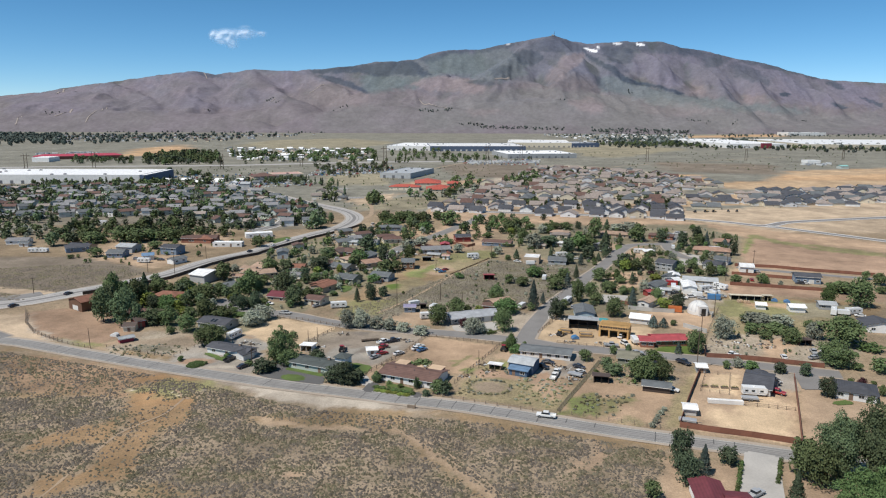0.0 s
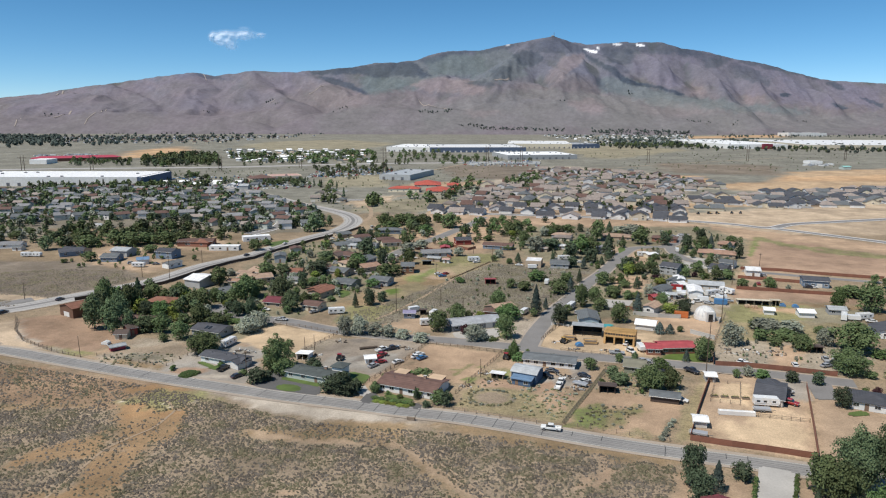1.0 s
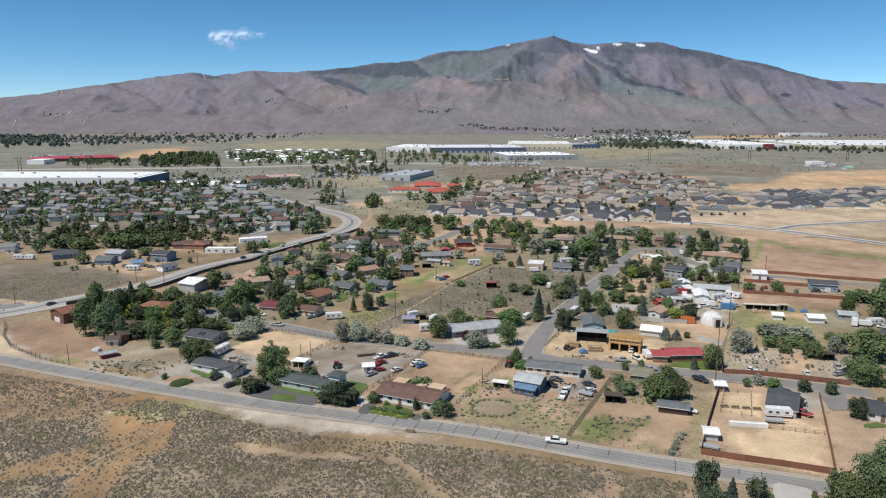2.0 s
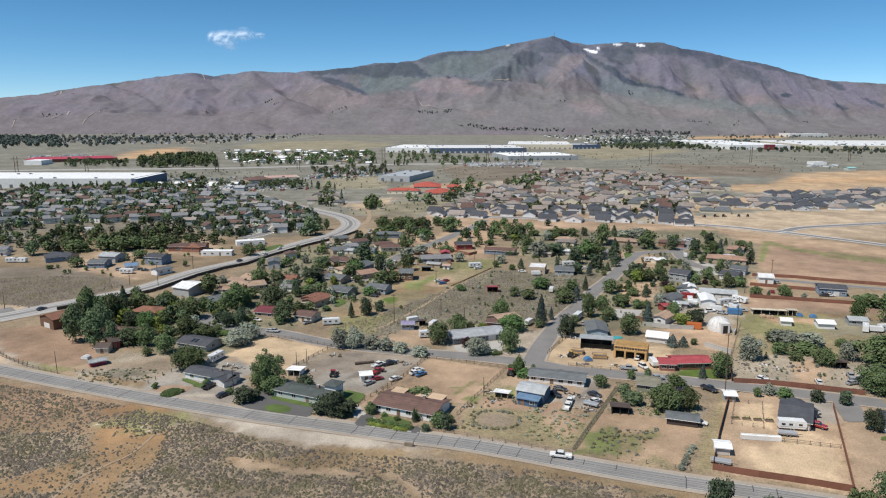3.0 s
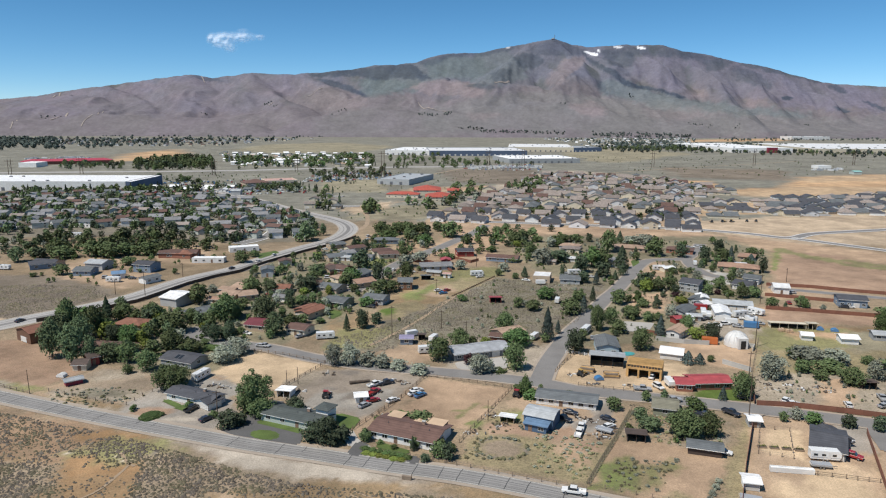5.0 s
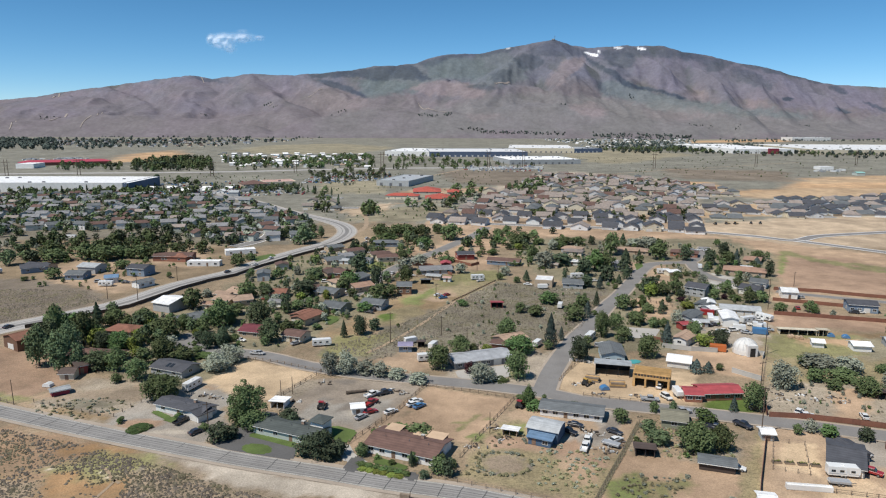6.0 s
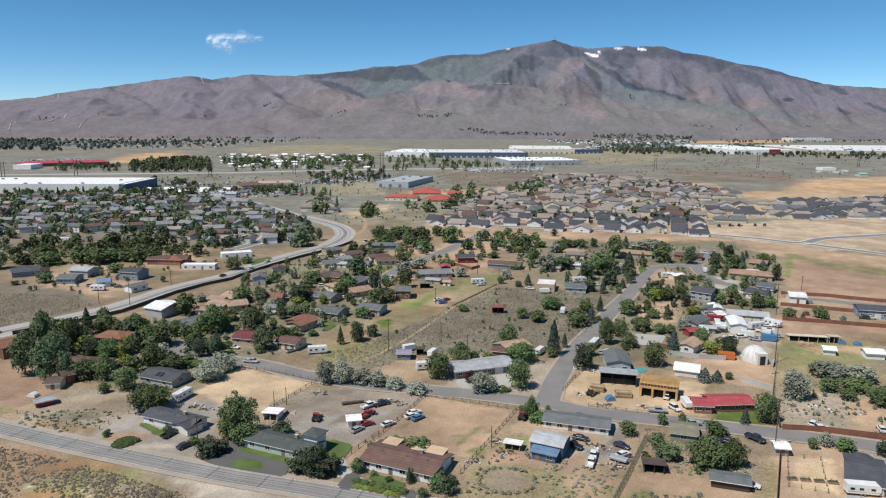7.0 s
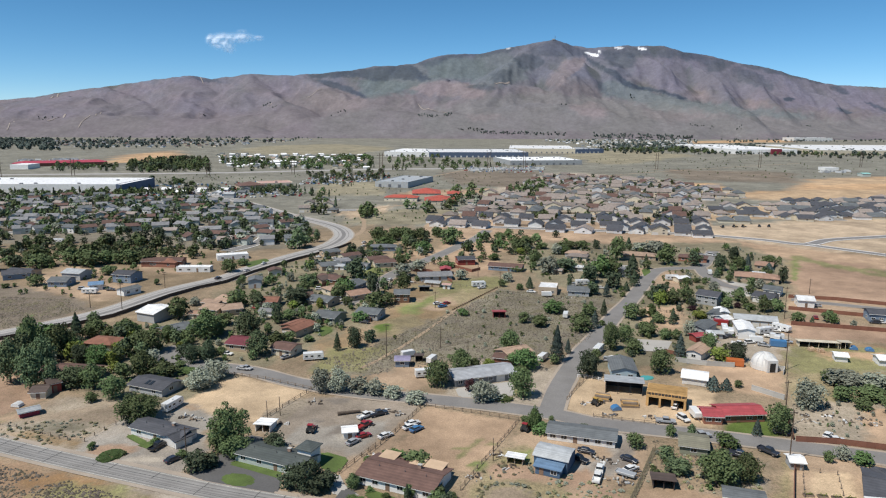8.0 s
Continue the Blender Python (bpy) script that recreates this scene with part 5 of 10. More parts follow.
paved("asphalt_dark", [(-10.1, 210.9), (-6.3, 209.8), (-6.7, 205.6), (-9.8, 206.4)], "dark asphalt drive beside a clipped hedge")
paved("concrete", [(3.7, 282.4), (23.2, 288.7), (23.3, 276.9), (15.4, 274), (4.9, 275.2)], "pale concrete forecourt of a ranch house")
paved("concrete", [(77.6, 336.7), (93, 333.9), (86.7, 321.3), (75.7, 321.1)], "pale concrete court behind the street trees")
paved("asphalt_old", [(123, 228.3), (133.5, 235.1), (126.3, 214.2), (118.8, 214.1)], "grey driveway beside a fenced lot")
paved("concrete", [(106.3, 483.2), (116.9, 483.4), (112.7, 457.8), (102.8, 448.8)], "pale concrete corner drive")
paved("grass_lawn", [(-55.9, 222.9), (-54.3, 225.7), (-49.1, 225.1), (-46.1, 221.9), (-47.4, 219.2), (-52.4, 219.6)], "oval green lawn beside a driveway")
paved("grass_lawn", [(-56.1, 230.3), (-54.2, 232.8), (-41, 226.9), (-40.8, 223), (-49.8, 227.4)], "strip of green lawn before a low house")
paved("grass_lawn", [(-33.9, 235.4), (-32, 237.4), (-24.9, 233.7), (-26.4, 225.9), (-31, 227.6)], "square green lawn behind the garage")
paved("grass_lawn", [(-90.2, 246.2), (-88.9, 247.7), (-82, 242.8), (-82.4, 240.1)], "small green lawn before the grey house")
paved("grass_lawn", [(-84.6, 240.8), (-82.3, 243.5), (-77.3, 241.9), (-78.6, 237.6)], "small green lawn beside the garage wing")
paved("grass_lawn", [(-19.5, 215.8), (-17, 217.9), (-8.5, 212.9), (-11, 210.5)], "green lawn before the brown roofed house")
paved("grass_lawn", [(-54.3, 346.4), (-51.8, 353), (-47.1, 346.5), (-50.3, 337.2)], "small green lawn beside a house")
paved("grass_lawn", [(-125.8, 485.5), (-115.4, 500), (-110.7, 492.9), (-118.5, 472.2)], "green verge along the highway")
paved("grass_lawn", [(122.6, 204.1), (129, 206), (129.7, 202.5), (122.6, 201.6)], "green lawn before a dark roofed house")
paved("grass_lawn", [(118.5, 470.3), (124.8, 476.9), (122.4, 464.1), (115, 451.9)], "round green lawn at the street end")
paved("water_pool", [(68, 293.5), (71, 295.7), (74, 293.5), (71.1, 290.3), (68.1, 290.8)], "turquoise round swimming pool behind the timber frame")


def trail(pts, width, aside=0.0):
    line = smooth_line(pts, 2.5)
    bm, rows = B(), []
    r = random.Random(int(pts[0][0]))
    for i, p in enumerate(line):
        q, c = line[max(i - 1, 0)], line[min(i + 1, len(line) - 1)]
        d = (c - q).normalized()
        n = Vector((d.y, -d.x))
        a, e = width / 2 * r.uniform(0.6, 1.3) - aside, width / 2 * r.uniform(0.6, 1.3) + aside
        rows.append((bm.verts.new((*(p - n * a), 0.02)), bm.verts.new((*(p + n * e), 0.02))))
    for (a, c), (e, f) in zip(rows, rows[1:]):
        bm.faces.new((a, c, f, e))
    for f in bm.faces:
        f.normal_update()
        if f.normal.z < 0:
            f.normal_flip()
    tagged(part("footpath", bm, SURF["trail"]), "narrow pale dirt trail through dry scrub", "path", kind="structure")


trail([(-81.6, 206.5), (-83, 193.7), (-86.8, 187.1), (-90.6, 180.1), (-91.9, 170.1), (-92.5, 164.5), (-93.3, 152), (-94.4, 142.5)], 0.8)
trail([(-87.1, 211.5), (-84.6, 208.8), (-82.8, 206.1), (-79.9, 204.3)], 0.9)
trail([(-22.1, 191.7), (-15, 187.1), (-8.5, 179.6), (1, 168.9), (8.3, 158.4), (13, 149.8), (16.5, 142.6)], 0.55, -0.85)
trail([(-22.1, 191.7), (-15, 187.1), (-8.5, 179.6), (1, 168.9), (8.3, 158.4), (13, 149.8), (16.5, 142.6)], 0.55, 0.85)
trail([(-29.7, 301.2), (-20, 318.6), (-9.9, 340.8), (4.5, 377.4), (13.5, 398.2), (28.1, 420.7)], 1.6)
trail([(195.9, 1139.9), (424.1, 1324.1), (772.3, 1564.4)], 4)
trail([(380.6, 1351.3), (505.7, 1273.1), (546.3, 1155.5)], 3.5)
trail([(-65.8, 982.4), (-24.4, 1151.5), (44.1, 1333.6)], 4)
trail([(-101.4, 720.2), (-51.4, 779.4), (8.3, 850), (49.6, 894.1)], 4)
trail([(-74.6, 571.5), (-66.7, 611.6), (-69.8, 658.1), (-76.5, 693.4)], 4)


def slope_track(pts, width):
    """A dirt track cut into the mountain side."""
    line = smooth_line(pts, 14)
    bm, rows = B(), []
    for i, p in enumerate(line):
        d = (line[min(i + 1, len(line) - 1)] - line[max(i - 1, 0)]).normalized()
        n = Vector((d.y, -d.x)) * width / 2
        row = []
        for q in (p - n, p + n):
            row.append(bm.verts.new((q.x, q.y, float(slope(q.x, q.y)) + 2.5)))
        rows.append(row)
    for (c, d), (e, f) in zip(rows, rows[1:]):
        bm.faces.new((c, d, f, e))
    for f in bm.faces:
        f.normal_update()
        if f.normal.z < 0:
            f.normal_flip()
    tagged(part("dirt_track", bm, SURF["track"]), "pale dirt track cut into the mountain side", "track", kind="structure")


slope_track([(-2075, 3710), (-2051, 3750), (-2064, 3874)], 9)
slope_track([(-1852, 3590), (-1860, 3638), (-1864, 3690), (-1855, 3722)], 5)
slope_track([(-1558, 4558), (-1541, 4538), (-1518, 4498)], 5)
slope_track([(-826, 4266), (-796, 4290), (-750, 4346)], 5)
slope_track([(-2199, 3566), (-2219, 3622), (-2289, 3778)], 5)
slope_track([(-1024, 4110), (-1001, 4130)], 5)
slope_track([(276, 4022), (322, 4074), (377, 4182)], 9)
slope_track([(-2362, 4274), (-2461, 4542)], 9)
slope_track([(-154, 4002), (-87, 3874), (5, 3738)], 5)
slope_track([(-1821, 3714), (-1882, 3898)], 5)


def radio_mast(x, y, h):
    z = float(slope(x, y)) - 1
    ob = new("radio_mast")
    part("hut", box(B(), -9, 5, -4, 4, 0, 6), CONCRETE, ob)
    part("pole", tube(B(), 7, 0, 0, h, 1.2, 0.6, 8), STEEL, ob)
    for k in (0.5, 0.8):
        part("crossarm", box(B(), 4, 10, -0.5, 0.5, h * k, h * k + 1.5), STEEL, ob)
    ob.matrix_basis = pose(x, y, z)
    tagged(ob, "grey steel radio mast beside a hut on the summit", "radio mast")


radio_mast(680, 4556, 26)


# ---- houses
SHARED = {}


def shared(key, make, mat):
    if key not in SHARED:
        SHARED[key] = mesh_of(make(), key, mat)
    return SHARED[key]


def frame_mesh(w, h):
    bm = B()
    for a in ((-w / 2, w / 2, -h / 2, -h / 2 + 0.1), (-w / 2, w / 2, h / 2 - 0.1, h / 2), (-w / 2, -w / 2 + 0.1, -h / 2 + 0.1, h / 2 - 0.1), (w / 2 - 0.1, w / 2, -h / 2 + 0.1, h / 2 - 0.1), (-0.03, 0.03, -h / 2 + 0.1, h / 2 - 0.1)):
        box(bm, a[0], a[1], -0.08, 0.02, a[2], a[3])
    return bm


def put_window(parent, x, y, z, turn, w=1.7, h=1.2):
    f = part("window", shared("window %.1f %.1f" % (w, h), lambda: frame_mesh(w, h), TRIM), None, parent)
    f.matrix_basis = pose(x, y, z, 0, 0, turn)
    part("pane", shared("pane %.1f %.1f" % (w, h), lambda: box(B(), -w / 2 + 0.08, w / 2 - 0.08, -0.04, 0.015, -h / 2 + 0.08, h / 2 - 0.08), GLASS), None, f)
    return f


def garage_mesh(w, h):
    bm = B()
    for k in range(4):
        box(bm, -w / 2, w / 2, -0.06, 0.02, k * h / 4 + 0.015, (k + 1) * h / 4 - 0.015)
    return box(bm, -w / 2, w / 2, -0.02, 0.01, 0, h)


def put_garage(parent, x, y, turn, w=4.6, h=2.2):
    g = part("garage_door", shared("garage %.1f" % w, lambda: garage_mesh(w, h), GARAGE), None, parent, "white panelled garage door")
    g.matrix_basis = pose(x, y, 0.05, 0, 0, turn)


def put_door(parent, x, y, turn):
    d = part("door", shared("door", lambda: box(box(B(), -0.5, 0.5, -0.06, 0.02, 0.1, 2.15), -0.58, 0.58, -0.03, 0.01, 0.05, 2.25), DOOR), None, parent)
    d.matrix_basis = pose(x, y, 0, 0, 0, turn)


def roof_planes(kind, w, d, h, pitch, o):
    """The roof's sloping planes, seen with the front along x at y = 0."""
    X, z = w / 2 + o, 0.03
    if kind == "g":
        r, e = h + d / 2 * pitch + z, h - o * pitch + z
        return [[(-X, -o, e), (X, -o, e), (X, d / 2, r), (-X, d / 2, r)], [(X, d + o, e), (-X, d + o, e), (-X, d / 2, r), (X, d / 2, r)]]
    if kind == "x":
        r, e = h + w / 2 * pitch + z, h - o * pitch + z
        return [[(-X, d + o, e), (-X, -o, e), (0, -o, r), (0, d + o, r)], [(X, -o, e), (X, d + o, e), (0, d + o, r), (0, -o, r)]]
    if kind == "h":
        s = min(w, d) / 2
        r, e = h + s * pitch + z, h - o * pitch + z
        if w >= d:
            a, c = (-w / 2 + s, d / 2, r), (w / 2 - s, d / 2, r)
        else:
            a, c = (0, s, r), (0, d - s, r)
        p = [(-X, -o, e), (X, -o, e), (X, d + o, e), (-X, d + o, e)]
        if w >= d:
            return [[p[0], p[1], c, a], [p[1], p[2], c], [p[2], p[3], a, c], [p[3], p[0], a]]
        return [[p[0], p[1], a], [p[1], p[2], c, a], [p[2], p[3], c], [p[3], p[0], a, c]]
    if kind in "so":
        e, r = h - (o * 0.12 if kind == "s" else -o * 0.1) + z, h + (d * 0.16 if kind == "s" else -d * 0.1) + z
        return [[(-X, -o, e), (X, -o, e), (X, d + 0.2, r), (-X, d + 0.2, r)]]
    if kind == "a":
        rows = []
        for k in range(9):
            t = k / 8
            rows.append((-0.3 + t * (d + 0.6), h + z + d * 0.15 * math.sin(math.pi * t) ** 0.75))
        return [[(-X, a, b0), (X, a, b0), (X, c, e), (-X, c, e)] for (a, b0), (c, e) in zip(rows, rows[1:])]
    return []


def wall_body(kind, w, d, h, pitch):
    bm, X = B(), w / 2
    if kind == "g":
        prism(bm, [(-X, 0, 0), (-X, d, 0), (-X, d, h), (-X, d / 2, h + d / 2 * pitch), (-X, 0, h)], (w, 0, 0))
    elif kind == "x":
        prism(bm, [(-X, 0, 0), (X, 0, 0), (X, 0, h), (0, 0, h + X * pitch), (-X, 0, h)], (0, d, 0))
    elif kind == "s":
        prism(bm, [(-X, 0, 0), (-X, d, 0), (-X, d, h + d * 0.16), (-X, 0, h)], (w, 0, 0))
    elif kind == "a":
        prism(bm, [(-X, 0, 0), (-X, d, 0)] + [(-X, d - d * k / 8, h + d * 0.15 * math.sin(math.pi * k / 8) ** 0.75 - 0.05) for k in range(9)], (w, 0, 0))
    elif kind == "o":
        box(bm, -X, X, d - 0.12, d, 0, h - d * 0.1)
        for a, c in ((-X, -X + 0.12), (X - 0.12, X)):
            prism(bm, [(a, 0, 0), (a, d - 0.12, 0), (a, d - 0.12, h - (d - 0.12) * 0.1), (a, 0, h)], (c - a, 0, 0))
    elif kind == "f":
        box(bm, -X, X, 0, d, 0, h)
        t = 0.25 if w < 40 else 0.5
        for a in ((-X, X, 0, t), (-X, X, d - t, d), (-X, -X + t, t, d - t), (X - t, X, t, d - t)):
            box(bm, *a, h, h + t * 1.4)
    else:
        box(bm, -X, X, 0, d, 0, h)
    return bm


def kind_name(label):
    for word in ("warehouse", "barn", "garage", "shed", "stable", "shelter", "workshop", "hangar", "school", "cottage", "carport", "lean-to"):
        if word in label:
            return word.replace("-", "_")
    return "building" if ("building" in label or "block" in label or "hall" in label or "centre" in label or "store" in label) else "house"


def house_at(label, w, d, h, kind, wall, roof, front="", chimney=False, decks=False, skylights=False, small=True, pitch=0.33):
    ob = new(kind_name(label))
    part("wall", wall_body(kind, w, d, h, pitch), WALL[wall], ob)
    if kind == "f":
        t = 0.25 if w < 40 else 0.5
        part("roof", box(B(), -w / 2 + t, w / 2 - t, t, d - t, h + 0.004, h + 0.12), ROOF[roof], ob)
        if w > 40:
            rr = random.Random(int(w * d))
            for k in range(min(14, int(w * d / 900))):
                x, y = rr.uniform(-w / 2 + 5, w / 2 - 5), rr.uniform(6, d - 6)
                part("roof_unit", box(box(B(), x - 1.6, x + 1.6, y - 1.2, y + 1.2, h + 0.1, h + 1.4), x - 1.3, x + 1.3, y - 0.9, y + 0.9, h + 1.4, h + 1.6), STEEL, ob)
            for k in range(int(w / 14)):
                x = -w / 2 + 7 + k * 14
                if x < w / 2 - 3:
                    part("dock_door", box(B(), x - 2, x + 2, -0.12, 0.02, 0.1, 4.2), STEEL if wall != "navy" else GARAGE, ob)
    else:
        bm = B()
        planes = roof_planes(kind, w, d, h, pitch, 0.55)
        if kind == "a":
            edge = [(-w / 2 - 0.4, p[0][1], p[0][2]) for p in planes] + [(-w / 2 - 0.4, planes[-1][2][1], planes[-1][2][2])]
            prism(bm, [(x, y, z + 0.16) for x, y, z in edge] + [(x, y, z) for x, y, z in reversed(edge)], (w + 0.8, 0, 0))
        else:
            for p in planes:
                prism(bm, [(x, y, z + 0.16) for x, y, z in p], (0, 0, -0.16))
        part("roof", bm, ROOF[roof], ob)
        if kind in "gx" and small:
            r = h + (d if kind == "g" else w) / 2 * pitch + 0.17
            if kind == "g":
                part("ridge_cap", box(B(), -w / 2 - 0.5, w / 2 + 0.5, d / 2 - 0.14, d / 2 + 0.14, r, r + 0.07), ROOF[roof], ob)
                for y in (-0.58, d + 0.5):
                    part("gutter", box(B(), -w / 2 - 0.5, w / 2 + 0.5, y, y + 0.08, h - 0.24, h - 0.06), TRIM, ob)
            else:
                part("ridge_cap", box(B(), -0.14, 0.14, -0.5, d + 0.5, r, r + 0.07), ROOF[roof], ob)
    n = len(front)
    for k, c in enumerate(front):
        x = -w / 2 + (k + 0.5) * w / n
        if c == "w":
            put_window(ob, x, 0, min(1.6, h * 0.58), 0)
            if h > 4:
                put_window(ob, x, 0, h - 1.0, 0)
        elif c == "d":
            put_door(ob, x, 0, 0)
        elif c == "g":
            put_garage(ob, x, 0, 0, min(4.6, w / n * 0.85))
    if front and kind in "gxh" and d > 6:
        for s in (-1, 1):
            put_window(ob, s * w / 2, d * 0.45, 1.6, 90 * s)
    if kind == "o":
        for k in range(max(2, int(w / 3.5)) + 1):
            x = -w / 2 + 0.1 + k * (w - 0.2) / max(2, int(w / 3.5))
            part("post", box(B(), x - 0.08, x + 0.08, -0.05, 0.11, 0, h - 0.02), WALL[wall], ob)
        # Near-black backing stands in for the shade inside the open front.
        part("inner_wall", box(B(), -w / 2 + 0.14, w / 2 - 0.14, d - 0.2, d - 0.125, 0, h - d * 0.1 - 0.05), DARK, ob)
    if chimney:
        z = h + d / 2 * pitch
        c = part("chimney", box(B(), w * 0.18 - 0.45, w * 0.18 + 0.45, d * 0.62 - 0.35, d * 0.62 + 0.35, h, z + 0.9), BRICKY, ob, "masonry chimney")
        part("cap", box(B(), w * 0.18 - 0.55, w * 0.18 + 0.55, d * 0.62 - 0.45, d * 0.62 + 0.45, z + 0.9, z + 1.0), CONCRETE, c)
        for q in (-0.3, 0.05, 0.33):
            part("vent_pipe", tube(B(), w * q, d * 0.36, h + d * 0.36 * pitch, h + d * 0.36 * pitch + 0.7, 0.09, 0.09), STEEL, ob)
    if decks:
        # Tan patio covers behind the ridge, each set on a solid block.
        for q, e in ((-0.33, 4.2), (0.08, 3.6), (0.3, 5.0)):
            part("dormer", box(B(), w * q - e / 2, w * q + e / 2, d * 0.72, d * 1.12, 0, h + 0.55), WALL["rust"], ob)
            part("dormer_roof", box(B(), w * q - e / 2 - 0.2, w * q + e / 2 + 0.2, d * 0.7, d * 1.15, h + 0.55, h + 0.72), DECK, ob, "flat tan patio cover")
    if skylights:
        for q in (-0.1, 0.02):
            y0, y1 = d * 0.12, d * 0.36
            bm = prism(B(), [(w * q, y0, h + y0 * pitch + 0.2), (w * q + 1.1, y0, h + y0 * pitch + 0.2), (w * q + 1.1, y1, h + y1 * pitch + 0.2), (w * q, y1, h + y1 * pitch + 0.2)], (0, 0, 0.1))
            part("skylight", bm, GLASS, ob, "dark skylight")
    tagged(ob, label, kind_name(label))
    return ob


def house(label, x, y, turn, w, d, h, kind, wall, roof, front="", **more):
    ob = house_at(label, w, d, h, kind, wall, roof, front, small=w < 40, pitch=0.2 if (kind == "x" and w > 14) or (kind == "g" and d > 11) else 0.26, **more)
    ob.matrix_basis = pose(x, y, 0, 0, 0, turn)
    PLOTS.append((x, y, math.cos(radians(turn)), math.sin(radians(turn)), w, d))
    return ob


house("low white ranch house with a dark grey shingle roof", -80.4, 243.7, -23.8, 18.2, 6.4, 2.4, "g", "white", "charcoal", front="wdw", chimney=True)
house("white garage wing with a dark grey gable roof", -75.0, 240.2, -35.1, 6.0, 5.0, 2.3, "x", "white", "charcoal", front="g")
house("low green-grey house with a dark green-grey shingle roof", -45.1, 228, -23.8, 20.5, 7.5, 2.5, "g", "palegreen", "greenslate", front="wwdw", chimney=True)
house("two storey white garage wing with a dark green-grey roof", -35.8, 229.0, -23.8, 4.1, 4.4, 4.9, "h", "white", "greenslate", front="")
house("long white ranch house with a brown shingle roof", -11.9, 217, -23.3, 20.3, 11.5, 2.5, "g", "white", "brownroof", front="wwdwgw", chimney=True, decks=True)
house("blue metal barn with a curved pale roof", 27.3, 227.7, -25.6, 8.8, 7.6, 3.3, "a", "steelblue", "paleroof", front="")
house("blue metal lean-to against the barn", 26.2, 225.0, -25.6, 6.4, 3.0, 2.2, "s", "steelblue", "blueroof", front="dw")
house("long white house with a grey shingle roof", 38, 242.7, -16.5, 18.5, 7.2, 2.3, "g", "white", "slate", front="wwdwww")
house("open brown timber animal shelter", 53.6, 219, -11.5, 5, 4, 2.4, "o", "browndark", "browndark")
house("dark timber stable with a grey-brown metal roof", 69.8, 211.2, -18.2, 8.6, 4.6, 2.1, "g", "browndark", "slate", front="")
house("small olive house half hidden by trees", 67.0, 236.4, -17.5, 7.0, 8, 2.5, "g", "olive", "olive", front="w")
house("low house with a red metal roof and porch", 89.3, 257.2, 4, 13, 7.6, 2.5, "g", "rust", "redroof", front="wdww")
house("house wing with a red metal roof", 79.6, 255.6, -6, 5.2, 6.5, 2.6, "g", "rust", "redroof", front="ww")
house("open black steel machine shed", 59, 278.2, -13.2, 11.8, 7, 4.2, "o", "black", "paleroof")
house("pale blue house with a grey gable roof", 62.3, 290.7, -6.7, 8.2, 13, 3.4, "x", "paleblue", "slate", front="ww")
house("white metal workshop with a shallow roof", 84.9, 286.4, -22.4, 7.8, 8, 2.4, "g", "white", "whiteroof", front="g")
house("white house with a tan roof behind a wall", 93.6, 311.7, -41.1, 5.6, 13, 3.0, "x", "white", "tanroof", front="w")
house("grey house with a dark shingle roof", 105.6, 342.4, -42.5, 6.8, 13, 3.0, "x", "grey", "slate", front="w")
house("tall white metal workshop", 124.3, 336.6, -12.9, 6.3, 13, 3.8, "x", "white", "whiteroof", front="")
house("long row of tan storage sheds", 135.7, 354.1, -16.3, 17, 8, 3.2, "g", "tan", "paleroof", front="ggggg")
house("grey two storey house with a dark roof", 127.6, 390.4, -37.9, 10, 11, 4.6, "g", "grey", "charcoal", front="www")
house("grey house with a slate roof", 120.5, 363.3, -39.4, 5.5, 12, 3, "x", "grey", "slate", front="w")
house("dark roofed house beside the court", 156.4, 394, -41.2, 9.5, 11, 3, "g", "greydark", "charcoal", front="gw")
house("white house with a blue-grey roof", 167.9, 408.7, -34.5, 8, 9, 3.2, "g", "white", "slate", front="ww")
house("long low house with an orange tile roof", 173.4, 438.3, -24.1, 22.4, 12, 2.8, "h", "tan", "tileroof", front="wwdw")
house("tan house with a tile roof", 191.9, 470.9, -28.7, 9.6, 12, 2.8, "h", "tan", "tileroof", front="ww")
house("white barn with a bright white roof", 174.1, 386, -15.6, 7.1, 9, 3.6, "g", "white", "whiteroof", front="d")
house("two storey blue-grey house with white trim", 196.2, 360.9, -15.4, 12.4, 9, 3.8, "g", "slateblue", "charcoal", front="wwgw")
house("long open loafing shed with a cream roof", 148.3, 326.2, -10.2, 14.5, 3.6, 2.3, "o", "cream", "cream")
house("short open loafing shed with a cream roof", 157.9, 324.6, -12, 3.6, 3.8, 2.7, "o", "cream", "cream")
house("large house with a dark charcoal roof", 101.9, 210, -28.2, 8.2, 15, 2.5, "g", "greydark", "charcoal", front="gg")
house("gabled wing of the charcoal roofed house", 109.4, 216.1, 8.9, 5.1, 8, 2.5, "x", "greydark", "charcoal", front="w")
house("long house with a charcoal hip roof", 131.1, 205.1, -26.8, 11.4, 10, 2.7, "h", "white", "charcoal", front="wdww")
house("white cottage with a maroon shingle roof", 61.7, 140.1, -7.2, 6.6, 11, 2.8, "x", "white", "maroon", front="w")
house("wing with a maroon shingle roof", 67.1, 138.5, -9.2, 5.1, 8, 2.5, "g", "white", "maroon", front="w")
house("small white metal shed on a dirt lot", 74.7, 193.6, -12.2, 3.5, 4, 2.2, "g", "white", "whiteroof", front="g")
house("small grey shed beside the street", 90.9, 228.7, -8.9, 3.2, 4, 2.2, "g", "grey", "whiteroof", front="d")
house("low white storage building on a dirt lot", 88.8, 202.1, -8.5, 10.6, 1.4, 0.9, "f", "white", "whiteroof", front="")
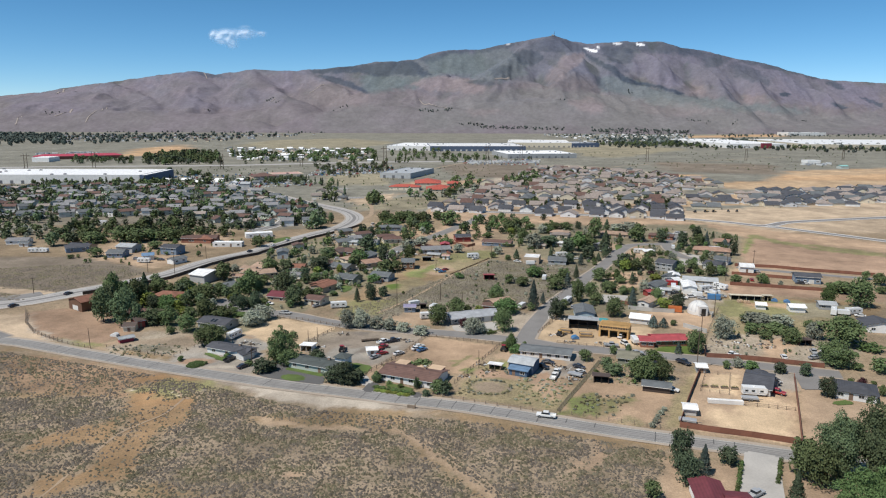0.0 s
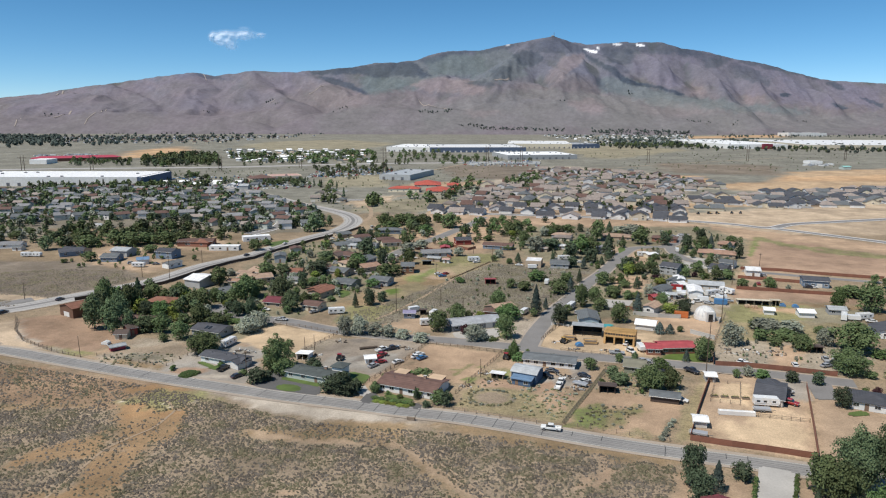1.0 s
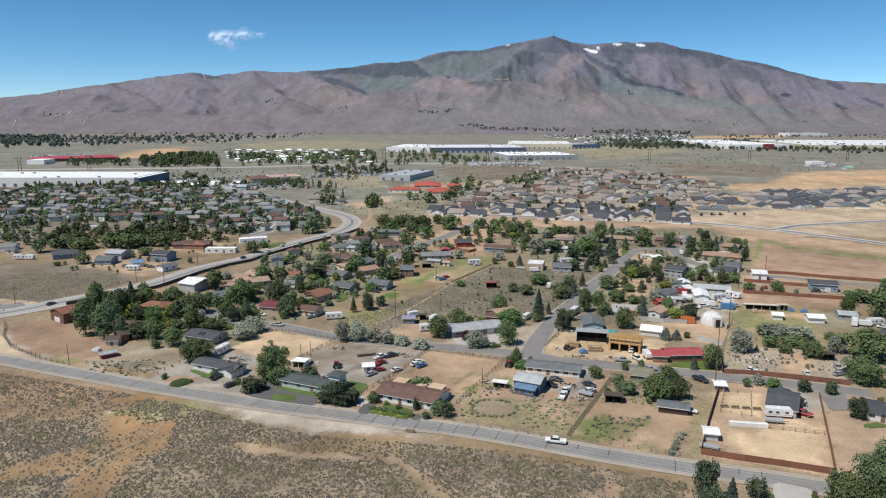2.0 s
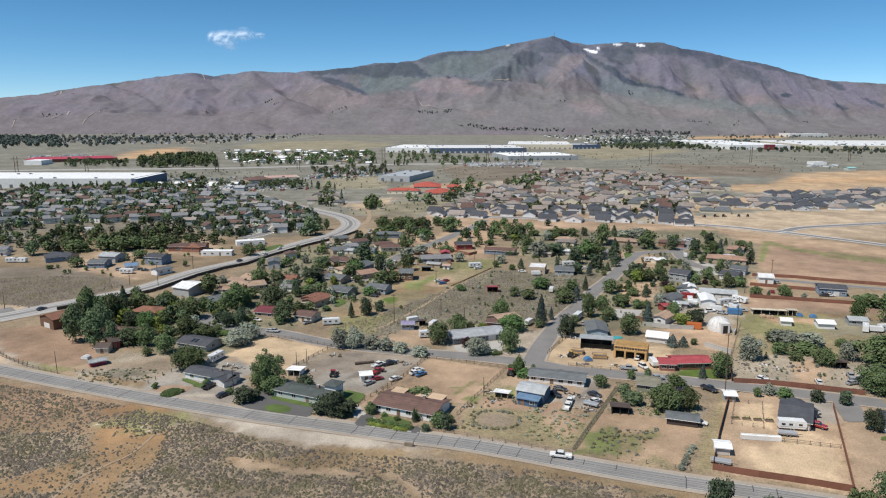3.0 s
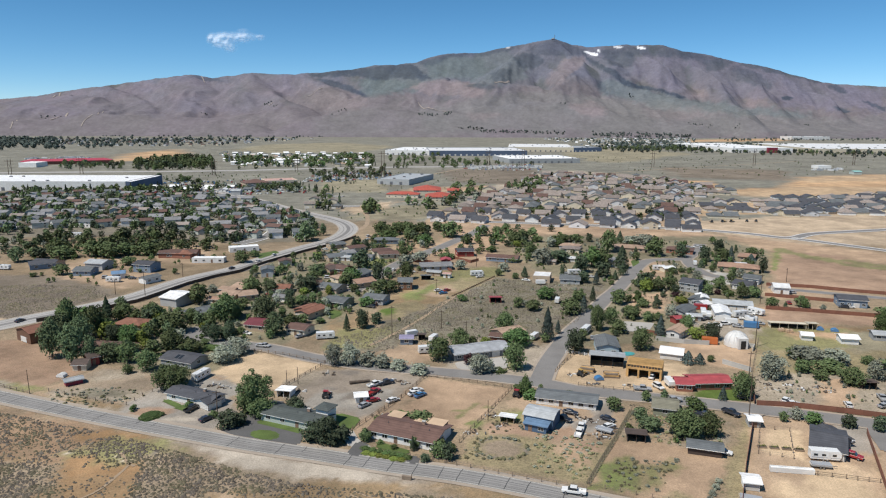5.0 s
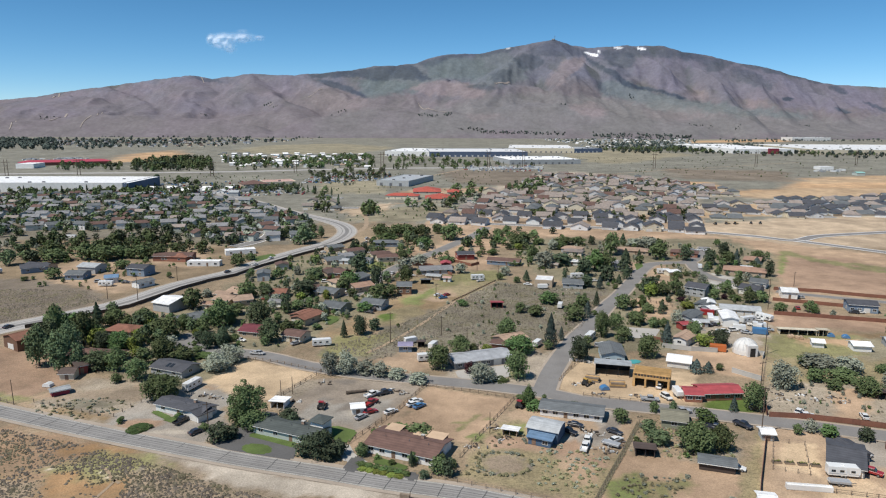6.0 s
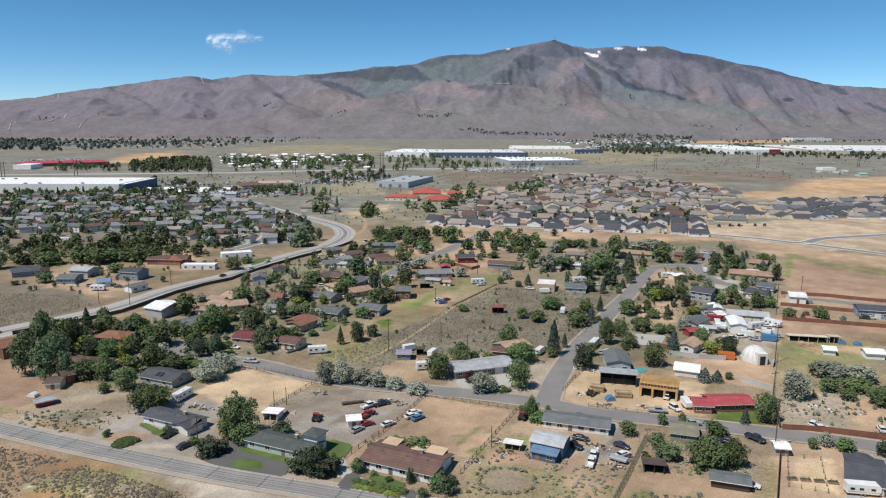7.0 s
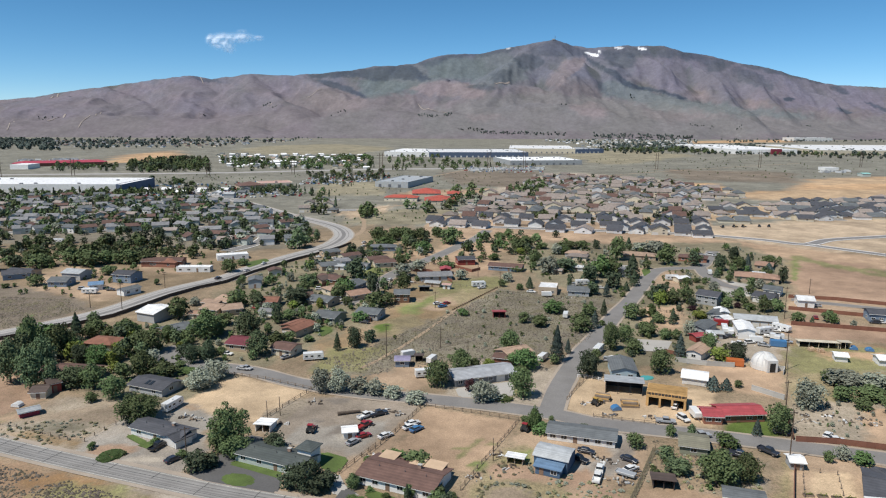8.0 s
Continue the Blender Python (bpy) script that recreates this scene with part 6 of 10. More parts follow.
house("grey house with skylights among trees", -97.1, 276.5, -22.2, 14.0, 9, 2.4, "g", "grey", "charcoal", front="ww", skylights=True)
house("tan field shed with a brown roof", -129.6, 272.1, 6.8, 4.6, 6, 2.4, "g", "cream", "browndark", front="d")
house("red timber barn with a dark roof", -127.1, 277.7, 41.5, 3.6, 7, 3.2, "g", "red", "browndark", front="d")
house("brown timber barn with a rust brown roof by the highway", -168.6, 304.1, -34, 11, 15, 4.4, "x", "brown", "rustroof", front="g")
house("large grey metal warehouse with a white roof", -131.7, 357.4, -24.3, 10.2, 14, 4.2, "g", "grey", "whiteroof", front="")
house("long tan house with a grey roof", -108.4, 337.2, 49, 12.2, 10, 2.8, "g", "tan", "slate", front="www")
house("house with a tan shingle roof", -106.9, 383.6, -28.7, 8.2, 11, 2.8, "g", "tan", "tanroof", front="ww")
house("grey gambrel barn with a slate roof", -100.5, 420.4, 11.8, 6.7, 9, 4.2, "x", "grey", "slate", front="d")
house("house with a pale tan roof", -107.7, 369, -21.8, 9.7, 10, 2.8, "g", "tan", "tanroof", front="ww")
house("house with a sand coloured roof", -96.7, 369.2, 26, 8.8, 10, 2.8, "g", "tan", "tanroof", front="ww")
house("cream cottage with a brown roof", -61.8, 313.8, -21, 8.6, 8, 2.8, "g", "cream", "brownroof", front="wdw")
house("house with a maroon roof under trees", -79.9, 319.1, -14.9, 9.8, 10, 2.8, "g", "tan", "maroon", front="ww")
house("house with a red-brown roof", -64, 337.4, -29, 7.6, 13, 3, "x", "tan", "rustroof", front="gw")
house("red-brown roofed house wing", -58.7, 343.2, 59.9, 9.2, 9, 3, "g", "tan", "rustroof", front="w")
house("green-grey house with a slate roof", -52.9, 356.8, -22.7, 10.8, 10, 2.9, "g", "olive", "slate", front="wdw")
house("house with an orange-tan roof", -41.4, 397.4, 37.6, 11.1, 10, 2.8, "g", "tan", "tileroof", front="ww")
house("grey house with white trim", -34.8, 362.8, -18.8, 10.6, 9, 3, "g", "grey", "slate", front="wdw")
house("brown two storey house", -20.8, 392.3, 0.9, 7.2, 9, 4.4, "g", "brown", "slate", front="ww")
house("long grey roofed house", -45.5, 417.2, 64.5, 16.4, 10, 2.8, "g", "greydark", "slate", front="ww")
house("long ranch house with a grey roof", -4.8, 439.8, 9.6, 18.5, 10, 2.7, "g", "grey", "greyroof", front="wwdw")
house("small red barn behind a ranch house", 0.7, 455.7, 1.1, 5.6, 7, 3.0, "x", "red", "redroof", front="d")
house("red barn with a dark roof in a field", 13.8, 482.2, 10.2, 10.7, 9, 3.6, "g", "red", "charcoal", front="d")
house("long low house with a purple-brown roof", 35.8, 465.6, -17.3, 19.9, 9, 2.6, "g", "slateblue", "brownroof", front="wwdw")
house("white flat roofed building with tan walls", 53, 409.1, -13.2, 9.5, 12, 3.6, "f", "tan", "whiteroof", front="dw")
house("grey house beside parked vehicles", 68.3, 405.9, -11.7, 10.5, 10, 2.8, "g", "grey", "slate", front="ww")
house("house with an orange shingle roof", 28.9, 309.7, 35.1, 10.9, 9, 2.8, "g", "tan", "tanroof", front="ww")
house("long pale ranch house with a light grey roof", 14.3, 287.1, 19.6, 22.1, 10, 2.7, "g", "greydark", "silverroof", front="wwdwgw")
house("small white and blue garden shed", -15.1, 302.5, 0.7, 4.9, 4.5, 2.6, "g", "slateblue", "lilac", front="w")
house("small brown field shelter", -9.2, 308, 0.7, 2.7, 3, 2.4, "o", "browndark", "browndark")
house("small red timber shed on scrub", 25, 366.4, 0.9, 5.4, 4, 2.8, "o", "red", "redroof")
house("small dark shed on scrub", -10.4, 415.2, 1, 5.3, 4, 2.4, "o", "browndark", "slate")
house("long house with a tan hip roof", 124.9, 501.2, -18.5, 21.8, 11, 2.7, "h", "tan", "tanroof", front="wwdw")
house("tan house with a hip roof", 157.6, 494.6, -23.6, 17, 10, 2.7, "h", "rust", "brownroof", front="wdw")
house("house with a tan hip roof", 139.6, 528.8, -17.3, 13, 10, 2.7, "h", "cream", "tanroof", front="ww")
house("grey house with a pale tan hip roof", 85.3, 506.9, -24.4, 13.1, 10, 2.7, "h", "grey", "tanroof", front="ww")
house("brown house among trees", -67.1, 466.8, 31.3, 12.6, 10, 2.8, "g", "tan", "slate", front="ww")
house("house with a grey roof by the highway", -73.6, 509.4, 33.2, 10.9, 9, 2.8, "g", "tan", "slate", front="ww")
house("house with a brown roof by the highway", -58.5, 497.5, 37.1, 12.4, 9, 2.8, "g", "cream", "brownroof", front="ww")
house("white house with a brown roof", -40.2, 485.5, 17.1, 12.6, 10, 2.8, "h", "cream", "brownroof", front="ww")
house("slate roofed house by the poplars", -42.1, 527, 1.2, 17.3, 10, 2.8, "h", "slateblue", "slate", front="ww")
house("house with a dark roof under trees", -64.6, 431.4, -28.3, 13.5, 10, 2.8, "g", "brown", "brownroof", front="ww")
house("house with a grey roof under trees", -60.7, 384.9, -25.4, 11.5, 10, 2.8, "g", "tan", "slate", front="ww")
house("house with a tan roof under trees", -83.7, 381.9, 0.9, 8, 10, 2.8, "g", "tan", "rustroof", front="ww")
house("white house with a metal roof", 126.2, 365.6, -9.8, 4.8, 8, 3.2, "x", "white", "whiteroof", front="g")
house("grey metal hangar in a field", -207.6, 437.6, -12.6, 11.7, 10, 4, "g", "grey", "paleroof", front="g")
house("dark farmhouse in a dry field", -238.6, 439.2, 32.1, 13.5, 12, 3.2, "g", "slateblue", "charcoal", front="ww")
house("blue-grey two storey house in a field", -176.4, 431.4, -12.6, 11.3, 10, 4.6, "g", "slateblue", "charcoal", front="ww")
house("house with a dark blue roof", -206.5, 421.7, 1, 9.9, 10, 3, "g", "slateblue", "slate", front="ww")
house("long brown roofed stable", -171.5, 472.8, -9.4, 17.9, 11, 3, "h", "rust", "rustroof", front="ww")
house("low white mobile home", -147.3, 459, 1.1, 19.8, 6, 2.8, "f", "white", "whiteroof", front="wwdw")
house("white flat roofed building by the highway", -135, 496, 23.4, 19.2, 8, 3, "f", "white", "whiteroof", front="wdw")
house("low blue roofed shed", -182.2, 414.7, 23.5, 6.4, 7, 3, "g", "white", "blueroof", front="w")
house("long low barn by the highway", -159.2, 406.2, 58.7, 9.6, 6, 3, "g", "white", "slate", front="ww")
house("long white warehouse with a blue end", -556, 884, 1, 325, 98, 11, "f", "white", "whiteroof", front="")
house("blue end block of the warehouse", -389.5, 886.8, 1, 7.1, 98, 11.2, "f", "navy", "whiteroof", front="")
house("red roofed school building", -48.9, 822.9, -6.6, 36.7, 18, 4, "h", "cream", "schoolred", front="wwwww")
house("red roofed school hall", -4.8, 785.7, 1.8, 32.1, 34, 5, "h", "cream", "schoolred", front="wwww")
house("red roofed school wing", -20.8, 849, 1.9, 32.3, 40, 6, "h", "cream", "schoolred", front="www")
house("grey office block with a flat roof", -71.2, 982.2, -17.4, 46.9, 105, 7, "f", "grey", "paleroof", front="")
house("pale industrial building with a white flat roof", -94.5, 1775.6, -9.6, 114.1, 200, 11, "f", "white", "whiteroof", front="")
house("blue striped logistics building", 82.7, 1748.2, 3.9, 241.2, 200, 12, "f", "navy", "whiteroof", front="")
house("beige logistics building with a white flat roof", 266.7, 1982.2, -6.1, 182.3, 260, 12, "f", "cream", "whiteroof", front="")
house("grey logistics building with a white roof", 205.1, 1464.9, 10.1, 151.1, 140, 9, "f", "grey", "whiteroof", front="")
house("dark end of a logistics building", 400.6, 1992.6, 24.9, 95.4, 120, 11, "f", "navy", "paleroof", front="")
house("long red roofed storage building", -733.9, 1386.5, 27.9, 159.3, 30, 6, "h", "rust", "maroonbright", front="")
house("white store building with a flat roof", -756.5, 1291.5, 3, 31.2, 40, 8, "f", "white", "whiteroof", front="")
house("store with a pink flat roof", -219.8, 968.6, 23.4, 42.6, 40, 6, "f", "cream", "pinkroof", front="")
house("tan store with a brown hip roof", -243.8, 937.9, 28.9, 32.1, 30, 6, "h", "tan", "brownroof", front="")
house("white roofed distribution centre", 882, 1972, 4, 172, 420, 12, "f", "white", "whiteroof", front="")
house("cream factory hall with a white roof", 1290, 1930, -3, 560, 460, 12, "f", "cream", "whiteroof", front="")
house("maroon office block beside the distribution centre", 905, 1962, 4, 28, 8, 14, "f", "maroonwall", "whiteroof", front="")
house("distant white hall below the mountain", 1700, 3290, 6, 190, 90, 14, "f", "white", "whiteroof", front="")
house("distant pale building on the valley floor", 711.4, 1338.9, 2.9, 25.7, 22, 5, "f", "white", "whiteroof", front="")
house("pale green roofed barn", 689.6, 1195.5, 2.6, 13.3, 14, 4.5, "g", "palegreen", "tealpale", front="")
house("dull red low shed in a field", -124.5, 259.1, 39.1, 5.2, 3.2, 1.7, "g", "maroonwall", "paleroof", front="")
house("small white yard shed with a white roof", -26.2, 245.1, 11.7, 3.6, 3.5, 2.2, "g", "white", "whiteroof", front="d")
house("open carport with a white metal roof", -51.8, 249.2, -8.8, 4.4, 5, 2.3, "o", "white", "whiteroof")
house("low white lean-to beside the barn", 18.6, 231.2, -18.9, 4.2, 3, 1.8, "o", "tan", "whiteroof")
house("small white shelter in weedy ground", 148.1, 309.9, -16.5, 4.1, 5, 2.2, "g", "white", "whiteroof", front="")
house("dark open shelter on a scrubby lot", 142.3, 258.3, -6.5, 4.5, 4, 2.4, "o", "browndark", "browndark")
house("white covered stand beside the field", 162.9, 305.3, -9.9, 6.4, 6, 2.4, "g", "white", "whiteroof", front="")
house("grey stable with a pale roof", 179, 309.7, -14.5, 7.1, 6, 2.6, "g", "grey", "paleroof", front="ww")
house("white house with a dark roof by the east edge", 182.5, 275, -13, 12.6, 10, 3, "x", "white", "charcoal", front="ww")
house("red roofed school entrance pavilion", 11, 855.9, 1.9, 15.6, 24, 5, "h", "cream", "schoolred", front="")
house("house with a brown shingle roof and cream walls", -36, 475.4, 16.2, 12.6, 9, 2.8, "g", "cream", "brownroof", front="wwd")
house("house with a dark brown roof among trees", -62, 432.1, 43.5, 11.8, 9, 2.8, "g", "tan", "browndark", front="ww")
house("house with a tan roof among trees", -53.6, 408.5, 40.1, 11.1, 9, 2.8, "h", "cream", "tanroof", front="wdw")
house("house with a grey roof and white walls", -61.5, 478.3, 26, 7.9, 9, 3, "g", "white", "greyroof", front="ww")

house("long house with a brown roof among cottonwoods", -129.7, 286.9, -8, 19, 9, 3, "g", "tan", "brownroof", front="wwdw")
house("house with a rust brown roof behind trees", -133.8, 318.4, -12, 12, 9, 3, "h", "tan", "rustroof", front="ww")
house("small cream garage with a tan roof", -96.6, 449.5, 20, 7, 7, 3.2, "x", "cream", "brownroof", front="g")
house("grey gabled house at the street end", 101.6, 451.7, -35, 9, 10, 3, "x", "grey", "greyroof", front="w")
house("tan house with a tan hip roof behind trees", 84.4, 496.7, -20, 12, 9, 2.8, "h", "cream", "greytan", front="ww")
house("tan ranch house with a dark grey roof in a dry field", -242.1, 443.8, -16, 16, 10, 2.8, "g", "tan", "charcoal", front="wdw")
house("white house with a grey roof at the field edge", -294.2, 464.8, 8, 14, 9, 2.8, "g", "white", "greyroof", front="ww")
house("small white shed at the field edge", -284.6, 456.7, 0, 6, 5, 2.4, "g", "white", "slate", front="d")
house("long brown barn with a rust roof beside a paddock", -171.9, 474.0, 4, 24, 10, 3.4, "g", "rust", "brownroof", front="ww")
house("small white shed with a pitched roof in a yard", -62.9, 466.9, -10, 6, 5, 2.4, "g", "white", "paleroof", front="d")
house("small cream shed with a pitched roof in a yard", -78.8, 479.6, -10, 5, 4, 2.4, "g", "cream", "slate", front="d")
house("small white shed with a pitched roof in a yard", -50.1, 467.1, -10, 7, 5, 2.4, "g", "white", "greyroof", front="d")
house("small tan shed with a pitched roof in a yard", -68.0, 398.0, 20, 5, 5, 2.4, "g", "tan", "brownroof", front="d")
house("small white shed with a pitched roof in a yard", -81.4, 367.5, -10, 6, 5, 2.4, "g", "white", "greyroof", front="d")
house("small blue-grey shed with a pitched roof in a yard", -48.3, 471.9, -18, 5, 4, 2.4, "g", "slateblue", "slate", front="d")
house("small tan shed with a pitched roof in a yard", -6.5, 425.2, -18, 8, 4, 2.4, "g", "tan", "paleroof", front="d")
house("small white shed with a pitched roof in a yard", 1.1, 420.3, -18, 4, 3, 2.4, "g", "white", "pinkroof", front="d")
house("small tan shed with a pitched roof in a yard", 74.7, 482.6, -18, 6, 5, 2.4, "g", "tan", "greytan", front="d")
house("small white shed with a pitched roof in a yard", 78.7, 466.4, -10, 8, 5, 2.4, "g", "white", "whiteroof", front="d")
house("small tan shed with a pitched roof in a yard", 65.6, 458.4, -25, 6, 4, 2.4, "g", "tan", "stone", front="d")
house("small cream shed with a pitched roof in a yard", 95.8, 483.0, 20, 6, 5, 2.4, "g", "cream", "greytan", front="d")
house("small red shed with a pitched roof in a yard", 104.3, 333.4, 20, 5, 4, 2.4, "g", "red", "redroof", front="d")
house("small white shed with a pitched roof in a yard", 125.4, 357.3, 20, 4, 7, 2.4, "g", "white", "whiteroof", front="d")
house("small grey shed with a pitched roof in a yard", 112.6, 337.1, -10, 4, 4, 2.4, "g", "grey", "paleroof", front="d")
house("small rust brown shed with a pitched roof in a yard", 21.7, 305.9, -18, 7, 5, 2.4, "g", "rust", "brownroof", front="d")
house("small cream shed with a pitched roof in a yard", 133.0, 438.2, 20, 7, 5, 2.4, "g", "cream", "whiteroof", front="d")
house("small cream shed with a pitched roof in a yard", -111.8, 362.6, -10, 6, 5, 2.4, "g", "cream", "tileroof", front="d")
house("small tan shed with a pitched roof in a yard", -111.9, 381.5, -25, 9, 6, 2.4, "g", "tan", "tanroof", front="d")

def dome(x, y, r):
    ob = new("dome_house")
    bm = B()
    rings = []
    for k in range(9):
        a = k / 8 * math.pi / 2
        rings.append([bm.verts.new((r * math.cos(a) * math.cos(i * math.tau / 28), r * math.cos(a) * math.sin(i * math.tau / 28), 1.6 + r * 0.92 * math.sin(a))) for i in range(28)] if k < 8 else [bm.verts.new((0, 0, 1.6 + r * 0.92))])
    for lo, hi in zip(rings, rings[1:]):
        for i in range(28):
            j = (i + 1) % 28
            bm.faces.new((lo[i], lo[j], hi[j], hi[i]) if len(hi) > 1 else (lo[i], lo[j], hi[0]))
    part("shell", bm, WALL["white"], ob, "white ribbed dome shell")
    part("base_wall", tube(B(), 0, 0, 0, 1.6, r + 0.15, r + 0.15, 28), WALL["white"], ob)
    for i in range(14):
        a = i * math.tau / 14
        rb = B()
        pts = [(r * 1.012 * math.cos(k / 8 * math.pi / 2), 1.6 + r * 0.93 * math.sin(k / 8 * math.pi / 2)) for k in range(8)]
        for (p, q), (s, t) in zip(pts, pts[1:]):
            prism(rb, [(p, -0.08, q), (p, 0.08, q), (s, 0.08, t), (s, -0.08, t)], (0.06, 0, 0.06))
        part("rib", rb, WALL["whitegrey"], ob).matrix_basis = pose(0, 0, 0, 0, 0, math.degrees(a))
    part("porch", box(B(), -1.9, 1.9, -r - 1.2, -r + 1.6, 0, 4.4), WALL["white"], ob)
    part("porch_door", box(B(), -1.0, 1.0, -r - 1.27, -r - 1.18, 0.1, 3.4), DARK, ob, "dark doorway")
    ob.matrix_basis = pose(x, y, 0, 0, 0, 4)
    tagged(ob, "white ribbed dome house with a dark doorway", "house")


def timber_frame(x0, y0, x1, y1):
    ob = new("timber_frame_garage")
    w, d, h = math.hypot(x1 - x0, y1 - y0), 8.0, 4.6
    for k in range(4):
        x = -w / 2 + 0.35 + k * (w - 0.7) / 3
        part("pier", box(B(), x - 0.32, x + 0.32, 0, 0.3, 0, 3.0), OSB, ob)
    part("header", box(B(), -w / 2, w / 2, -0.01, 0.32, 3.0, 3.7), OSB, ob, "timber boarded header over the bays")
    for k in range(12):
        x = -w / 2 + 0.4 + k * (w - 0.8) / 11
        part("stud", box(B(), x - 0.07, x + 0.07, 0.05, 0.2, 3.7, h), OSB, ob)
    part("top_plate", box(B(), -w / 2, w / 2, -0.02, 0.3, h, h + 0.16), OSB, ob)
    for s in (-1, 1):
        part("side_wall", box(B(), s * w / 2 - 0.15, s * w / 2 + 0.15, 0.32, d, 0, h), OSB, ob)
    part("back_wall", box(B(), -w / 2 + 0.15, w / 2 - 0.15, d - 0.3, d, 0, h), OSB, ob)
    for k in range(9):
        y = 0.6 + k * (d - 1.2) / 8
        part("joist", box(B(), -w / 2, w / 2, y - 0.08, y + 0.08, h, h + 0.3), OSB, ob)
    part("deck", box(B(), -w / 2, w / 2, 0.4, d, 3.4, 3.5), DARKWOOD, ob)
    ob.matrix_basis = pose((x0 + x1) / 2, (y0 + y1) / 2, 0, 0, 0, math.degrees(math.atan2(y1 - y0, x1 - x0)))
    tagged(ob, "unfinished timber framed garage with three open bays", "garage")


def lumber_pile(x, y):
    ob = new("lumber_pile")
    rr = random.Random(int(x * 10))
    for k in range(9):
        part("beam", box(B(), -2.4 + rr.uniform(-0.3, 0.3), 2.4 + rr.uniform(-0.3, 0.3), (k % 3) * 1.1, (k % 3) * 1.1 + 0.95, (k // 3) * 0.55, (k // 3) * 0.55 + 0.5), OSB if k % 2 else WOOD, ob)
    ob.matrix_basis = pose(x, y, 0, 0, 0, rr.uniform(-20, 20))
    tagged(ob, "stack of timber bundles at the building site", "lumber")


def log(x0, y0, x1, y1):
    ob = new("log")
    n = math.hypot(x1 - x0, y1 - y0)
    bm = tube(B(), 0, 0, 0, n, 0.55, 0.38, 9)
    ob2 = part("trunk", bm, BARK, ob)
    ob2.matrix_basis = pose(0, 0, 0.5, 0, 90, 0)
    ob.matrix_basis = pose(x0, y0, 0, 0, 0, math.degrees(math.atan2(y1 - y0, x1 - x0)))
    tagged(ob, "long weathered log lying on bare ground", "log")


def culvert(x, y):
    ob = new("culvert_marker")
    part("headwall", box(B(), -1.2, 1.2, -0.3, 0.3, 0, 0.9), WOOD, ob)
    part("post", box(B(), 1.25, 1.4, -0.1, 0.1, 0, 1.6), WOOD, ob)
    ob.matrix_basis = pose(x, y, 0, 0, 0, -15)
    tagged(ob, "dark timber culvert headwall at the roadside", "culvert")


def junk_pile(x, y, spread):
    ob = new("junk_pile")
    r = random.Random(int(x * 31 + y * 17))
    for k in range(11):
        a, c, e = r.uniform(0.3, 1.5), r.uniform(0.15, 0.6), r.uniform(0.1, 0.5)
        q = part("scrap", box(B(), -a / 2, a / 2, -c / 2, c / 2, 0, e), r.choice((WOOD, STEEL, CONCRETE, WOOD, DARKWOOD, BARK, CONCRETE, VINYL)), ob)
        q.matrix_basis = pose(r.gauss(0, spread), r.gauss(0, spread * 0.6), -0.02, r.uniform(-8, 8), r.uniform(-8, 8), r.uniform(0, 180))
    ob.matrix_basis = pose(x, y, 0.0)
    tagged(ob, "loose heap of scrap timber and metal on bare ground", "junk pile", "yard clutter")


def raised_beds(x, y):
    r = random.Random(9)
    for k in range(4):
        ob = new("raised_bed")
        part("frame", box(B(), -1.2, 1.2, -0.6, 0.6, 0, 0.45), WOOD, ob)
        part("soil", box(B(), -1.1, 1.1, -0.5, 0.5, 0.45, 0.5), BARK, ob)
        bm = B()
        for i in range(40):
            px, py, pz, q = r.uniform(-1, 1), r.uniform(-0.45, 0.45), r.uniform(0.5, 0.95), r.uniform(0.1, 0.2)
            bm.faces.new([bm.verts.new((px + q * math.cos(j * 2.1 + i), py + q * math.sin(j * 2.1 + i), pz + 0.1 * (j - 1))) for j in range(3)])
        part("foliage", bm, LEAF["y"], ob)
        ob.matrix_basis = pose(x + k * 3.1, y - k * 0.6, 0, 0, 0, -8)
        tagged(ob, "timber raised garden bed with yellow-green plants", "garden bed", "raised garden beds")


def hay_bales(x, y, count):
    r = random.Random(int(x * 3 + y))
    for k in range(count):
        ob = new("hay_bale")
        bm = box(B(), -1.1, 1.1, -0.55, 0.55, 0, 1.1)
        bmesh.ops.bevel(bm, geom=bm.edges[:], offset=0.1, segments=2, affect="EDGES")
        part("bale", bm, DECK, ob)
        for s in (-0.5, 0.5):
            part("strap", box(B(), s - 0.03, s + 0.03, -0.56, 0.56, -0.0, 1.11), RUBBER, ob)
        ob.matrix_basis = pose(x + k * 1.4, y + r.uniform(-1.5, 1.5), 0, 0, 0, r.uniform(60, 120))
        tagged(ob, "square straw coloured hay bale on dirt", "hay bale", "hay bales")


dome(116.7, 304.2, 4.5)
timber_frame(63.7, 269.2, 74.7, 265)
lumber_pile(58.2, 267.4)
lumber_pile(50.5, 272.6)
log(-32.1, 260.9, -25.5, 263.1)
culvert(-9.3, 198.3)
junk_pile(-16.5, 264, 1.3)
junk_pile(-13.8, 261.9, 1.3)
junk_pile(-22.4, 254.3, 1.3)
junk_pile(-40.4, 270.6, 1.3)
junk_pile(-47.3, 254.1, 1.3)
junk_pile(42, 234.3, 1.3)
junk_pile(43, 223.2, 1.3)
junk_pile(45.7, 221.6, 1.3)
junk_pile(44.6, 232.5, 1.3)
junk_pile(48.5, 226.6, 1.3)
junk_pile(110.8, 258.5, 1.3)
junk_pile(117.4, 261.3, 1.3)
junk_pile(120.3, 257.4, 1.3)
junk_pile(126.8, 259.8, 1.3)
junk_pile(110.5, 262.5, 1.3)
junk_pile(127.5, 255.9, 1.3)
junk_pile(118.5, 340.3, 1.3)
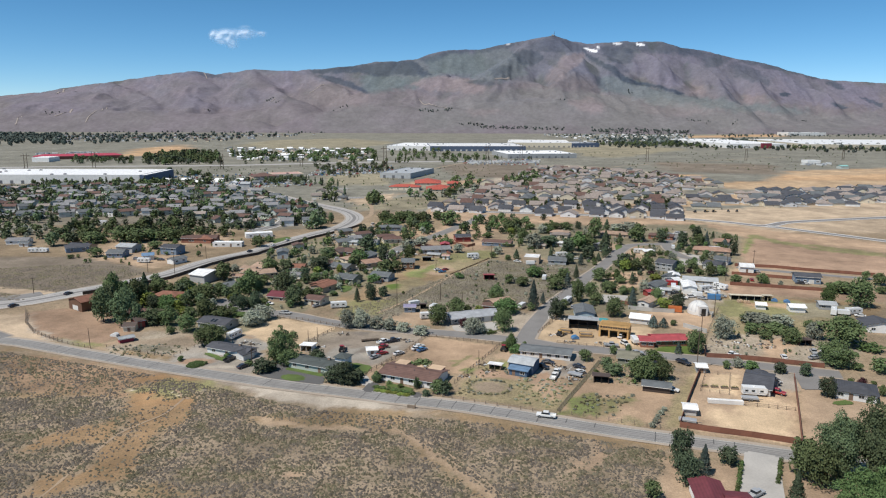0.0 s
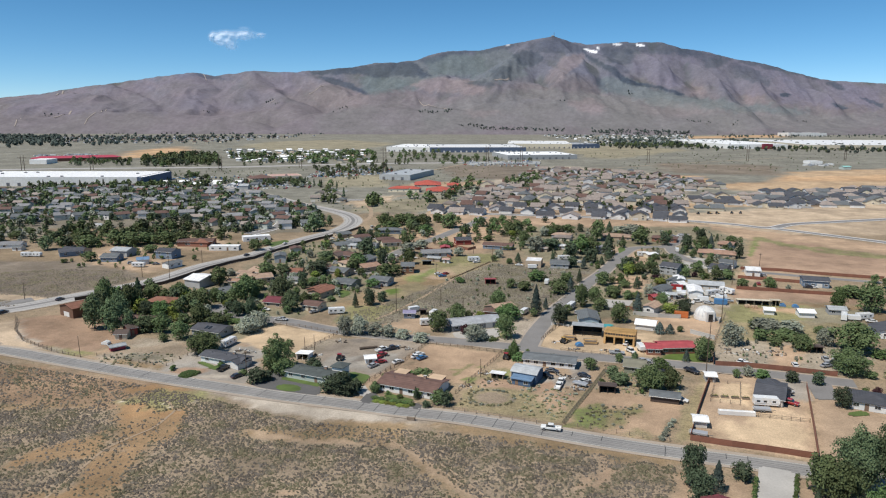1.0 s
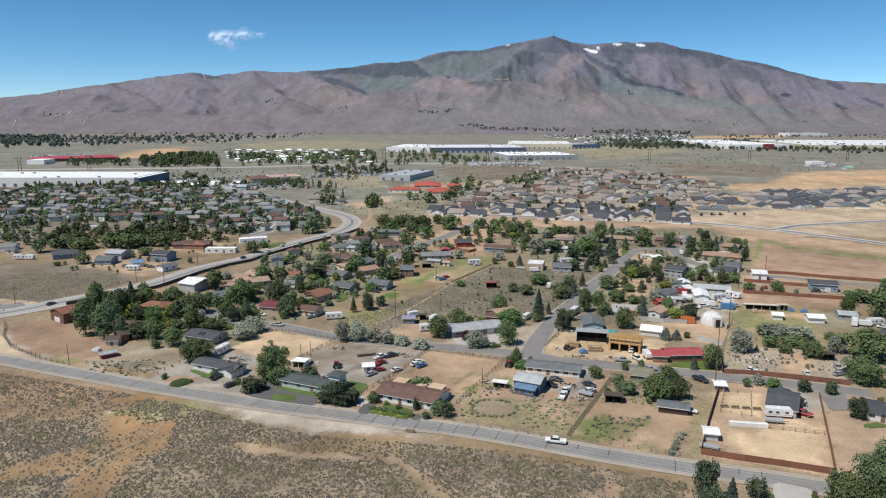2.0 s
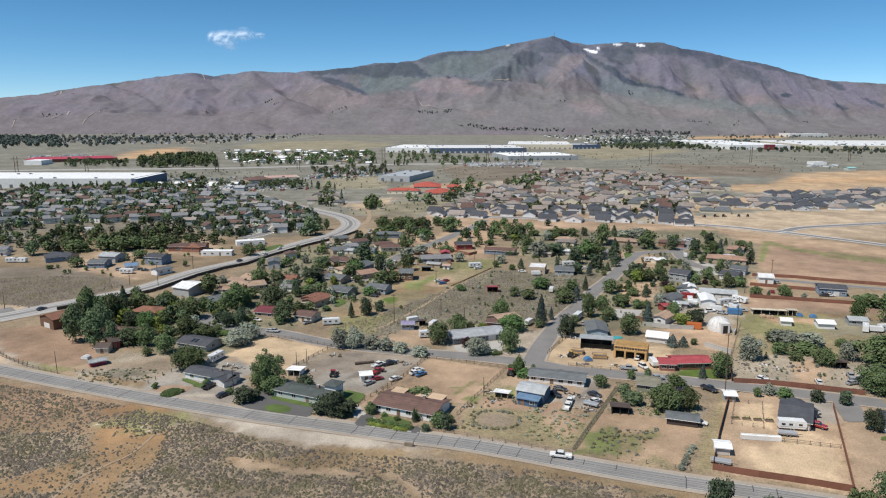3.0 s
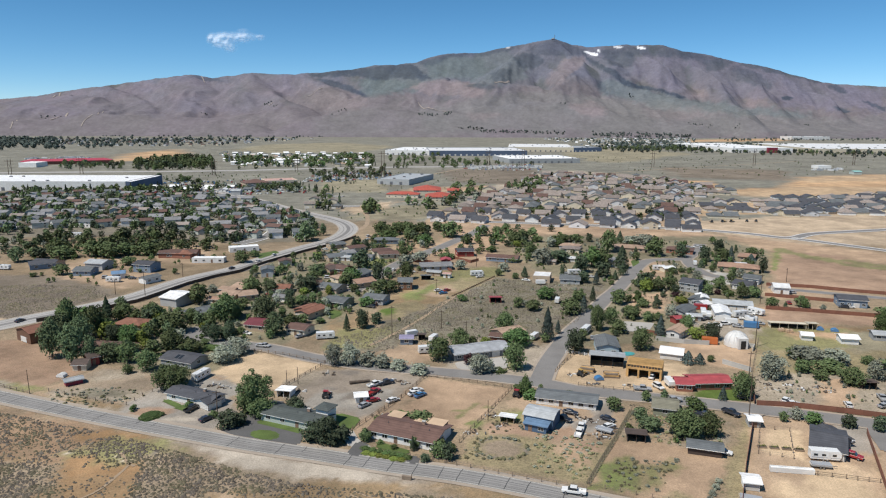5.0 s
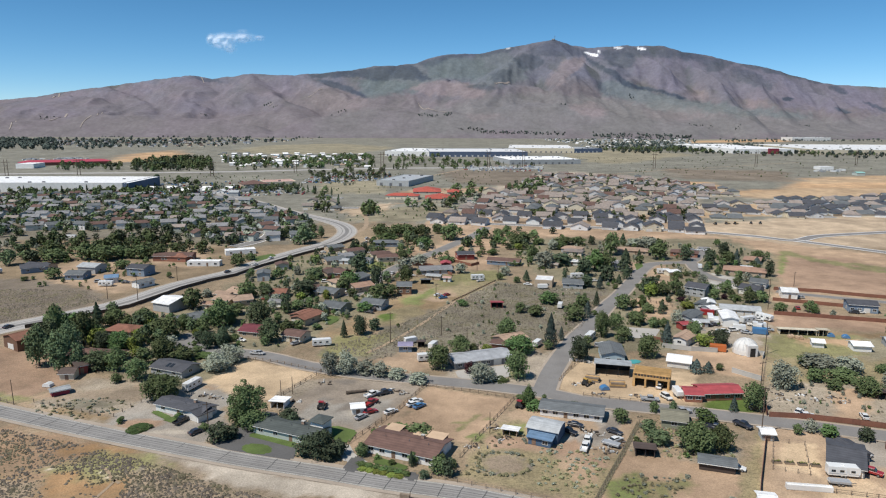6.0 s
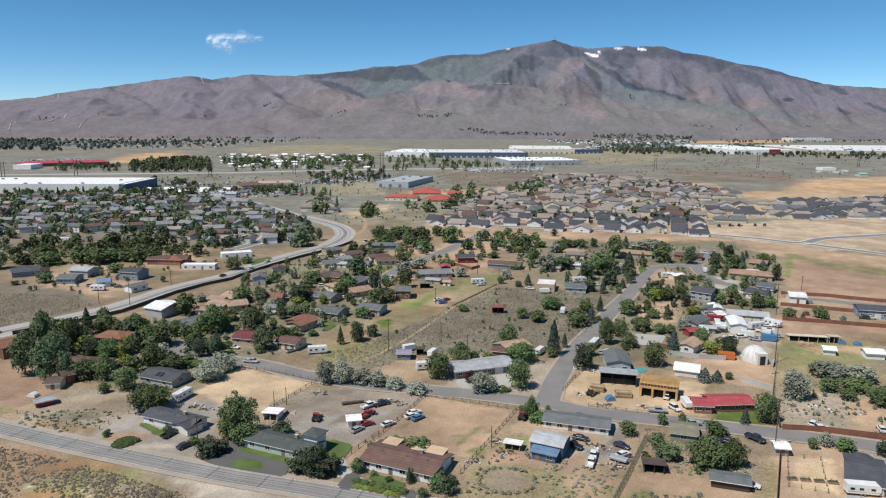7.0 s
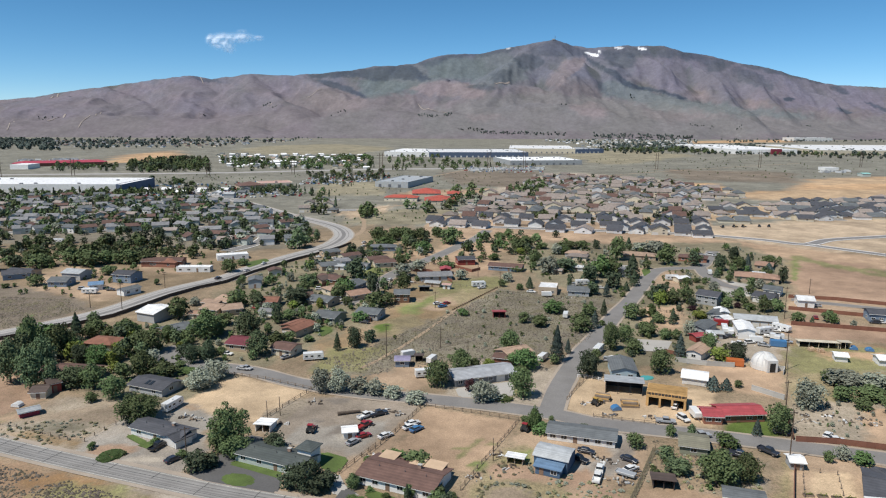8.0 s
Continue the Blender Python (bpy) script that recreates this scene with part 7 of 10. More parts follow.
junk_pile(127, 332.9, 1.3)
junk_pile(110.9, 332.7, 1.3)
junk_pile(-77.4, 259.2, 1.3)
junk_pile(-73.5, 257.7, 1.3)
junk_pile(50.7, 261.8, 1.3)
junk_pile(62.4, 260.7, 1.3)
junk_pile(17.5, 228.7, 1.3)
junk_pile(7.9, 224, 1.3)
junk_pile(45.7, 270.7, 1.3)
junk_pile(112.6, 328.5, 1.3)
junk_pile(14.4, 236.2, 1.3)
junk_pile(72.1, 248.6, 1.3)
junk_pile(-18.8, 235.9, 1.3)
junk_pile(-5.9, 233.8, 1.3)
junk_pile(0.1, 225, 1.3)
raised_beds(87.4, 216.3)
hay_bales(143.1, 322, 4)
junk_pile(130.1, 368.9, 3.5)
junk_pile(145.2, 370.9, 3.5)
junk_pile(142.7, 349.2, 3.5)
junk_pile(130.1, 328.7, 3.5)
junk_pile(97.8, 309.9, 3.5)
junk_pile(58.3, 403.4, 3.5)
junk_pile(-6.5, 429.1, 3.5)
junk_pile(-16, 435.5, 3.5)


# ---- fences
def fence(kind, pts, label):
    ob = new("fence")
    p = [Vector(q) for q in pts]
    step = {"rail": 3.0, "posts": 3.4, "board": 2.5, "brush": 2.2, "wall": 4.0, "vinyl": 2.5, "dark": 5.0}[kind]
    rr = random.Random(int(p[0].x * 7 + p[0].y))
    for a, c in zip(p, p[1:]):
        d = c - a
        n = max(1, round(d.length / step))
        turn = math.degrees(math.atan2(d.y, d.x))
        e = d.length / n
        for k in range(n + 1):
            o = a + d * (k / n)
            if kind in ("rail", "posts", "vinyl", "brush"):
                q = part("post", shared("post " + kind, lambda: box(B(), -0.085, 0.085, -0.085, 0.085, 0, 1.3), VINYL if kind == "vinyl" else WOOD), None, ob)
                q.matrix_basis = pose(o.x, o.y, -0.1, rr.uniform(-3, 3), rr.uniform(-3, 3), turn)
            if k == n:
                break
            m = pose(o.x, o.y, -0.05, 0, 0, turn) @ Matrix.Diagonal((e, 1, 1, 1))
            if kind in ("rail", "vinyl"):
                for z in (0.55, 1.05):
                    part("rail", shared("rail " + kind, lambda: box(B(), 0, 1, -0.03, 0.03, -0.05, 0.05), VINYL if kind == "vinyl" else WOOD), None, ob).matrix_basis = m @ Matrix.Translation((0, 0, z))
            if kind == "posts":
                part("wire", shared("wire", lambda: box(box(B(), 0, 1, -0.012, 0.012, 0.6, 0.625), 0, 1, -0.012, 0.012, 1.1, 1.125), STEEL), None, ob).matrix_basis = m
            if kind in ("board", "dark"):
                def boards():
                    return prism(B(), [(0, -0.03, 0.05), (0, 0.03, 0.05), (0, 0.03, 1.68), (0, 0.06, 1.7), (0, 0.06, 1.78), (0, -0.06, 1.78), (0, -0.06, 1.7), (0, -0.03, 1.68)], (1, 0, 0))
                part("board_panel", shared("boards " + kind, boards, BOARD if kind == "board" else DARKWOOD), None, ob).matrix_basis = m
            if kind == "wall":
                part("wall_panel", shared("masonry panel", lambda: box(box(B(), 0, 1, -0.12, 0.12, 0, 1.7), 0, 1, -0.16, 0.16, 1.7, 1.8), CONCRETE), None, ob).matrix_basis = m
            if kind == "brush":
                def clump():
                    bm = B()
                    q = random.Random(3)
                    for i in range(15):
                        x, y, z = q.uniform(0, 1), q.uniform(-0.45, 0.45), q.uniform(0, 0.5)
                        s = q.uniform(0.14, 0.3)
                        prism(bm, [(x, y - s, z), (x + 0.09, y, z + s * q.uniform(0.6, 1.6)), (x - 0.07, y + s, z)], (0.03, 0.04, 0.02))
                    return bm
                tagged(part("brush_clump", shared("brush clump", clump, BRUSH), None, ob), kind="stuff").matrix_basis = m
    tagged(ob, label, "fence")
    return ob


fence("rail", [(-5.3, 268), (11.2, 262.2), (22.4, 257.5)], "weathered rail fence along a bare field")
fence("rail", [(22.4, 257.5), (14.8, 241.1), (8.8, 228.6), (4.2, 218.1)], "weathered rail fence between two lots")
fence("rail", [(-73.4, 293.9), (-61.4, 289.8), (-44.1, 280.9)], "weathered rail fence along the street")
fence("rail", [(-43.7, 280.9), (-50.1, 266.2), (-54.9, 254.7)], "weathered rail fence beside a sand arena")
fence("rail", [(-7.2, 266.6), (-13.8, 249.6), (-19.7, 236.5)], "weathered rail fence beside a machine yard")
fence("posts", [(-129.8, 253.2), (-117.1, 248.5), (-104.6, 243.3), (-99.6, 242.7), (-97.5, 249.8), (-94.5, 257.4)], "row of wire fence posts round a dry lot")
fence("posts", [(-15.1, 211.5), (3.3, 205.3), (17.2, 199.9), (34.6, 193.5)], "row of wire fence posts along the near road")
fence("posts", [(35.8, 195.5), (52.9, 188.7), (63.1, 185.1)], "row of wire fence posts along the near road")
fence("brush", [(35.6, 196.3), (41.3, 207.6), (48.4, 221.1), (57.8, 239.8)], "dark brushy fence line between two lots")
fence("board", [(69, 185.9), (76.5, 183.1), (87.1, 179.7), (98.8, 175.4)], "rust red board fence along the near road")
fence("board", [(69.2, 186.3), (77.9, 204.5), (91.7, 231.7)], "rust red board fence beside a dirt lot")
fence("board", [(99.2, 175.7), (106.8, 192.4), (116.5, 214.1), (121.4, 225.1)], "rust red board fence between dirt lots")
fence("rail", [(91.5, 202), (101, 199.6), (108.3, 197.6)], "grey rail fence across a dirt lot")
fence("board", [(98.5, 244.7), (109.2, 243.4), (120.7, 239.9), (136.9, 234.3)], "rust red board fence along the street")
fence("board", [(103.2, 258.8), (98.2, 245.4)], "rust red board fence corner")
fence("posts", [(128.3, 310.3), (111.9, 277.9), (97.7, 248.9)], "row of fence posts along a field")
fence("board", [(175, 405.3), (196.5, 400.1), (215.5, 390.7), (244, 380.1)], "rust red board fence along a lane")
fence("board", [(164, 382.8), (180.5, 376.2), (195.1, 369.8)], "rust red board fence behind gardens")
fence("board", [(152.9, 357.7), (170.2, 352.9), (188.3, 347.5), (214.6, 340.1)], "rust brown board fence behind a field")
fence("wall", [(102.7, 282.6), (109.6, 274.1)], "pale low wall behind a yard")
fence("wall", [(114.7, 303), (122.2, 300.2), (119.9, 296.3)], "pale low wall beside the dome")
fence("wall", [(86.2, 309.8), (96.3, 305.7), (105.9, 304)], "pale masonry wall behind a yard")
fence("rail", [(39.5, 273.3), (44.3, 282.9), (51.1, 294.3)], "weathered rail fence beside the street")
fence("rail", [(45.3, 260.5), (53.2, 257.8), (62.5, 255.2)], "low log rail along the building site")
fence("vinyl", [(46.7, 293.2), (51.6, 292.2), (55.2, 289.1)], "white vinyl fence at the building site")
fence("board", [(14.2, 301.7), (19.5, 304.1), (23.2, 304.2)], "red-brown board fence behind a garden")
fence("dark", [(-179.3, 330.9), (-164.6, 345.7), (-149.6, 364.7), (-138.5, 401.3), (-130.2, 418), (-119.7, 432.4), (-111.3, 458.2), (-95, 495), (-82.1, 518)], "dark timber fence along the highway")
fence("dark", [(-82.1, 518), (-73.6, 536.8), (-67.3, 554.9)], "dark timber fence along the highway bend")
fence("rail", [(-186.4, 297.4), (-179.5, 283.7), (-167.7, 269.8), (-149.6, 257.9), (-135.1, 251.4)], "weathered rail fence round a bare field")
fence("board", [(-29.2, 467.5), (-8.8, 461.6), (4.3, 435.9)], "brown board fence behind gardens")
fence("brush", [(28.3, 423.2), (18.3, 405), (3.7, 378.3)], "dark brush along a ditch")
fence("rail", [(-26.4, 225.9), (-21.8, 234.9), (-18.6, 240.8)], "weathered rail fence beside a dirt track")
fence("board", [(-20.9, 227.7), (-18.4, 231.9), (-16.8, 233.7)], "red-brown board fence beside the house")
fence("posts", [(92.1, 228.4), (99.9, 226.3), (92.9, 209.8), (84.7, 212.6), (92.1, 228.4)], "row of low fence posts round a garden")
fence("board", [(1.2, 481.2), (16.2, 462.1), (21.5, 468.5)], "brown board fence beside a red barn")
fence("posts", [(93.2, 384.7), (104.3, 376.9), (113.9, 374.2)], "row of fence posts across a dry yard")
fence("board", [(114.2, 367.7), (121.9, 364.2), (118.7, 358.0)], "red board fence behind a garden")
fence("board", [(85.0, 319.3), (90.0, 314.8), (98.5, 317.5)], "pale brown board fence behind a court")
fence("rail", [(97.7, 381.8), (110.0, 370.4)], "weathered rail fence across a dry lot")
fence("dark", [(-72.9, 334.6), (-64.9, 334.7)], "dark board fence behind gardens")
fence("board", [(-39.0, 379.6), (-32.5, 368.3), (-32.8, 359.3)], "brown board fence round a garden")
fence("posts", [(-5.0, 429.1), (22.3, 423.1)], "row of garden fence posts")
fence("board", [(-61.2, 434.8), (-67.7, 419.1)], "brown board fence between yards")
fence("rail", [(-191.6, 303.7), (-180.3, 285.4), (-170.4, 273.6), (-160.6, 265.6), (-150.7, 260.0)], "weathered rail fence curving round a paddock")


# ---- poles and pylons
def utility_pole(x, y, h):
    ob = new("utility_pole")
    h = min(max(h, 8), 15)
    part("mast", tube(B(), 0, 0, 0, h, 0.17, 0.11), POLEWOOD, ob)
    part("crossarm", box(B(), -1.2, 1.2, -0.08, 0.08, h - 0.75, h - 0.6), POLEWOOD, ob)
    for s in (-1.1, -0.4, 0.4, 1.1):
        part("insulator", tube(B(), s, 0, h - 0.6, h - 0.42, 0.06, 0.04, 6), STEEL, ob)
    ob.matrix_basis = pose(x, y, 0, 0, 0, 15)
    tagged(ob, "brown wooden utility pole with a crossarm", "utility pole", "utility poles")


def plain_pole(x, y, h):
    ob = new("wooden_post")
    h = min(max(h, 4.5), 8)
    part("mast", tube(B(), 0, 0, 0, h, 0.13, 0.09), POLEWOOD, ob)
    part("cap", tube(B(), 0, 0, h, h + 0.06, 0.11, 0.05), STEEL, ob)
    ob.matrix_basis = pose(x, y, 0, 1, -1, 15)
    tagged(ob, "tall bare wooden post in a field", "post")


def pylon_pole(x, y, h):
    ob = new("power_pylon")
    for s in (-2.2, 2.2):
        part("leg", tube(B(), s, 0, 0, h, 0.5, 0.35), POLEWOOD, ob)
    part("crossarm", box(B(), -6.5, 6.5, -0.3, 0.3, h - 4.2, h - 3.6), POLEWOOD, ob)
    for a, c in ((-1, 1), (1, -1)):
        part("brace", prism(B(), [(a * 2.2, -0.15, h * 0.45), (a * 2.2, 0.15, h * 0.45), (c * 2.2, 0.15, h * 0.75), (c * 2.2, -0.15, h * 0.75)], (0, 0, 0.35)), POLEWOOD, ob)
    ob.matrix_basis = pose(x, y, 0, 0, 0, 10)
    tagged(ob, "dark timber H-frame power line pylon", "pylon", "power line pylons")


plain_pole(13.1, 232.8, 6.5)
plain_pole(-49.5, 260.7, 6.1)
plain_pole(-52.3, 256.7, 6.4)
utility_pole(90.3, 231.7, 16.5)
plain_pole(-135.5, 252.1, 8.7)
utility_pole(99, 252.6, 16.5)
utility_pole(123.1, 301.4, 18.8)
utility_pole(154.2, 366.5, 31.5)
utility_pole(-21.7, 313.4, 12.9)
utility_pole(8.9, 308.8, 8.2)
utility_pole(-167.9, 380.6, 7.9)
utility_pole(-151.6, 377.9, 12.6)
utility_pole(-148.3, 420.2, 6.5)
utility_pole(-4.3, 383.2, 6.7)
utility_pole(19.3, 450.2, 11.3)
utility_pole(29.8, 423.3, 9)
utility_pole(-204.9, 333, 8.4)
utility_pole(190, 413.7, 5.8)
utility_pole(-68.6, 235.4, 4.3)
utility_pole(-1.3, 324.9, 5.4)
pylon_pole(-583.7, 1147.9, 27.2)
pylon_pole(-367.2, 1135.9, 25.1)
pylon_pole(-251.7, 1210.6, 23)
pylon_pole(-95.9, 1106.2, 40.1)
pylon_pole(80.5, 1335.5, 31.9)
pylon_pole(146.2, 1339, 34.1)
pylon_pole(393.4, 1352, 30.2)
pylon_pole(610.7, 1410.6, 32.7)
pylon_pole(823.5, 1438.8, 29.9)
pylon_pole(-657, 1081.5, 28.1)


# ---- vehicles
def wheel_mesh():
    bm = B()
    bmesh.ops.create_cone(bm, cap_ends=True, segments=14, radius1=0.36, radius2=0.36, depth=0.24, matrix=Matrix.Rotation(radians(90), 4, "X"))
    return bm


def rim_mesh():
    bm = B()
    bmesh.ops.create_cone(bm, cap_ends=True, segments=10, radius1=0.21, radius2=0.21, depth=0.26, matrix=Matrix.Rotation(radians(90), 4, "X"))
    return bm


def put_wheels(ob, places, s=1.0):
    for x, y in places:
        w = part("wheel", shared("tyre", wheel_mesh, RUBBER), None, ob)
        w.matrix_basis = pose(x, y, 0.36 * s) @ Matrix.Diagonal((s, s, s, 1))
        part("rim", shared("rim", rim_mesh, RIM), None, w)


def side_solid(outline, half):
    """A body from its side outline, narrowed a little and with softened edges."""
    bm = prism(B(), [(x, -half, z) for x, z in outline], (0, 2 * half, 0))
    bmesh.ops.bevel(bm, geom=bm.edges[:], offset=0.05, segments=1, affect="EDGES")
    return bm


def vehicle(kind, color, x, y, turn, label):
    ob = new({"sedan": "car", "suv": "car", "pickup": "pickup_truck", "rv": "travel_trailer", "trailer": "cargo_trailer", "container": "container", "tractor": "tractor", "load": "covered_load"}[kind])
    c = CARPAINT[color]
    if kind in ("sedan", "suv"):
        r = 1.42 if kind == "sedan" else 1.75
        part("body", side_solid([(-2.3, 0.35), (2.25, 0.35), (2.32, 0.7), (1.3, 0.92), (-2.3, 0.95)], 0.9), c, ob)
        part("glasshouse", side_solid([(-1.9, 0.93), (1.15, 0.93), (0.45, r - 0.06), (-1.2 if kind == "sedan" else -1.8, r - 0.06)], 0.76), GLASS, ob, "dark tinted windows")
        part("roof", side_solid([(-1.25 if kind == "sedan" else -1.85, r - 0.1), (0.5, r - 0.1), (0.42, r), (-1.15 if kind == "sedan" else -1.75, r)], 0.72), c, ob)
        put_wheels(ob, [(q, s * 0.82) for q in (-1.45, 1.45) for s in (-1, 1)])
        for s in (-0.62, 0.62):
            part("headlight", box(B(), 2.28, 2.345, s - 0.2, s + 0.2, 0.58, 0.72), TRIM, ob)
            part("tail_light", box(B(), -2.35, -2.28, s - 0.15, s + 0.15, 0.7, 0.85), CARPAINT["red"], ob)
    elif kind == "pickup":
        part("body", side_solid([(-2.9, 0.5), (2.8, 0.5), (2.85, 1.0), (1.5, 1.12), (-0.9, 1.12), (-0.9, 0.75), (-2.85, 0.75)], 0.96), c, ob)
        part("glasshouse", side_solid([(-0.85, 1.1), (1.45, 1.1), (0.85, 1.76), (-0.75, 1.76)], 0.82), GLASS, ob, "dark tinted windows")
        part("roof", side_solid([(-0.78, 1.72), (0.9, 1.72), (0.8, 1.83), (-0.72, 1.83)], 0.78), c, ob)
        for s in (-1, 1):
            part("bed_side", box(B(), -2.9, -0.88, s * 0.9 - 0.06, s * 0.9 + 0.06, 0.7, 1.15), c, ob)
        part("tailgate", box(B(), -2.92, -2.82, -0.84, 0.84, 0.72, 1.13), c, ob)
        put_wheels(ob, [(q, s * 0.86) for q in (-1.8, 1.85) for s in (-1, 1)], 1.1)
        for s in (-0.7, 0.7):
            part("headlight", box(B(), 2.8, 2.88, s - 0.2, s + 0.2, 0.8, 0.98), TRIM, ob)
    elif kind == "rv":
        part("body", side_solid([(-3.8, 0.55), (3.3, 0.55), (3.8, 1.3), (3.7, 2.6), (3.2, 2.95), (-3.8, 2.95)], 1.2), c, ob)
        part("stripe", box(B(), -3.6, 3.5, -1.215, 1.215, 1.0, 1.18), CARPAINT["silver"], ob, "grey side stripe")
        for q in (-2.6, -0.6, 2.0):
            part("window", box(B(), q - 0.5, q + 0.5, -1.22, 1.22, 1.5, 2.1), GLASS, ob)
        part("roof_vent", box(B(), -0.5, 0.3, -0.35, 0.35, 2.95, 3.15), VINYL, ob)
        part("door", box(B(), 0.5, 1.15, -1.225, -1.19, 0.7, 2.5), TRIM, ob)
        put_wheels(ob, [(q, s * 1.05) for q in (-0.6, 0.3) for s in (-1, 1)])
        part("hitch", box(B(), 3.2, 4.7, -0.1, 0.1, 0.5, 0.62), STEEL, ob)
    elif kind == "trailer":
        part("body", side_solid([(-2.6, 0.6), (2.3, 0.6), (2.6, 1.0), (2.6, 2.3), (2.2, 2.55), (-2.6, 2.55)] if color != "silver" else [(-2.4, 0.6), (2.4, 0.6), (2.4, 1.2), (-2.4, 1.2)], 1.05), c, ob)
        part("rear_door", box(B(), -2.64, -2.58, -0.9, 0.9, 0.7, 1.15 if color == "silver" else 2.4), TRIM, ob)
        put_wheels(ob, [(q, s * 1.0) for q in (-0.45, 0.4) for s in (-1, 1)])
        part("hitch", box(B(), 2.3, 3.9, -0.08, 0.08, 0.5, 0.62), STEEL, ob)
    elif kind == "load":
        bm = side_solid([(-1.5, 0.0), (1.5, 0.0), (1.3, 0.9), (0.5, 1.4), (-0.6, 1.3), (-1.4, 0.8)], 1.1)
        part("tarpaulin", bm, c, ob, "wrinkled blue tarpaulin")
        part("pallet", box(B(), -1.6, 1.6, -1.2, 1.2, 0, 0.12), WOOD, ob)
    elif kind == "container":
        part("body", side_solid([(-3, 0.12), (3, 0.12), (3, 2.55), (-3, 2.55)], 1.2), c, ob)
        for k in range(14):
            part("corrugation", box(B(), -2.8 + k * 0.42, -2.6 + k * 0.42, -1.23, 1.23, 0.25, 2.4), c, ob)
        part("skid", box(B(), -2.9, 2.9, -0.9, 0.9, 0, 0.13), STEEL, ob)
    else:
        part("hood", side_solid([(0.1, 0.8), (1.9, 0.8), (1.9, 1.45), (0.1, 1.6)], 0.45), c, ob)
        part("cab", side_solid([(-1.2, 0.8), (0.1, 0.8), (0.0, 2.5), (-1.0, 2.5)], 0.7), GLASS, ob)
        part("cab_roof", box(B(), -1.15, 0.15, -0.8, 0.8, 2.48, 2.6), c, ob)
        part("loader_arm", side_solid([(0.4, 1.2), (2.9, 0.7), (2.9, 0.9), (0.4, 1.45)], 0.6), c, ob)
        part("bucket", side_solid([(2.7, 0.15), (3.5, 0.15), (3.5, 0.3), (2.9, 1.0), (2.7, 1.0)], 1.0), STEEL, ob)
        put_wheels(ob, [(-0.7, 0.8), (-0.7, -0.8)], 2.1)
        put_wheels(ob, [(1.4, 0.7), (1.4, -0.7)], 1.3)
    ob.matrix_basis = pose(x, y, 0.12 if "road" in label or "highway" in label or "street" in label else 0.02, 0, 0, turn)
    tagged(ob, label, {"rv": "trailer", "sedan": "car", "suv": "car"}.get(kind, kind))


vehicle("pickup", "black", -77.7, 239.2, 68.8, "black pickup truck parked before the grey house")
vehicle("sedan", "dark", -70.8, 232, 52.8, "dark sedan parked on gravel")
vehicle("rv", "white", -83.9, 265.3, 72.1, "white motorhome parked behind the grey house")
vehicle("rv", "white", -48.6, 309.9, 12.2, "white travel trailer parked on dry grass")
vehicle("trailer", "white", -4.5, 307.5, 66.3, "white cargo trailer on a dirt lot")
vehicle("rv", "white", -6.3, 293.1, 14.1, "white travel trailer beside trees")
vehicle("sedan", "white", -9.8, 252, 40.1, "white sedan parked in a bare field")
vehicle("sedan", "white", -9.1, 254.5, 31.1, "white older car parked in a bare field")
vehicle("sedan", "blue", -7.8, 250.7, 46.6, "faded blue sedan parked in a bare field")
vehicle("sedan", "white", -16.4, 246.3, 44.1, "white sedan parked on the track")
vehicle("sedan", "silver", -70.6, 299.5, -27.5, "silver car on the street")
vehicle("pickup", "red", -23.1, 252.8, 57.2, "red pickup truck in the machine yard")
vehicle("pickup", "dark", -19.7, 260.9, 32.6, "dark blue pickup truck in the machine yard")
vehicle("pickup", "white", -23.4, 259.4, 46.9, "white flatbed truck in the machine yard")
vehicle("sedan", "red", -22.6, 246.2, 34.7, "red car in the machine yard")
vehicle("sedan", "silver", -25, 242.4, 51.9, "silver car in the machine yard")
vehicle("tractor", "red", -38, 249.3, 81.1, "red tractor in the machine yard")
vehicle("tractor", "red", 23.6, 250.7, 62.9, "orange tractor beside a shed")
vehicle("pickup", "black", 35.5, 233, -40.7, "black pickup truck beside the barn")
vehicle("pickup", "white", 39.8, 227.2, 69.7, "white pickup truck in a yard")
vehicle("pickup", "white", 38.5, 223.5, 68.2, "white work truck in a yard")
vehicle("sedan", "dark", 48.9, 233.1, -42.6, "dark car in a yard")
vehicle("trailer", "silver", 46.1, 225.2, -34.5, "small grey trailer in a yard")
vehicle("sedan", "white", 48, 228.1, 32.4, "white car in a yard")
vehicle("suv", "white", 72.4, 267.8, 61.2, "white utility vehicle at the building site")
vehicle("suv", "white", 71.7, 258.4, -67.6, "white van at the roadside")
vehicle("trailer", "white", 76, 260.5, -88.8, "white cargo trailer at the roadside")
vehicle("load", "blue", 53.5, 266, 10, "blue tarpaulin covered machine at the building site")
vehicle("pickup", "silver", 65.8, 256.4, -10.5, "grey pickup truck at the roadside")
vehicle("tractor", "yellow", 48.1, 269.4, 41, "yellow loader at the building site")
vehicle("pickup", "white", 31.2, 191.9, 165.6, "white pickup truck driving on the near road")
vehicle("pickup", "dark", 87.6, 237.6, -55.5, "dark pickup truck on the street")
vehicle("suv", "dark", 96.8, 249.6, -29.1, "dark utility vehicle under a tree")
vehicle("pickup", "red", 108.6, 210.7, -41.4, "red pickup truck beside the charcoal roofed house")
vehicle("sedan", "white", 112.3, 218.9, 29.4, "white car beside the charcoal roofed house")
vehicle("rv", "white", 100.8, 209.5, -9.3, "white travel trailer beside the house")
vehicle("trailer", "silver", 97.7, 205.3, -10.3, "grey trailer beside the house")
vehicle("sedan", "white", 110.1, 245.1, -7.4, "white car parked on scrub")
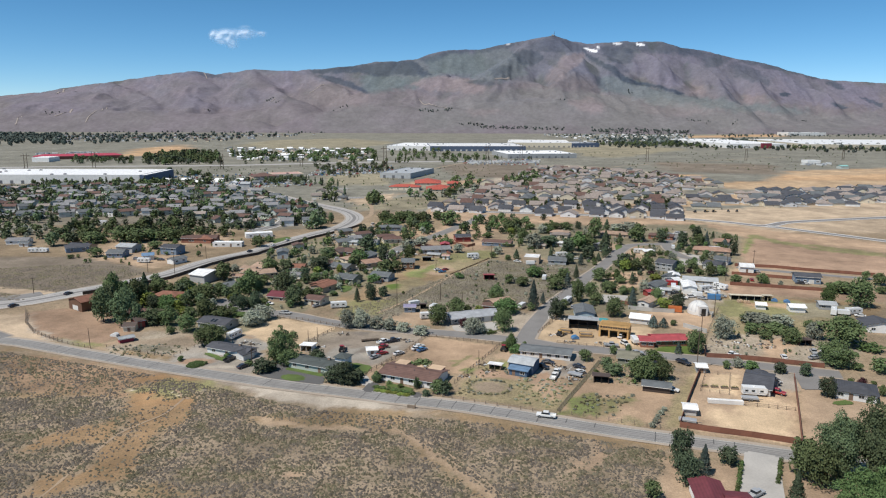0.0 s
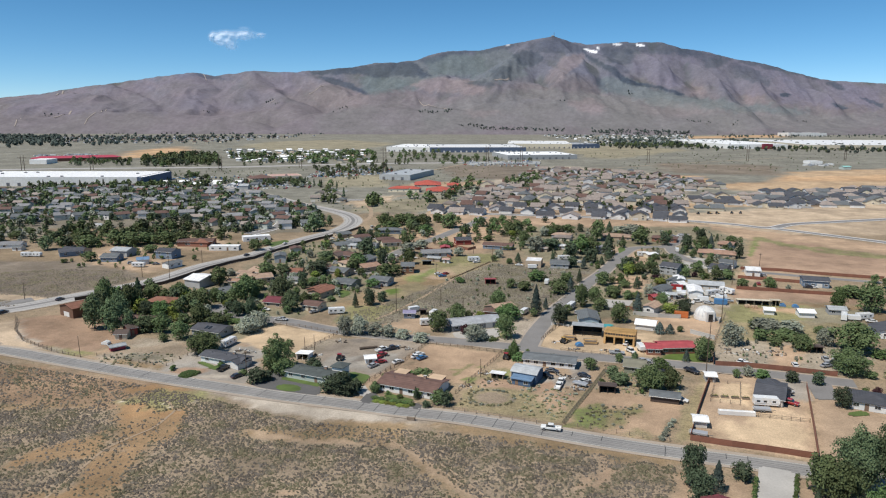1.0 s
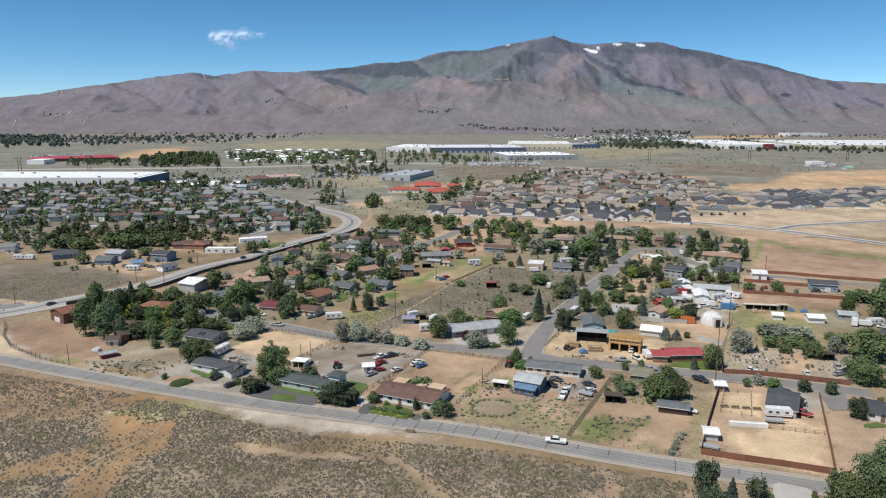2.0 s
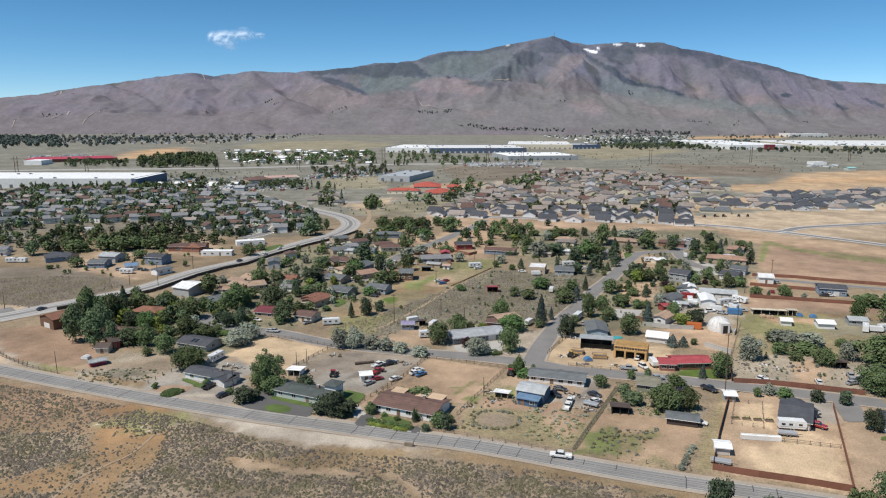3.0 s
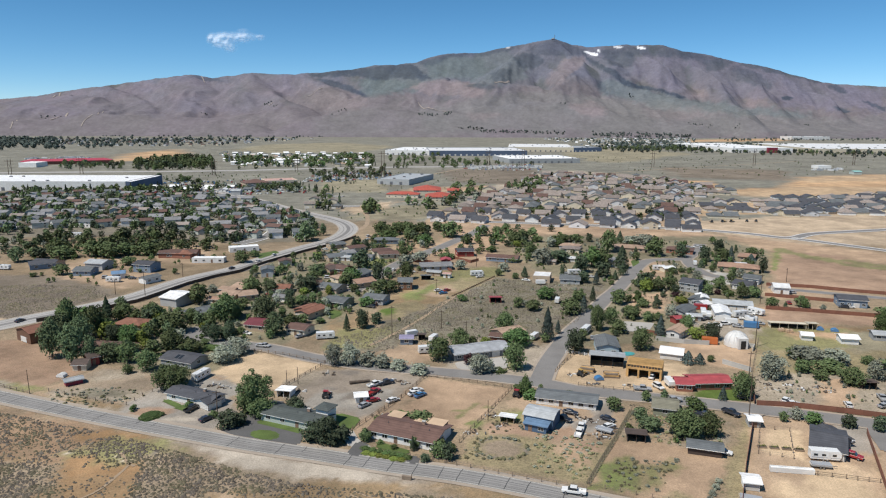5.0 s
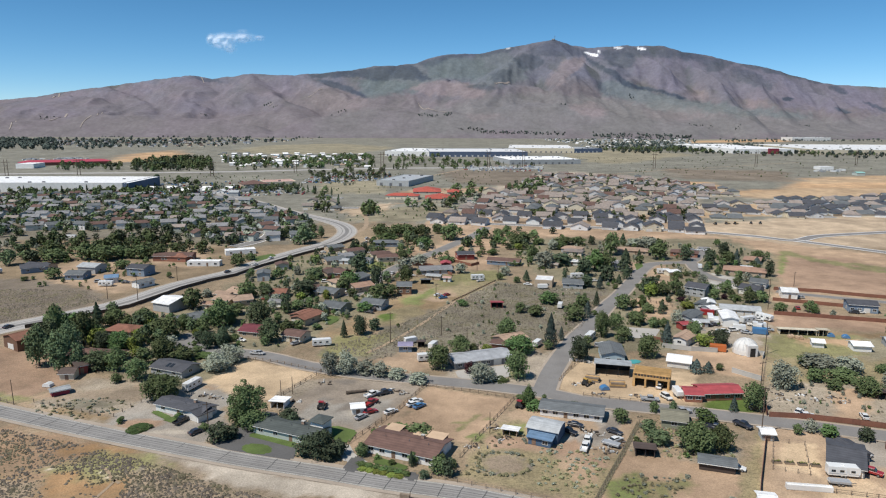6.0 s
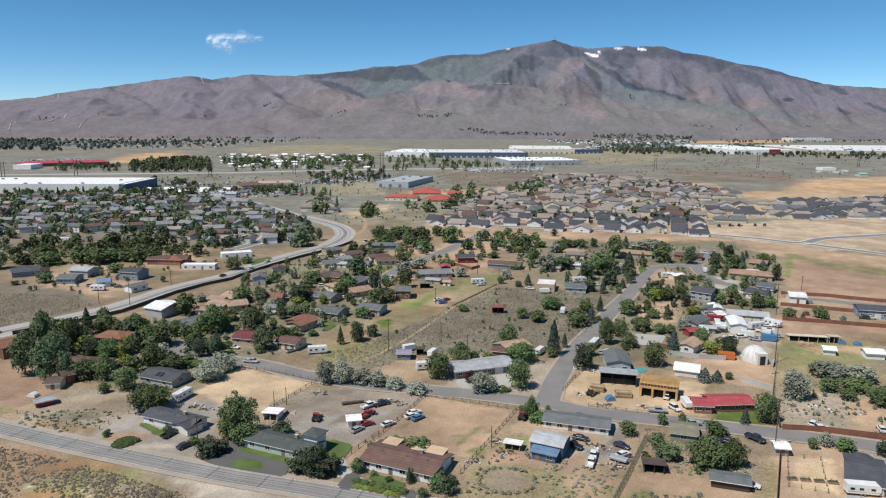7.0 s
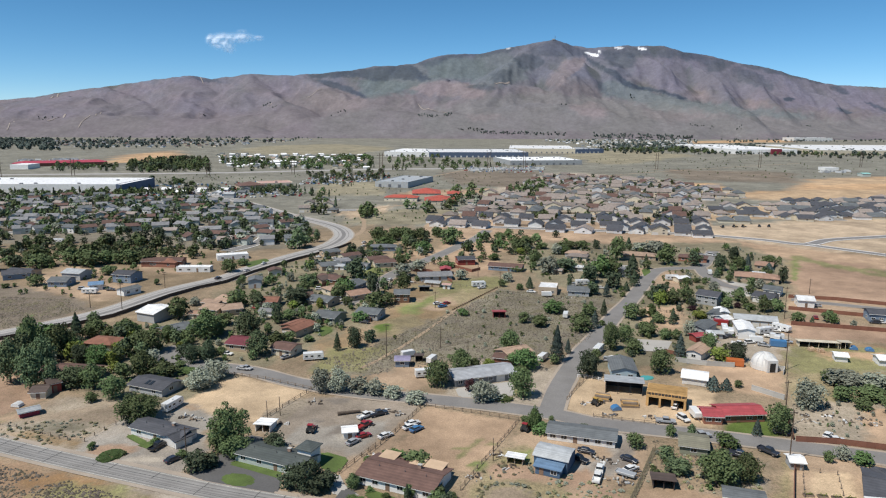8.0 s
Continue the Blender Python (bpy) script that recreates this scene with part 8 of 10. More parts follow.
vehicle("sedan", "silver", 138.1, 243.6, 18.2, "silver car beside a shed")
vehicle("trailer", "silver", 72.4, 188.9, -22.1, "low utility trailer beside the board fence")
vehicle("pickup", "silver", 74.5, 148.9, 33.5, "grey pickup truck on the concrete drive")
vehicle("pickup", "dark", 78.8, 235.5, -33.4, "dark pickup truck on the street")
vehicle("suv", "white", 63, 310.7, 31, "white van behind street trees")
vehicle("sedan", "white", 75.3, 212.6, -27.9, "white car beside the stable")
vehicle("sedan", "dark", -200.4, 309.2, 65, "dark car on the junction road")
vehicle("sedan", "dark", -186.9, 331.7, 72.8, "dark car on the highway")
vehicle("sedan", "white", -111.9, 482.4, 75.9, "white car on the highway")
vehicle("sedan", "white", -116.6, 461.9, 66.8, "white car on the highway")
vehicle("sedan", "dark", -127.1, 441.8, 70.7, "dark car on the highway")
vehicle("rv", "white", 181, 452.4, -17.9, "white travel trailer on a lot")
vehicle("sedan", "white", -3.3, 389.4, 33.2, "white car in a dry field")
vehicle("sedan", "blue", -0.8, 384.2, 28.9, "blue car in a dry field")
vehicle("sedan", "white", 19.9, 421.9, 29.1, "white car on a grassy lot")
vehicle("rv", "white", 18.5, 426.3, 11.7, "white trailer on a grassy lot")
vehicle("trailer", "white", 52.2, 405.6, 0.9, "white box trailer before a building")
vehicle("rv", "white", 75.2, 431.1, 12.5, "white motorhome beside a house")
vehicle("rv", "white", 128.5, 443.6, 1, "white trailer on a dirt lot")
vehicle("rv", "white", -181.6, 407.5, 1, "white trailer in a field")
vehicle("suv", "white", -109.1, 337.1, 52.6, "white van under trees")
vehicle("sedan", "silver", -59.3, 311.6, 49.2, "silver car beside a cottage")
vehicle("rv", "white", 119, 346.2, -107, "white motorhome in a storage yard")
vehicle("trailer", "white", 120.4, 343.1, -110.1, "white trailer in a storage yard")
vehicle("rv", "white", 135.1, 344.3, 20.7, "white motorhome in a storage yard")
vehicle("trailer", "white", 136.8, 336.7, -19.9, "white trailer in a storage yard")
vehicle("container", "blue", 133, 328, -16.4, "pale blue container in a storage yard")
vehicle("trailer", "white", 126.4, 332.9, -15.1, "white trailer in a storage yard")
vehicle("container", "red", 121.5, 356.8, -14.3, "red steel container in a storage yard")
vehicle("container", "orange", 106.7, 305.8, -17.2, "orange steel container behind the dome")
vehicle("load", "blue", 161.1, 324.6, -19.6, "blue tarpaulin covered load in a field")
vehicle("load", "blue", 166.3, 322.7, -15.9, "blue tarpaulin covered load in a field")
vehicle("load", "white", -132.8, 266.5, -9, "white covered load with a blue tarpaulin")
vehicle("rv", "white", 144.2, 348.4, -56.7, "white motorhome in a storage yard")
vehicle("rv", "white", 109.3, 336.4, -93.8, "white motorhome in a storage yard")
vehicle("sedan", "silver", 127.4, 328, -30.7, "silver car in a storage yard")
vehicle("pickup", "white", 117.9, 329.2, -28, "white pickup truck in a storage yard")
vehicle("pickup", "dark", 114.7, 339.4, -28.7, "dark pickup truck in a storage yard")
vehicle("rv", "white", 59.6, 319, 61.3, "white motorhome behind street trees")
vehicle("sedan", "dark", 38.5, 237.6, -24.2, "dark car beside the long house")
vehicle("sedan", "white", 109.2, 247.9, 47.1, "white car parked on scrub")
vehicle("rv", "white", 147.3, 245.6, 15.5, "white travel trailer on a dirt lot")
vehicle("sedan", "white", -57, 543.8, 59.2, "white car beside a house")
vehicle("sedan", "red", 1.1, 390, 49.2, "red car in a dry field")
vehicle("tractor", "yellow", 234.2, 639.4, 86, "yellow earth moving machine on graded ground")
vehicle("tractor", "yellow", 244.9, 641.4, 16, "yellow earth moving machine on graded ground")
vehicle("tractor", "yellow", 252.5, 641.6, 31, "yellow earth moving machine on graded ground")
vehicle("tractor", "yellow", 267.0, 643.7, 58, "yellow earth moving machine on graded ground")
vehicle("tractor", "yellow", 275.1, 643.9, 74, "yellow earth moving machine on graded ground")
vehicle("rv", "white", -265.7, 437.5, 8, "white travel trailer in a dry field")
vehicle("rv", "white", -260.6, 437.6, -6, "white travel trailer in a dry field")
vehicle("suv", "silver", -189.9, 415.9, 20, "silver car beside farm sheds")
vehicle("pickup", "white", -185.0, 412.6, -10, "white pickup truck beside farm sheds")
vehicle("sedan", "dark", -174.3, 414.5, 0, "dark car beside a farmhouse")
vehicle("rv", "white", -177.8, 482.8, 5, "white travel trailer beside a barn")
vehicle("sedan", "silver", -71.9, 299.0, -12, "pale car on the cross street")
vehicle("trailer", "white", -13.6, 313.5, 30, "white trailer beside a garden shed")
vehicle("pickup", "silver", 72.8, 246.9, 10, "grey pickup truck at the roadside")
vehicle("sedan", "white", -30.4, 439.4, 75, "white car parked in a dry yard")
vehicle("suv", "white", -65.7, 417.9, 10, "white wagon parked in a dry yard")
vehicle("sedan", "silver", -60.9, 414.3, -20, "silver car parked in a dry yard")
vehicle("pickup", "white", -52.2, 396.1, -15, "white pickup truck parked in a dry yard")
vehicle("suv", "white", -37.9, 544.2, -20, "white wagon parked in a dry yard")
vehicle("sedan", "white", -82.3, 504.4, 160, "white car parked in a dry yard")
vehicle("pickup", "silver", -76.1, 500.8, 75, "silver pickup truck parked in a dry yard")
vehicle("sedan", "white", -70.0, 499.1, -20, "white car parked in a dry yard")
vehicle("suv", "dark", -58.7, 490.3, -20, "dark wagon parked in a dry yard")
vehicle("sedan", "white", -49.7, 503.2, 160, "white car parked in a dry yard")
vehicle("sedan", "red", -88.6, 379.9, -15, "red car parked in a dry yard")
vehicle("suv", "white", -20.0, 434.1, 10, "white wagon parked in a dry yard")
vehicle("sedan", "white", 45.3, 413.7, -20, "white car parked in a dry yard")
vehicle("trailer", "white", 55.3, 367.7, 75, "white cargo trailer parked in a dry yard")
vehicle("suv", "silver", 69.2, 429.1, 160, "silver wagon parked in a dry yard")
vehicle("sedan", "white", 83.8, 422.9, 10, "white car parked in a dry yard")
vehicle("trailer", "white", 155.2, 458.6, 75, "white cargo trailer parked in a dry yard")
vehicle("sedan", "silver", 171.7, 517.3, -15, "silver car parked in a dry yard")
vehicle("suv", "white", 177.0, 517.4, 160, "white wagon parked in a dry yard")
vehicle("sedan", "white", 179.7, 513.6, 10, "white car parked in a dry yard")
vehicle("pickup", "white", 131.7, 377.4, 60, "white pickup truck parked in a dry yard")
vehicle("sedan", "dark", 118.5, 339.5, -15, "dark car parked in a dry yard")
vehicle("suv", "white", 123.6, 339.6, -15, "white wagon parked in a dry yard")
vehicle("pickup", "silver", 125.8, 335.8, 60, "silver pickup truck parked in a dry yard")
vehicle("sedan", "white", 138.2, 350.0, -15, "white car parked in a dry yard")
vehicle("suv", "red", 145.9, 351.7, -15, "red wagon parked in a dry yard")
vehicle("sedan", "white", 141.0, 347.6, -15, "white car parked in a dry yard")
vehicle("trailer", "white", 136.3, 335.2, 60, "white cargo trailer parked in a dry yard")
vehicle("sedan", "silver", 138.6, 332.4, -20, "silver car parked in a dry yard")
vehicle("suv", "white", 123.2, 331.4, 10, "white wagon parked in a dry yard")
vehicle("sedan", "dark", 115.4, 339.4, 60, "dark car parked in a dry yard")
vehicle("pickup", "white", 135.5, 339.0, -20, "white pickup truck parked in a dry yard")
vehicle("sedan", "white", 108.2, 470.1, -20, "white car parked in a dry yard")
vehicle("suv", "dark", 177.2, 390.1, 160, "dark wagon parked in a dry yard")
vehicle("sedan", "silver", 180.2, 388.1, 160, "silver car parked in a dry yard")
vehicle("sedan", "white", 67.1, 331.4, -15, "white car parked in a dry yard")
vehicle("suv", "white", 64.5, 309.5, 75, "white wagon parked in a dry yard")
vehicle("sedan", "silver", 60.7, 311.3, 75, "silver car parked in a dry yard")
vehicle("trailer", "white", 36.8, 310.4, 60, "white cargo trailer parked in a dry yard")
vehicle("sedan", "dark", -35.1, 357.5, 160, "dark car parked in a dry yard")
vehicle("sedan", "white", -82.6, 315.1, -15, "white car parked in a dry yard")
vehicle("pickup", "white", -108.7, 336.4, 75, "white pickup truck parked in a dry yard")
vehicle("suv", "silver", -122.7, 310.2, 75, "silver wagon parked in a dry yard")
vehicle("rv", "white", 178.1, 303.2, 60, "white travel trailer parked in a dry yard")
vehicle("trailer", "white", 181.5, 301.4, -15, "white cargo trailer parked in a dry yard")
vehicle("rv", "white", 187.2, 303.3, 10, "white travel trailer parked in a dry yard")
vehicle("sedan", "white", 187.6, 298.8, 160, "white car parked in a dry yard")
vehicle("suv", "dark", 141.6, 245.8, 160, "dark wagon parked in a dry yard")
vehicle("rv", "white", 147.1, 249.0, 10, "white travel trailer parked in a dry yard")
vehicle("sedan", "white", 127.2, 244.4, 75, "white car parked in a dry yard")
vehicle("pickup", "silver", 141.0, 249.5, 75, "silver pickup truck parked in a dry yard")
vehicle("sedan", "red", 168.8, 367.5, 75, "red car parked in a dry yard")
vehicle("suv", "dark", 191.4, 360.2, 160, "dark wagon parked in a dry yard")
vehicle("sedan", "white", 194.4, 360.3, -15, "white car parked in a dry yard")
vehicle("rv", "white", -279.4, 554.8, 1.3, "white trailer beside a barn")
vehicle("suv", "white", -58.2, 557.4, 53.2, "white van by the bend")


class Joined:
    """Many far things of a kind in one mesh."""

    def __init__(self, name, label, category):
        self.name, self.label, self.category = name, label, category
        self.co, self.faces, self.mats, self.slot, self.n = [], [], [], [], 0

    def add(self, me, m):
        c = np.empty(len(me.vertices) * 3)
        me.vertices.foreach_get("co", c)
        c = c.reshape(-1, 3) @ np.array(m.to_3x3()).T + np.array(m.translation)
        mat = me.materials[0]
        if mat not in self.mats:
            self.mats.append(mat)
        k = self.mats.index(mat)
        for p in me.polygons:
            self.faces.append([v + self.n for v in p.vertices])
            self.slot.append(k)
        self.co.append(c)
        self.n += len(c)

    def done(self):
        if not self.n:
            return
        me = bpy.data.meshes.new(self.name)
        me.from_pydata(np.concatenate(self.co).tolist(), [], self.faces)
        for q in self.mats:
            me.materials.append(q)
        me.polygons.foreach_set("material_index", self.slot)
        tagged(new(self.name, me), self.label, self.category, kind="stuff")


# ---- trees
def crown_mesh(kind, seed, count, size):
    """Leaf clumps over several lobes in a crown one metre high and wide."""
    r = np.random.RandomState(seed)
    verts, faces = [], []
    lobes = []
    if kind == "o":
        for k in range(count):
            t, e = r.uniform(0, math.tau), math.acos(r.uniform(0, 1))
            f = 0.97 + 0.05 * math.sin(t * 5 + e * 7)
            d = (math.sin(e) * math.cos(t), math.sin(e) * math.sin(t), math.cos(e))
            lobes.append((d[0] * 0.5 * f, d[1] * 0.42 * f, d[2] * f, *d))
    elif kind in "cs":
        for k in range(count):
            t = r.uniform(0.06, 1.0) ** 0.8
            rad = 0.5 * (1 - t) ** 0.85 * r.uniform(0.55, 1.05) * (1 + 0.2 * math.sin(t * 40)) + 0.015
            a = r.uniform(0, math.tau)
            lobes.append((rad * math.cos(a), rad * math.sin(a), t, math.cos(a), math.sin(a), 0.35 - 0.5 * r.rand()))
    else:
        low = {"g": 0.0, "u": 0.0, "p": 0.03, "k": 0.0}.get(kind, 0.03)
        cz, rz = (1 + low) / 2, (1 - low) / 2
        cs = [(0, 0, cz, 0.30, 2.5)]
        for k in range({"u": 9, "e": 9, "p": 38}.get(kind, 32) if count < 8000 else 46):
            d = r.normal(size=3)
            d /= np.linalg.norm(d)
            if kind == "p":
                d[:2] *= 0.85
            f = r.uniform(0.5, 0.97) if count < 8000 else r.uniform(0.62, 1.08)
            q = r.uniform(0.10, 0.19) if count < 8000 else r.uniform(0.07, 0.15)
            wide = 1.0 if d[2] < 0.25 else 1.0 - 0.25 * d[2]
            cs.append((d[0] * f * 0.42 * wide, d[1] * f * 0.42 * wide, cz + d[2] * f * (rz - q * 0.5), q, 1.0))
        for k in range(5 if kind not in "pu" else 3):
            a = k * 1.3 + r.uniform(0, 0.6)
            cs.append((0.24 * math.cos(a), 0.24 * math.sin(a), low + 0.17, 0.17, 1.0))
        odds = np.array([c[3] ** 2 * c[4] for c in cs])
        pick = r.choice(len(cs), size=count, p=odds / odds.sum())
        for k in pick:
            x, y, z, q, _ = cs[k]
            d = r.normal(size=3)
            d /= np.linalg.norm(d)
            if d[2] < -0.2 and r.rand() < 0.65:
                d[2] = -d[2]
            f = q * (r.uniform(0.8, 1.08) if r.rand() < 0.85 else r.uniform(1.05, 1.35))
            lobes.append((x + d[0] * f, y + d[1] * f, max(z + d[2] * f, low * 0.6), *d))
    for x, y, z, nx, ny, nz in lobes:
        n = np.array((nx, ny, nz)) + np.array((0, 0, 0.25)) + r.normal(size=3) * (0.34 if count < 2500 else 0.5)
        n /= np.linalg.norm(n) + 1e-6
        u = np.cross(n, r.normal(size=3))
        u /= np.linalg.norm(u) + 1e-6
        w = np.cross(n, u)
        s = size * r.uniform(0.6, 1.25)
        p = np.array((x, y, z))
        i = len(verts)
        verts += [tuple(p - u * s * 0.5 - w * s * 0.2), tuple(p + u * s * 0.3 - w * s * 0.5), tuple(p + u * s * 0.5 + w * s * 0.3 - n * s * 0.15), tuple(p - u * s * 0.2 + w * s * 0.55 - n * s * 0.1)]
        faces.append((i, i + 1, i + 2, i + 3))
    me = bpy.data.meshes.new("crown")
    me.from_pydata(verts, [], faces)
    me.materials.append(LEAF[kind])
    return me


def trunk_mesh(kind, seed):
    bm = tube(B(), 0, 0, -0.02, 0.55 if kind not in "cs" else 0.95, 0.035, 0.016 if kind not in "cs" else 0.006, 7)
    r = random.Random(seed)
    if kind not in "cs":
        for k in range(5):
            a, z = r.uniform(0, math.tau), r.uniform(0.2, 0.45)
            e = Vector((0.25 * math.cos(a), 0.25 * math.sin(a), z + r.uniform(0.15, 0.3)))
            q = Vector((-math.sin(a), math.cos(a), 0)) * 0.012
            prism(bm, [(q.x, q.y, z), (-q.x, -q.y, z), (e.x - q.x * 0.4, e.y - q.y * 0.4, e.z), (e.x + q.x * 0.4, e.y + q.y * 0.4, e.z)], (0, 0, 0.022))
    return mesh_of(bm, "trunk", BARK)


TREE_WORD = {"d": ("broadleaf tree with a dense dark green crown", "tree"), "b": ("broadleaf tree with a bright green crown", "tree"), "g": ("silver-grey olive tree with a wide crown", "tree"),
             "y": ("small broadleaf tree with yellow-green leaves", "tree"), "c": ("pointed conifer with dense dark green needles", "conifer"), "s": ("pointed spruce with blue-grey needles", "conifer"), "m": ("plum tree with dark maroon leaves", "tree"),
             "k": ("broad dark pine with dense low branches", "pine"), "p": ("tall cottonwood tree with a grey-green crown", "tree"), "u": ("low rounded shrub with dense green leaves", "shrub"), "o": ("wide low mound of dark green ground cover", "shrub")}
MASTERS = {}


def far_trunk(kind):
    return mesh_of(tube(B(), 0, 0, -0.02, 0.5 if kind not in "cs" else 0.9, 0.035, 0.012, 4), "trunk", BARK)


def tree_master(kind, grade, k):
    key = (kind, grade, k)
    if key not in MASTERS:
        count, size = {"tiny": (60, 0.23), "grove": (440, 0.107), "far": (120, 0.168), "mid": (860, 0.084), "near": (2800, 0.05), "large": (8000, 0.034), "huge": (14000, 0.027)}[grade]
        if kind == "u":
            count, size = count // 2, size * 1.3
        MASTERS[key] = (crown_mesh(kind, 100 + ord(kind) * 7 + k, count, size), trunk_mesh(kind, k) if grade in ("mid", "near", "large", "huge") else far_trunk(kind))
    return MASTERS[key]


rt = random.Random(17)


def tree(kind, x, y, h, w, grade, z=0.0):
    crown, trunk = tree_master(kind, grade, rt.randrange(3 if grade != "far" else 2))
    ob = new("conifer" if kind in "cs" else "shrub" if kind in "uo" else "tree")
    ob.matrix_basis = pose(x, y, z - 0.08, 0, 0, rt.uniform(0, 360)) @ Matrix.Diagonal((w * 1.16, w * 1.16, h * (1.16 if grade != "mid" else 1.0), 1))
    if kind not in "uo":
        part("trunk", trunk, None, ob)
    part("crown", crown, None, ob)
    tagged(ob, TREE_WORD[kind][0], TREE_WORD[kind][1])
    return ob


def plant(kind, rows):
    for x, y, h, w in rows:
        tree(kind, x, y, h, w, "huge" if w > 9 and y < 165 else "large" if w > 9 and y < 260 else "near" if h > 6 and y < 340 else "mid")


plant("d", [(-152.5, 307.8, 15.3, 9.5), (-142.8, 309.2, 13.6, 9.5), (-143.8, 337.5, 7, 9.7), (-136.3, 334.5, 5.7, 5.9), (-128.3, 331.8, 8.3, 9), (-115, 318.1, 8.5, 13.3), (-120.8, 341.3, 4.5, 5.2), (-111.4, 331.2, 6.1, 5.9), (-121, 307.9, 5.9, 5.2), (-105, 293.1, 8.2, 8.8), (-97.7, 292.7, 5.7, 8.8), (-95.1, 301.4, 3, 4.1), (-116.3, 280.9, 7.9, 7.4), (-106.2, 273.1, 7, 7.5), (-111.5, 269.9, 3.7, 3.9), (-97.1, 335, 11.3, 10.9), (-94.3, 342.1, 8.5, 6.6), (-85.1, 315.6, 3.4, 4.3)])
plant("d", [(-119.2, 363.2, 11.6, 9.5), (-99.5, 383.3, 8.7, 9.6), (-126.9, 460.6, 8.9, 9.9), (-123.9, 478.9, 5.3, 6.9), (-52.7, 399.5, 9, 8.4), (-32.9, 385.1, 7.7, 12.1), (-46.9, 388.1, 4.9, 5.4), (-26.4, 388.8, 6.8, 6.8), (-69.6, 363.2, 5.2, 6.5), (-66.6, 377.4, 2.7, 4), (-49.9, 364.1, 4.3, 5.6), (-96.7, 354.7, 5.7, 8.6), (-93.7, 337.9, 6.1, 5.1), (-73.6, 341.7, 5.1, 3.8), (-66.5, 327.2, 5.9, 6.7), (-62.9, 331.9, 4.5, 5.7), (-49.2, 570.7, 11.7, 12.5), (-36.6, 571, 10.9, 12.5)])
plant("d", [(-28.2, 571.2, 10.9, 12.6), (-27.3, 556, 8.2, 9), (-17.6, 571.4, 10.9, 12.6), (-21.2, 417.1, 11.9, 7.4), (-26.7, 480.7, 7.1, 6.2), (-14.6, 439.5, 3.2, 4.4), (2.6, 558.1, 13, 14.3), (-5.1, 585.6, 8.8, 8.6), (29.8, 566.2, 8.5, 7.5), (40.3, 557.5, 9.1, 9), (49.1, 586.6, 7.1, 7.8), (56.9, 540.8, 10.6, 11.9), (49.8, 529.9, 9.6, 10.8), (67.9, 539.9, 4.8, 7.9), (1.2, 473.9, 5, 9.5), (55.3, 481, 10.9, 7.7), (88.7, 540.9, 5.9, 9.9), (96.7, 541.6, 5.8, 11.9)])
plant("d", [(96, 451.3, 13.3, 9.7), (110.5, 500, 16.8, 10.2), (40, 419.6, 4, 4.2), (31, 427, 4.7, 4.3), (43.1, 464.6, 3.6, 7.4), (66.4, 370, 6.6, 7.7), (57.8, 346.8, 7.8, 10), (34.8, 359.1, 5.5, 5), (41.7, 353.9, 5.7, 7.4), (25.6, 319.4, 8.8, 7.8), (20, 316.5, 3.6, 2.6), (85, 365.9, 8.6, 8.2), (65.1, 322.8, 10.9, 6.6), (73.6, 333.3, 7, 6.9), (83.5, 340.9, 7, 7), (73, 319.3, 5.6, 7.8), (112.4, 393.7, 7, 9.4), (119, 395.2, 10.1, 6.7)])
plant("d", [(139.1, 487.1, 13.7, 12.3), (158.2, 438.2, 5.5, 3.8), (177.1, 470.6, 9.8, 9.5), (202.2, 483.9, 7.4, 8.8), (133.8, 435.6, 3.8, 5.6), (139.9, 438.1, 3.3, 4.4), (144.3, 438, 3.3, 3.8), (135.6, 396.1, 7.1, 9.5), (146.5, 398.9, 5.6, 7.1), (149.8, 378.1, 8.9, 5.9), (156.8, 380.6, 6.1, 7.5), (95.6, 361.3, 3.9, 7), (85.2, 340.9, 6.5, 7), (90.7, 336.7, 4.9, 5.1), (95.3, 336.8, 4.4, 5.1), (90.5, 369.4, 4.2, 4.1), (157.2, 360.1, 5.8, 6.3), (171.9, 361.9, 6.6, 5.6)])
plant("d", [(102.4, 319.8, 7.9, 6.1), (77, 298, 8.8, 8.4), (99.2, 284.8, 2.7, 3), (-2, 285.2, 8.5, 8.5), (6, 298.2, 7.6, 8), (11.1, 300.1, 4.8, 4.4), (25.8, 275.4, 9.3, 8), (26.3, 294.7, 3.5, 6.3), (26.8, 252.3, 5.4, 4.3), (24.4, 257.5, 1.8, 2.7), (32, 257.3, 1.9, 1.7), (52.9, 240.5, 4.6, 4.9), (56, 309.3, 5.5, 4.2), (64.5, 247.7, 3.9, 3.3), (68.2, 222.4, 8.4, 9.0), (69.9, 222.6, 6.2, 7.3)])
plant("d", [(75.2, 223.0, 7.4, 6.3), (133, 290.9, 3.4, 6.2), (128.4, 274.5, 5.3, 7), (138.2, 275.4, 4.5, 10.3), (130.8, 266.9, 3.5, 5.9), (138.6, 262, 6.3, 8.1), (156, 282.8, 3.4, 4.8), (158.6, 261.4, 10.1, 16), (142.3, 236.9, 8.3, 11.8), (155.1, 230.6, 6, 8), (147.6, 232.8, 3, 4), (203.1, 342, 6.9, 12.7), (196.6, 314.8, 12.6, 12.3), (232.7, 371.1, 5.5, 4.4), (233.1, 359, 7, 7.9), (223.5, 340.7, 4.4, 5.8), (96.3, 250.2, 8.7, 7.3), (101.3, 233.1, 3.7, 2.8)])
